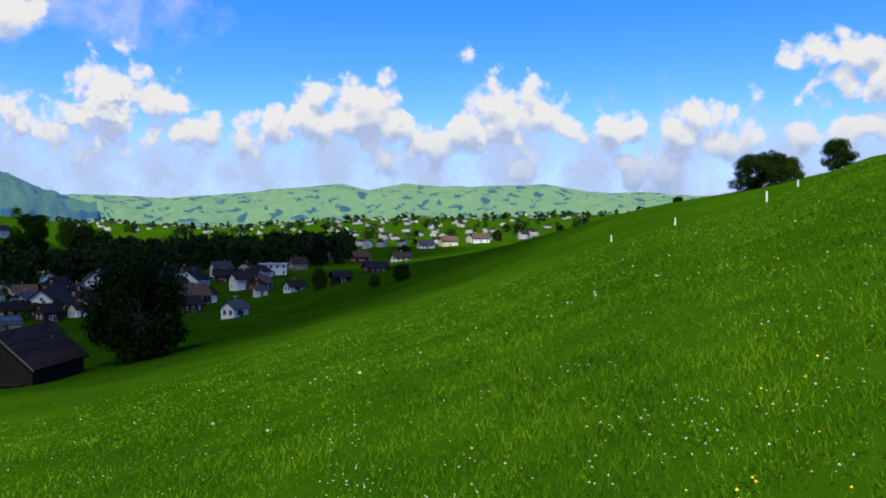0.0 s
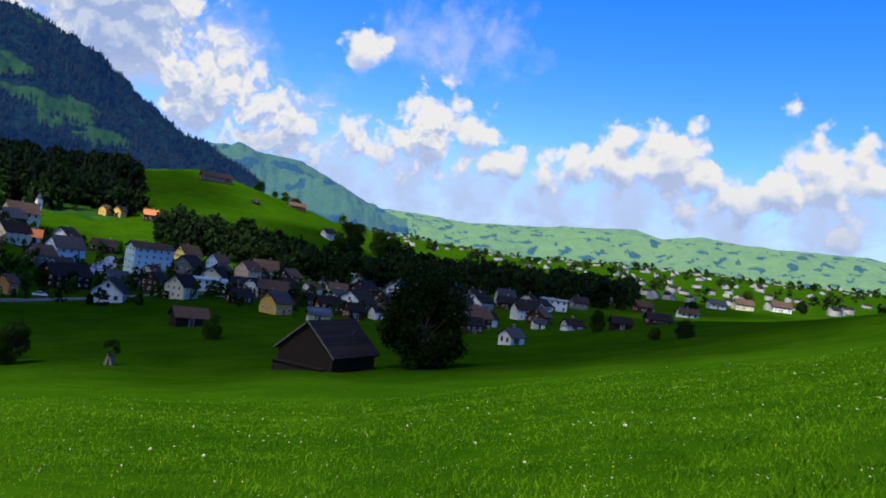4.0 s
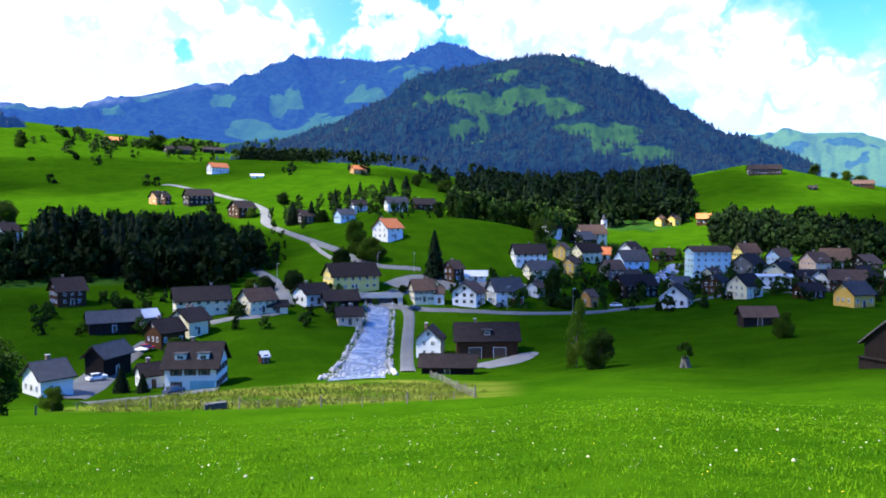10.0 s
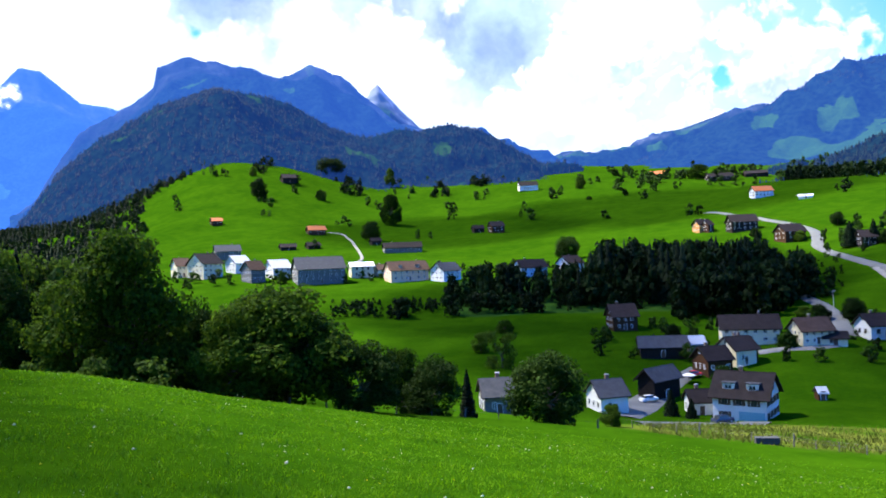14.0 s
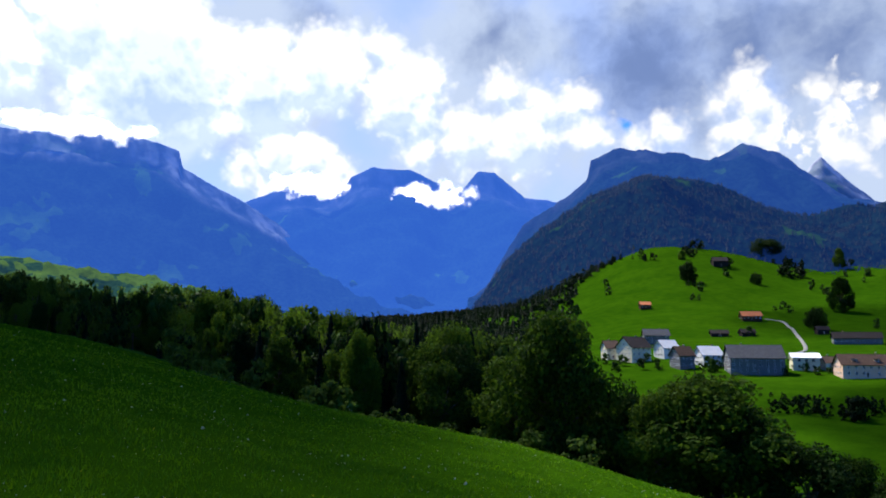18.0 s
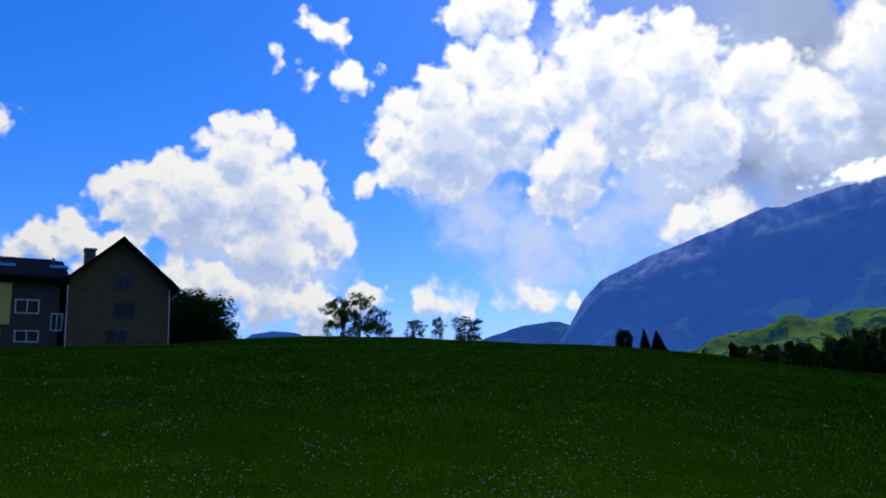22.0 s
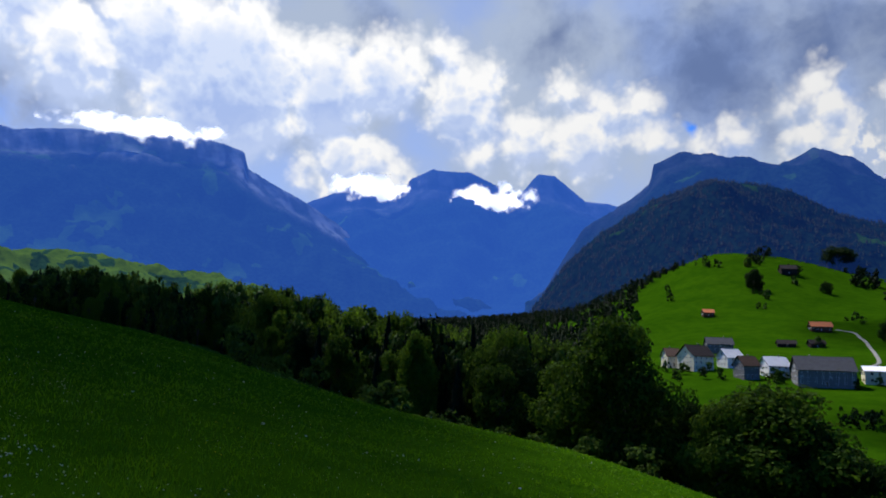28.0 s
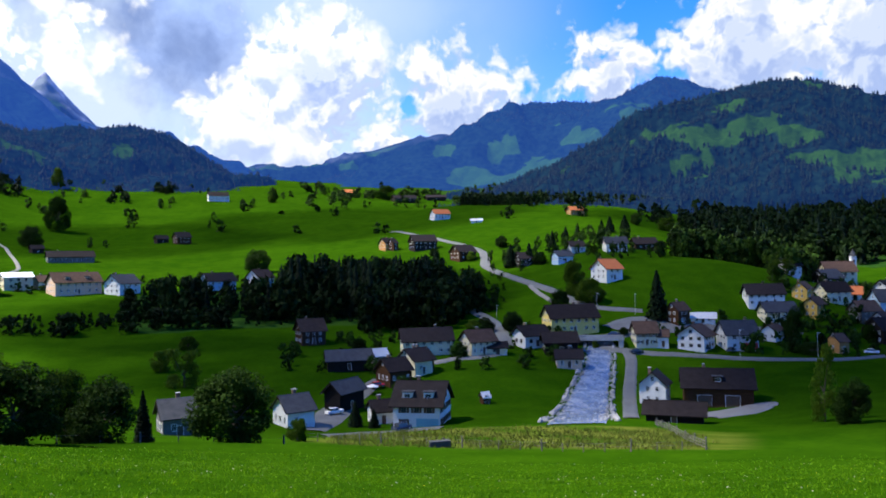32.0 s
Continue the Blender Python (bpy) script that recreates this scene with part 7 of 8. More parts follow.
plant([
    ("oak", 95.7, 80, 8.3, 9.2), ("oak", 91.0, 92, 2.9, 2.8), ("fir", 86.6, 162, 6.2, 4.2), ("fir", 85.2, 160, 4.6, 3.2),
    ("fir", 83.3, 160, 5.5, 3.4), ("oak", 100.6, 226, 6.5, 6.2), ("light", 99.0, 203, 10.3, 9.6), ("oak", 98.7, 263, 5.0, 6.8),
    ("oak", 117.0, 949, 27.0, 24.6), ("oak", 117.4, 1123, 14.3, 13.7), ("oak", 112.4, 1002, 15.2, 15.3), ("oak", 107.1, 831, 35.9, 25.3),
    ("oak", 108.7, 669, 18.9, 19.4), ("oak", 92.5, 1098, 18.9, 16.7), ("oak", 89.9, 1285, 14.3, 15.7), ("oak", 107.1, 1263, 31.8, 19.3),
    ("oak", 93.7, 471, 15.2, 17.2), ("oak", 91.9, 957, 4.9, 8.8), ("oak", 89.2, 965, 9.2, 8.8), ("oak", 84.0, 1079, 20.7, 32.9)])
plant([
    ("oak", 111.7, 1280, 34.4, 58.6), ("thin", 205.0, 92, 5.5, 5.2), ("thin", 203.6, 92, 5.9, 5.4), ("thin", 202.0, 91, 4.6, 3.9),
    ("thin", 199.2, 92, 2.6, 3.5), ("thin", 197.4, 92, 3.2, 2.1), ("light", 195.1, 92, 3.1, 4.4), ("bush", 215.8, 88, 8.3, 8.8),
    ("oak", 183.4, 120, 3.4, 3.1), ("fir", 181.9, 122, 4.1, 2.4), ("fir", 181.0, 122, 3.9, 3.4), ("oak", -28.1, 150, 5.9, 6.4),
    ("bush", -23.2, 130, 6.3, 7.2), ("bush", -25.0, 132, 4.6, 4.2), ("oak", -17.6, 170, 1.8, 2.9), ("oak", -0.7, 654, 12.9, 11.0),
    ("oak", -4.2, 652, 10.9, 10.0), ("oak", 5.3, 165, 3.1, 3.0), ("oak", 3.2, 160, 4.0, 4.6), ("oak", 9.5, 236, 7.4, 5.4)])
plant([
    ("oak", 3.0, 494, 8.7, 10.6), ("oak", 29.1, 568, 26.4, 26.9), ("oak", 26.9, 694, 25.1, 18.0), ("oak", 25.8, 697, 20.3, 24.5),
    ("light", 55.7, 355, 12.8, 9.2), ("light", 54.7, 386, 8.8, 8.8), ("oak", 65.0, 594, 10.0, 9.1), ("fir", 70.2, 484, 8.7, 5.9),
    ("fir", 69.3, 484, 10.4, 5.9), ("fir", 71.2, 457, 11.4, 6.3), ("fir", 73.0, 415, 13.3, 8.9), ("fir", 74.4, 419, 14.2, 11.5),
    ("oak", 75.1, 487, 8.4, 9.7), ("fir", 66.9, 507, 12.2, 9.3), ("fir", 65.8, 544, 12.0, 10.0), ("fir", 67.5, 493, 10.8, 6.8),
    ("oak", 72.2, 409, 7.5, 8.7), ("oak", 68.1, 415, 4.6, 5.7), ("oak", 80.3, 468, 6.9, 7.1), ("oak", 78.5, 462, 6.5, 7.7)])
plant([
    ("fir", 80.2, 455, 9.1, 6.2), ("oak", 77.5, 451, 6.2, 6.9), ("oak", 81.6, 243, 4.9, 6.7), ("oak", 83.0, 196, 5.8, 6.0),
    ("fir", 83.3, 160, 4.6, 3.7), ("oak", 62.7, 599, 11.1, 18.3), ("oak", 76.4, 274, 5.8, 7.5), ("oak", 77.5, 281, 3.9, 6.0),
    ("oak", 58.9, 290, 3.2, 4.0), ("oak", 41.6, 335, 4.5, 5.6), ("oak", 46.7, 259, 4.0, 2.8), ("oak", 34.7, 252, 3.3, 4.6),
    ("oak", 66.1, 268, 3.2, 4.1), ("oak", 68.2, 254, 2.5, 2.7), ("oak", 86.2, 242, 6.3, 5.5), ("oak", 80.2, 290, 8.1, 7.5),
    ("oak", 74.4, 274, 6.7, 8.4), ("oak", 129.5, 84, 12.0, 11.5), ("oak", 123.7, 88, 11.5, 11.4), ("oak", 119.2, 72, 9.3, 8.2)])
plant([
    ("oak", 116.3, 76, 11.6, 12.8), ("oak", 135.4, 92, 10.3, 7.7)])
plant([("oak", 36.4, 850, 13, 12), ("oak", 34.4, 830, 10, 12), ("oak", 33.6, 820, 9, 14), ("oak", 35.2, 840, 6, 8)])

# ---------------------------------------------------------------- woods
def hill_wood(b, d):
    """The uneven outline of the wood on the hillside."""
    x, y = -d * np.sin(np.radians(b)), d * np.cos(np.radians(b))
    edge = 1.4 * wavy(x, y, 70, 41) + 0.8 * wavy(x, y, 25, 43)
    return (b + edge > 44.5 + 0.004 * (d - 500)) & (b + edge < 60.5) & (d + 25 * wavy(x, y, 60, 44) > 510)


def steep_flank(b, d):
    """The wooded side of the pasture hill, up to the foot of the cliff mountain."""
    x, y = -d * np.sin(np.radians(b)), d * np.cos(np.radians(b))
    rise = np.degrees(np.arctan2(ground(x, y) - EYE, d))
    return rise > np.interp(b + 0.5 * wavy(x, y, 60, 47), [114, 116.3, 120.3, 125.3, 126.6], [10.5, 10.2, 8.2, 5.0, -5.0])


wood("forest", "dark broadleaf wood on the steep flank beside the pasture", scatter(31, 4200, (115, 146), (420, 1900), (7, 14), 0.7, steep_flank), low_broadleaf, M_WOOD_SHADED, 31)
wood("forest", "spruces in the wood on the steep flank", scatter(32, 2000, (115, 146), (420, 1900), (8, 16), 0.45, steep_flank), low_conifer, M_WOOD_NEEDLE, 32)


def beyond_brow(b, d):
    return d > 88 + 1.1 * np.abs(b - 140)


wood("forest", "dense mixed wood on the hillside above the village", scatter(1, 2300, (42.5, 63), (490, 920), (6, 20), 0.7, hill_wood), low_broadleaf, M_WOOD_SHADED, 1)
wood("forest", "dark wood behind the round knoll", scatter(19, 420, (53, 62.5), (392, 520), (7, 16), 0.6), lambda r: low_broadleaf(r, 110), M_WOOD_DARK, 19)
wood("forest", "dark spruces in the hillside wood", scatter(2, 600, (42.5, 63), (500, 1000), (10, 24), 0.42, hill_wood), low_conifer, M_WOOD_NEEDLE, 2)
wood("forest", "wooded foot of the mountain above the knoll", scatter(26, 800, (56, 78), (860, 1100), (8, 18), 0.7), low_broadleaf, M_WOOD_SHADED, 26)
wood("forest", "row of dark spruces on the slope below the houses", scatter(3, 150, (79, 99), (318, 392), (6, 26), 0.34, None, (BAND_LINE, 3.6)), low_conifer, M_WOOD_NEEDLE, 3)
wood("forest", "broadleaf trees at the foot of the spruces", scatter(4, 260, (82, 112), (306, 345), (3, 14), 0.8, None, ([(82, -1.6), (98, -2.2), (112, -2.4)], 2.4)), lambda r: low_broadleaf(r, 190), M_WOOD_SHADED, 4)
wood("forest", "dark broadleaf trees among the spruces", scatter(20, 210, (79, 103), (318, 395), (6, 22), 0.62, None, (BAND_LINE, 3.0)), lambda r: low_broadleaf(r, 190), M_WOOD_SHADED, 20)
wood("forest", "trees on the steep bank by the curving road", scatter(5, 240, (75, 86), (285, 400), (5, 16), 0.65, lambda b, d: d > 300 + (78 - b) * 8, (BAND_LINE, 3.4)), lambda r: low_broadleaf(r, 160), M_WOOD_SHADED, 5)
wood("forest", "riverside trees behind the village", scatter(6, 420, (25, 43), (430, 505), (7, 17), 0.65), lambda r: low_broadleaf(r, 110), M_WOOD_SHADED, 6)
wood("forest", "dark wood across the valley floor", scatter(7, 620, (7, 26), (450, 640), (8, 19), 0.6), lambda r: low_broadleaf(r, 110), M_WOOD_SHADED, 7)
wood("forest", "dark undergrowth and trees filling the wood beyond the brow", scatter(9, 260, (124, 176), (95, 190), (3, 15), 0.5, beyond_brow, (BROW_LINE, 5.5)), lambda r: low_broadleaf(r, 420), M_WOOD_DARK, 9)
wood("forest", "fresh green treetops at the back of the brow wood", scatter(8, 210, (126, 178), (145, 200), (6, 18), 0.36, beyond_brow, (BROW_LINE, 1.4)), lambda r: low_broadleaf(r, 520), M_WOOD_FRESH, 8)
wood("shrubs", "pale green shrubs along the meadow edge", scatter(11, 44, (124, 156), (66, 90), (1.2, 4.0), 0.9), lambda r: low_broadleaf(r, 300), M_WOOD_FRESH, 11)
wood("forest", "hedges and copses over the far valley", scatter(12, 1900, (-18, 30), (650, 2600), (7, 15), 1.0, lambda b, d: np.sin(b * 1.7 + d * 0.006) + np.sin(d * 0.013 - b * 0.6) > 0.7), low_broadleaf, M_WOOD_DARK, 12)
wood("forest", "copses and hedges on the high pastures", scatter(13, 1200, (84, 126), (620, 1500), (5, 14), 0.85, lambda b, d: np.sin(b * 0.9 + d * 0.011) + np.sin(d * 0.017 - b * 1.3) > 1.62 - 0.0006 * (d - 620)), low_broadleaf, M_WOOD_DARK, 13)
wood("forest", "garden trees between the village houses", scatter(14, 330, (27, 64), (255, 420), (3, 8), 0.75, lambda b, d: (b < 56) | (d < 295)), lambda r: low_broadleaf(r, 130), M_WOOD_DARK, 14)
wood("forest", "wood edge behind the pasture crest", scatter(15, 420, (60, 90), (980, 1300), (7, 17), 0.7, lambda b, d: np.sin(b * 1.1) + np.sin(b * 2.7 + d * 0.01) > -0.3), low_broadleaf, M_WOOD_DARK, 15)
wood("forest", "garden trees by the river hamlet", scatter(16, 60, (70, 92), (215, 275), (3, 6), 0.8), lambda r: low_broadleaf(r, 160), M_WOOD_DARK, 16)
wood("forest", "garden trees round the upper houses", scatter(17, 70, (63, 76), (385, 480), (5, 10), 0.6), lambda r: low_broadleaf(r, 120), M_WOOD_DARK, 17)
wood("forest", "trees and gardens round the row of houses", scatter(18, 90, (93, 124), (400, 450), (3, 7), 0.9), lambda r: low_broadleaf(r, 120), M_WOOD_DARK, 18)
wood("forest", "trees behind the knoll up to the mountain foot", scatter(24, 420, (59, 76), (640, 1050), (6, 16), 0.75, lambda b, d: np.sin(b * 1.3 + d * 0.009) + np.sin(d * 0.021 - b) > 0.35 + 0.05 * (b - 62)), low_broadleaf, M_WOOD_SHADED, 24)
wood("forest", "dark woods along the upper pasture edge", scatter(23, 1100, (98, 121), (1120, 1560), (8, 16), 0.7, lambda b, d: np.sin(b * 1.9) + np.sin(b * 0.8 + d * 0.012) > 1.0), low_broadleaf, M_WOOD_SHADED, 23)


def brow_trees():
    """The single trees that make up the wood beyond the meadow brow, front row to back row."""
    rng = np.random.default_rng(27)
    for count, near, far, under in ((60, 2, 14, (1.6, 4.2)), (72, 14, 45, (0.4, 2.6)), (60, 45, 90, (0.0, 1.0))):
        for k in range(count):
            b = 125 + (k + rng.uniform(0.1, 0.9)) * 51 / count
            d = 88 + 1.1 * abs(b - 140) + rng.uniform(near, far)
            x, y = spot(b, d)
            high = EYE + d * math.tan(radians(float(skyline(b, BROW_LINE)) - rng.uniform(*under))) - gz(x, y)
            dark = rng.random() < (0.45 if b < 147 else 0.16)
            kind = "fir" if dark else ("oak", "birch", "oak", "birch", "light")[rng.integers(0, 5)]
            high = min(max(high, 3.5), 19.0)
            tree(kind, b, d, high, high * (rng.uniform(0.26, 0.36) if dark else rng.uniform(0.46, 0.66)), int(rng.integers(0, 400)))


brow_trees()


def mountain_wood(label, key, count, heights, seed, haze_glow, rows=(62, 70)):
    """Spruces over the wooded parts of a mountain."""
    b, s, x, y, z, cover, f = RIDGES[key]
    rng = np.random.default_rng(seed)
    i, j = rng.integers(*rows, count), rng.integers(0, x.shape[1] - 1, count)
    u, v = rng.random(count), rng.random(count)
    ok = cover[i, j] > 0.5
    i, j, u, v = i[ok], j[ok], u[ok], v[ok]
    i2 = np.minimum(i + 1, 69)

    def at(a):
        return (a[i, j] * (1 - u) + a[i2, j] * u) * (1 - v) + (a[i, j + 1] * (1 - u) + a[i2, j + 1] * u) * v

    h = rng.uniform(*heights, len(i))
    wood("forest", label, np.stack([at(x), at(y), at(z) - 1, h, h * rng.uniform(0.55, 0.85, len(i))], -1), low_conifer, haze_glow_needles("haze_glow_spruces", haze_glow), seed)


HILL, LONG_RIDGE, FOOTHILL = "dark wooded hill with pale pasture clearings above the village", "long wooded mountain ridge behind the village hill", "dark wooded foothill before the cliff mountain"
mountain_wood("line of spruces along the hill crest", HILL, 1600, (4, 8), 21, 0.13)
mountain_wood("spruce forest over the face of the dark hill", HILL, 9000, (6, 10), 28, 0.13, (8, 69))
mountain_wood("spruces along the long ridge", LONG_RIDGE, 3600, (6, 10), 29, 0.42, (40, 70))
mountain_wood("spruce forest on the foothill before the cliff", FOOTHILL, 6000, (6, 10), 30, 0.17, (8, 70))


def far_town():
    """Hundreds of small far houses in the valley."""
    rng = np.random.default_rng(40)
    n = 350
    b = np.concatenate([rng.uniform(-12, 27, 160), rng.normal(17, 4.5, 160), rng.normal(1, 5, 30)])
    d = np.concatenate([rng.uniform(750, 2400, 160), rng.uniform(1900, 2700, 160), rng.uniform(620, 900, 30)])
    x, y = -d * np.sin(np.radians(b)), d * np.cos(np.radians(b))
    z = ground(x, y) - 0.5
    shape = np.array([(-1, -1, 0), (1, -1, 0), (1, 1, 0), (-1, 1, 0), (-1, -1, 1), (1, -1, 1), (1, 1, 1), (-1, 1, 1), (-1, 0, 1.6), (1, 0, 1.6)], float)
    walls = [(0, 1, 5), (0, 5, 4), (1, 2, 6), (1, 6, 5), (2, 3, 7), (2, 7, 6), (3, 0, 4), (3, 4, 7), (4, 8, 7), (5, 6, 9)]
    roofs = [(4, 5, 9), (4, 9, 8), (6, 7, 8), (6, 8, 9)]
    vs, wf, rf = [], [], []
    for i in range(n):
        a = rng.uniform(0, 3.14)
        k = shape * (rng.uniform(2.8, 5.2), rng.uniform(2.4, 3.8), rng.uniform(3.0, 4.6))
        c, s = math.cos(a), math.sin(a)
        vs.append(np.stack([k[:, 0] * c - k[:, 1] * s + x[i], k[:, 0] * s + k[:, 1] * c + y[i], k[:, 2] + z[i]], -1))
        wf += [[q + i * 10 for q in f] for f in walls]
        rf += [[q + i * 10 for q in f] for f in roofs]
    vs = np.concatenate(vs)
    o = tagged(new("far_town", raw_mesh("far_town", vs, np.array(wf), M_DULL)), "scattered pale houses of the distant valley town", "town", kind="stuff")
    part("roofs", raw_mesh("roofs", vs, np.array(rf), M_ROOF_DARK), None, o)["kind"] = "stuff"


far_town()


# ---------------------------------------------------------------- grass and flowers on the near meadow
def meadow_grass():
    rng = np.random.default_rng(50)
    n = 640000
    r = np.exp(rng.uniform(math.log(0.3), math.log(90), n))
    b = np.where(rng.random(n) < 0.08, rng.uniform(252, 326, n), rng.uniform(-34, 252, n))
    ok = rng.random(n) > smooth(r, 22, 80)
    r, b, n = r[ok], b[ok], int(ok.sum())
    x, y = -r * np.sin(np.radians(b)), r * np.cos(np.radians(b))
    tuft = np.clip(0.75 + 0.35 * wavy(x, y, 1.3, 60) + 0.25 * wavy(x, y, 4.5, 61), 0.25, 1.6)
    h = rng.uniform(0.05, 0.14, n) * tuft
    w = np.maximum(0.004, r * 0.0009) * rng.uniform(0.7, 1.3, n)
    a, lean = rng.uniform(0, 2 * math.pi, n), rng.uniform(0.2, 1.15, n)
    z = ground(x, y) - 0.015
    ux, uy = np.cos(a), np.sin(a)
    la = a + rng.uniform(0.6, 2.4, n)
    p = np.stack([np.stack([x - ux * w, y - uy * w, z], -1), np.stack([x + ux * w, y + uy * w, z], -1),
                  np.stack([x + np.cos(la) * h * lean, y + np.sin(la) * h * lean, z + h], -1)], 1).reshape(-1, 3)
    tagged(new("meadow_grass", raw_mesh("meadow_grass", p, np.arange(n * 3).reshape(-1, 3), M_BLADE)), "fresh green meadow grass blades", "grass", kind="stuff")


def meadow_leaves():
    """Broad herb leaves among the blades: dock, clover and dandelion."""
    rng = np.random.default_rng(54)
    n = 150000
    r = np.exp(rng.uniform(math.log(1.8), math.log(45), n))
    b = rng.uniform(-34, 252, n)
    x, y = -r * np.sin(np.radians(b)), r * np.cos(np.radians(b))
    ok = wavy(x, y, 1.1, 55) + 0.7 * wavy(x, y, 3.7, 56) > rng.uniform(-0.6, 1.5, n)
    r, x, y = r[ok], x[ok], y[ok]
    n = len(r)
    a, tilt = rng.uniform(0, 2 * math.pi, n), rng.uniform(0.15, 0.9, n)
    size = np.maximum(0.012, r * 0.0016) * rng.uniform(0.7, 1.5, n)
    d = np.stack([np.cos(a) * np.cos(tilt), np.sin(a) * np.cos(tilt), np.sin(tilt)], -1) * size[:, None]
    side = np.stack([-np.sin(a), np.cos(a), rng.uniform(-0.3, 0.3, n)], -1) * (size * 0.45)[:, None]
    c = np.stack([x, y, ground(x, y) + rng.uniform(0.04, 0.13, n)], -1)
    p = np.stack([c - d, c - side, c + d, c + side], 1).reshape(-1, 3)
    tagged(new("meadow_herbs", raw_mesh("meadow_herbs", p, np.arange(n * 4).reshape(-1, 4), M_HERB)), "broad herb leaves between the grass blades", "herbs", kind="stuff")


def bank_grass():
    """Tall rough grass and herbs on the bank below the fence."""
    rng = np.random.default_rng(58)
    n = 26000
    b, r = rng.uniform(57, 92, n), rng.uniform(85, 128, n)
    x, y = -r * np.sin(np.radians(b)), r * np.cos(np.radians(b))
    ok = wavy(x, y, 5, 59) + 0.6 * wavy(x, y, 14, 60) > rng.uniform(-0.8, 1.0, n) + 3 * (1 - smooth(b, 57, 63)) + 3 * smooth(b, 87, 92) + 3 * smooth(r, 112, 128)
    x, y = x[ok], y[ok]
    n = len(x)
    h, w, a = rng.uniform(0.25, 0.75, n), rng.uniform(0.04, 0.10, n), rng.uniform(0, 2 * math.pi, n)
    z = ground(x, y) - 0.03
    lx, ly = rng.normal(0, 0.22, n), rng.normal(0, 0.22, n)
    p = np.stack([np.stack([x - np.cos(a) * w, y - np.sin(a) * w, z], -1), np.stack([x + np.cos(a) * w, y + np.sin(a) * w, z], -1), np.stack([x + lx, y + ly, z + h], -1)], 1).reshape(-1, 3)
    tagged(new("bank_grass", raw_mesh("bank_grass", p, np.arange(n * 3).reshape(-1, 3), M_STRAW)), "tall rough half-dry grass on the bank", "grass", kind="stuff")


def blossoms(name, label, material, seed, count, reach, size, high, patch, bearings=(-34, 252)):
    """Small flower heads on the meadow, thicker in patches."""
    rng = np.random.default_rng(seed)
    r = np.exp(rng.uniform(math.log(reach[0]), math.log(reach[1]), count))
    b = rng.uniform(*bearings, count)
    x, y = -r * np.sin(np.radians(b)), r * np.cos(np.radians(b))
    ok = wavy(x, y, patch, seed + 1) + 0.5 * wavy(x, y, patch * 0.3, seed + 2) > rng.uniform(-0.3, 1.3, count)
    x, y, r = x[ok], y[ok], r[ok]
    n = len(x)
    z = ground(x, y) + rng.uniform(*high, n)
    s = size * rng.uniform(0.6, 1.4, n)
    k = 7
    ring = np.array([(math.cos(i * 2 * math.pi / k), math.sin(i * 2 * math.pi / k), -0.35) for i in range(k)] + [(0, 0, 0.55), (0, 0, -0.8)])
    v = ring[None] * s[:, None, None] * rng.uniform(0.8, 1.2, (n, k + 2, 1)) + np.stack([x, y, z], -1)[:, None]
    f = np.array([(i, (i + 1) % k, k) for i in range(k)] + [((i + 1) % k, i, k + 1) for i in range(k)])
    faces = (f[None] + (np.arange(n) * (k + 2))[:, None, None]).reshape(-1, 3)
    tagged(new(name, raw_mesh(name, v.reshape(-1, 3), faces, material)), label, "flowers", kind="stuff")


meadow_grass()
meadow_leaves()
bank_grass()
blossoms("clover_flowers", "white clover heads scattered through the grass", M_PETAL, 70, 20000, (2.8, 45), 0.0085, (0.08, 0.16), 2.2)
blossoms("clover_flowers", "thick patch of white clover on the upper slope", M_PETAL, 73, 14000, (2.8, 22), 0.010, (0.08, 0.15), 1.8, (165, 235))
blossoms("hogweed_flowers", "flat white flower umbels standing in the meadow", M_PETAL, 76, 420, (9, 70), 0.032, (0.2, 0.34), 1.5)
blossoms("yarrow_flowers", "small white flower clusters on the lower meadow", M_PETAL, 77, 4200, (14, 75), 0.022, (0.12, 0.26), 4)
blossoms("buttercups", "small yellow buttercups in the meadow", M_PETAL_YELLOW, 79, 3200, (2.5, 40), 0.009, (0.1, 0.2), 3)


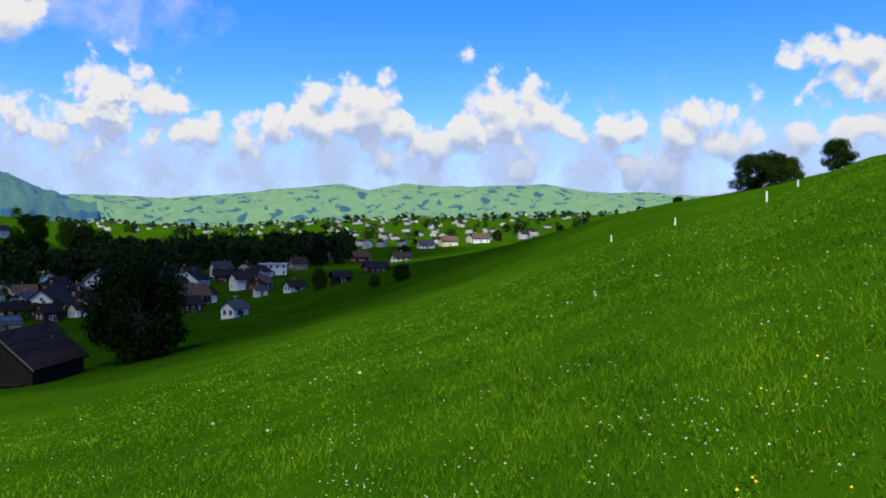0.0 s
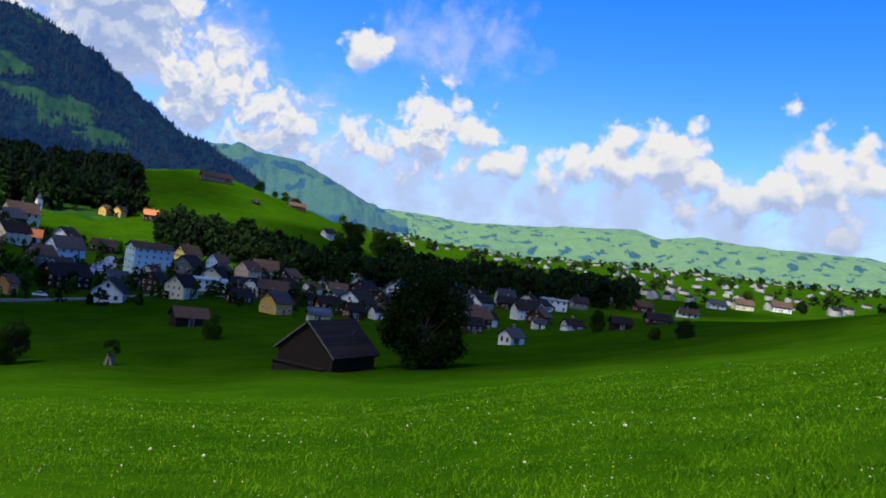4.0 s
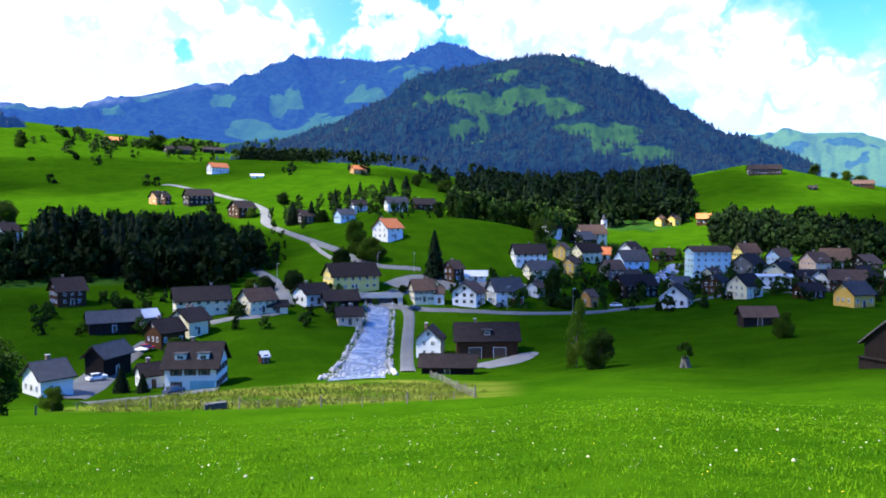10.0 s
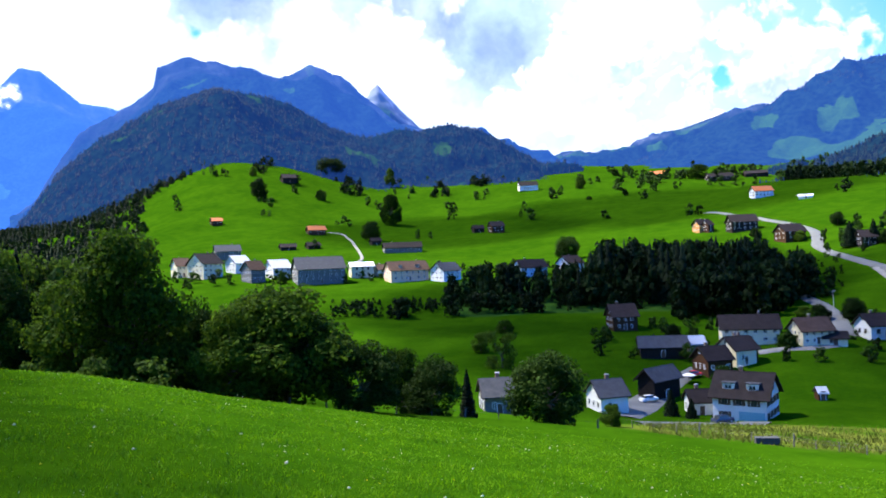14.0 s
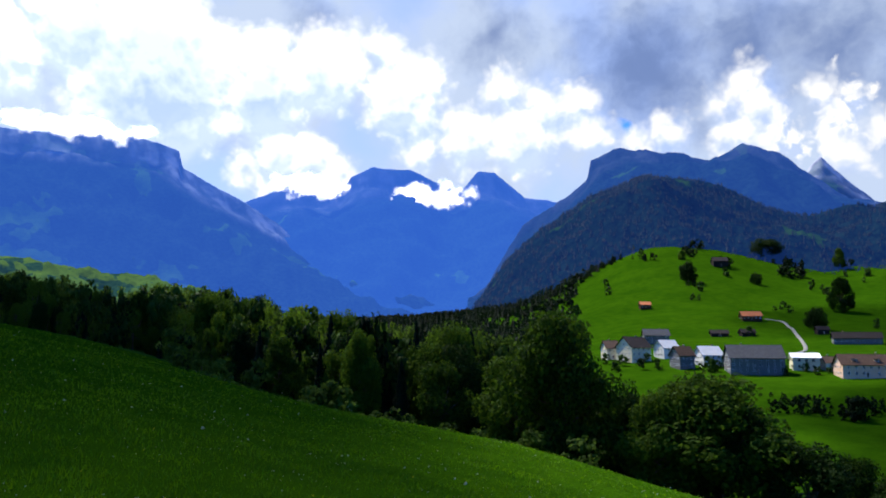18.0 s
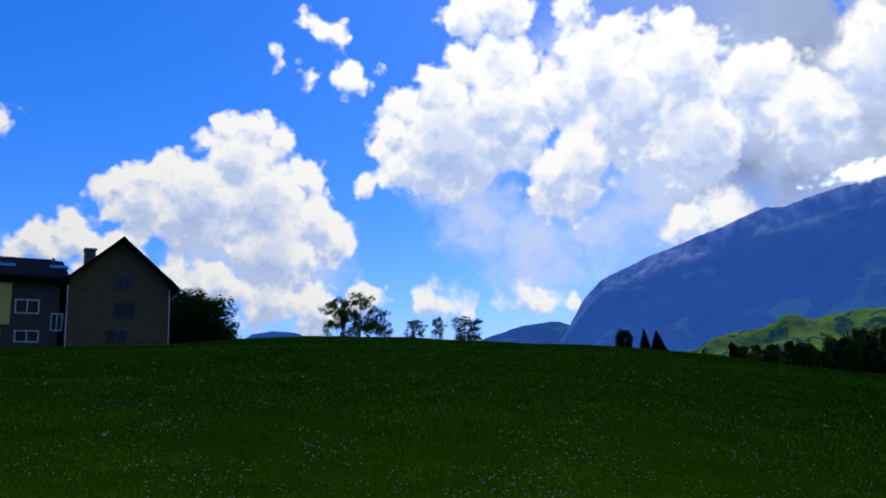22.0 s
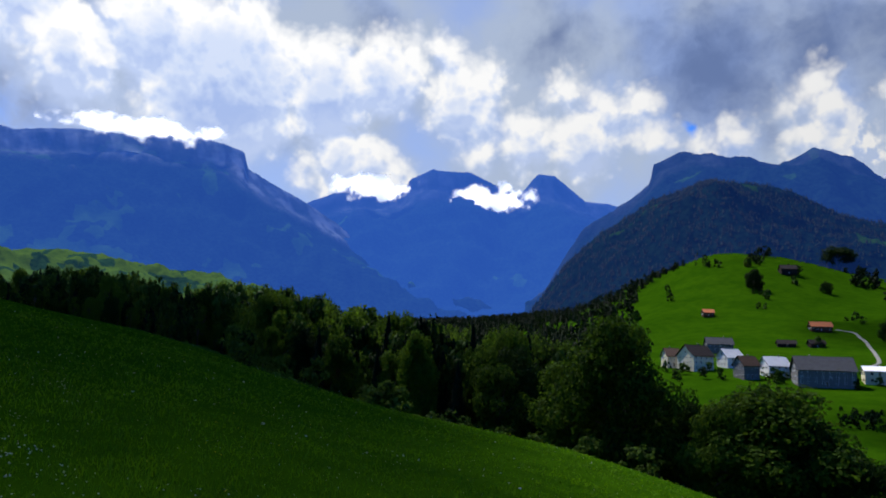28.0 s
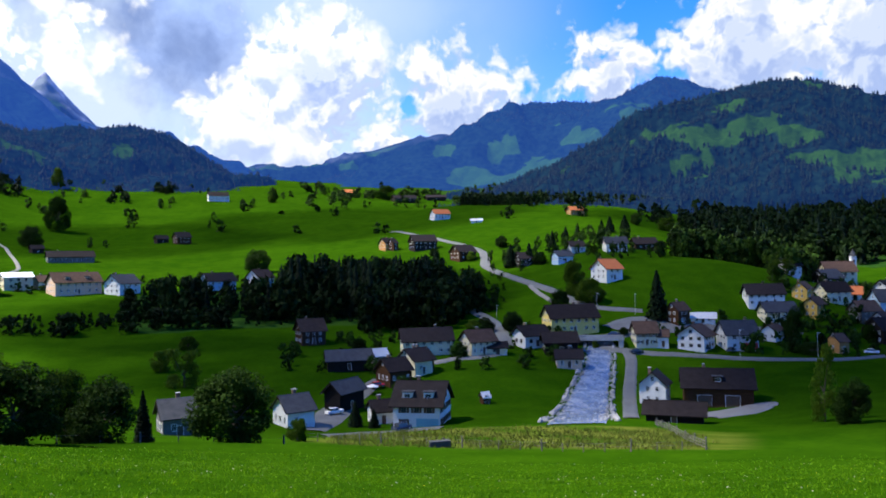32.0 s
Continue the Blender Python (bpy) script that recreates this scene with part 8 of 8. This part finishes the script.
def shade_cloud_material(clear, rim):
    """Added shade cloud, white and thin at its ragged rim; the share of sunlight that passes through its middle."""
    m = bpy.data.materials.new("cumulus")
    m.use_nodes = True
    n, l = m.node_tree.nodes, m.node_tree.links
    b = n["Principled BSDF"]
    b.inputs["Base Color"].default_value, b.inputs["Roughness"].default_value = (0.8, 0.8, 0.8, 1), 1.0
    t, flat, far, no = n.new("ShaderNodeTexCoord"), n.new("ShaderNodeVectorMath"), n.new("ShaderNodeVectorMath"), n.new("ShaderNodeTexNoise")
    flat.operation, far.operation = "MULTIPLY", "LENGTH"
    flat.inputs[1].default_value = (1, 1, 0)
    l.new(t.outputs["Object"], flat.inputs[0]), l.new(flat.outputs[0], far.inputs[0]), l.new(t.outputs["Object"], no.inputs["Vector"])
    no.inputs["Scale"].default_value, no.inputs["Detail"].default_value = 2.6, 5
    rag, mr = n.new("ShaderNodeMath"), n.new("ShaderNodeMapRange")
    rag.operation = "MULTIPLY_ADD"
    rag.inputs[1].default_value = 0.35
    l.new(no.outputs["Fac"], rag.inputs[0]), l.new(far.outputs["Value"], rag.inputs[2])
    mr.interpolation_type = "SMOOTHSTEP"
    for key, value in (("From Min", rim[0]), ("From Max", rim[1]), ("To Min", math.sqrt(clear)), ("To Max", 1.0)):
        mr.inputs[key].default_value = value
    l.new(rag.outputs[0], mr.inputs["Value"])
    tr, mx = n.new("ShaderNodeBsdfTransparent"), n.new("ShaderNodeMixShader")
    l.new(mr.outputs[0], mx.inputs[0]), l.new(b.outputs[0], mx.inputs[1]), l.new(tr.outputs[0], mx.inputs[2])
    l.new(mx.outputs[0], n["Material Output"].inputs["Surface"])
    return m


def unseen_shade_cloud(bearing, distance, reach, height, clear, seed, long=1.0, turn=0.0, rim=(0.84, 1.12)):
    """A cloud added high above, out of view, to cast shade round that spot of the land."""
    s = way(SUN_BEARING, SUN_HEIGHT)
    rng = np.random.default_rng(seed)
    bm = bmesh.new()
    bmesh.ops.create_icosphere(bm, subdivisions=4, radius=1)
    bumps = rng.normal(size=(40, 3))
    bumps /= np.linalg.norm(bumps, axis=1)[:, None]
    for v in bm.verts:
        n = np.array(v.co)
        swell = 0.9 + 0.2 * np.max(np.maximum(0, bumps @ n - 0.86) / 0.14)
        v.co = Vector((n[0] * swell, n[1] * swell, max(n[2], -0.25) * swell * 0.12))
    me = bpy.data.meshes.new("shade_cloud")
    bm.to_mesh(me), bm.free()
    me.materials.append(shade_cloud_material(clear, rim))
    x, y = spot(bearing, distance)
    k = height / s.z
    o = tagged(new("backdrop_or_shade_cloud", me), "unseen white cloud added to shade the land below", "cloud", kind="structure")
    o.matrix_basis = Matrix.LocRotScale((x + s.x * k, y + s.y * k, gz(x, y) + height), Euler((0, 0, radians(turn))), (reach * long, reach, reach))


# Unseen clouds, each placed where the land is to be darker.
unseen_shade_cloud(207, 140, 152, 400, 0.02, 5, rim=(0.93, 1.01))
unseen_shade_cloud(24, 262, 200, 900, 0.14, 9)
unseen_shade_cloud(17, 560, 220, 1200, 0.20, 18)
unseen_shade_cloud(58, 320, 160, 900, 0.36, 13)
unseen_shade_cloud(91, 345, 95, 900, 0.25, 14, 1.6, -60)
unseen_shade_cloud(84, 205, 80, 800, 0.40, 17)
unseen_shade_cloud(97, 240, 62, 800, 0.45, 19)
unseen_shade_cloud(86, 800, 230, 1300, 0.42, 15)
unseen_shade_cloud(103, 730, 170, 1300, 0.42, 20)
unseen_shade_cloud(119, 98, 44, 600, 0.50, 16)
unseen_shade_cloud(53, 700, 220, 1300, 0.35, 21)
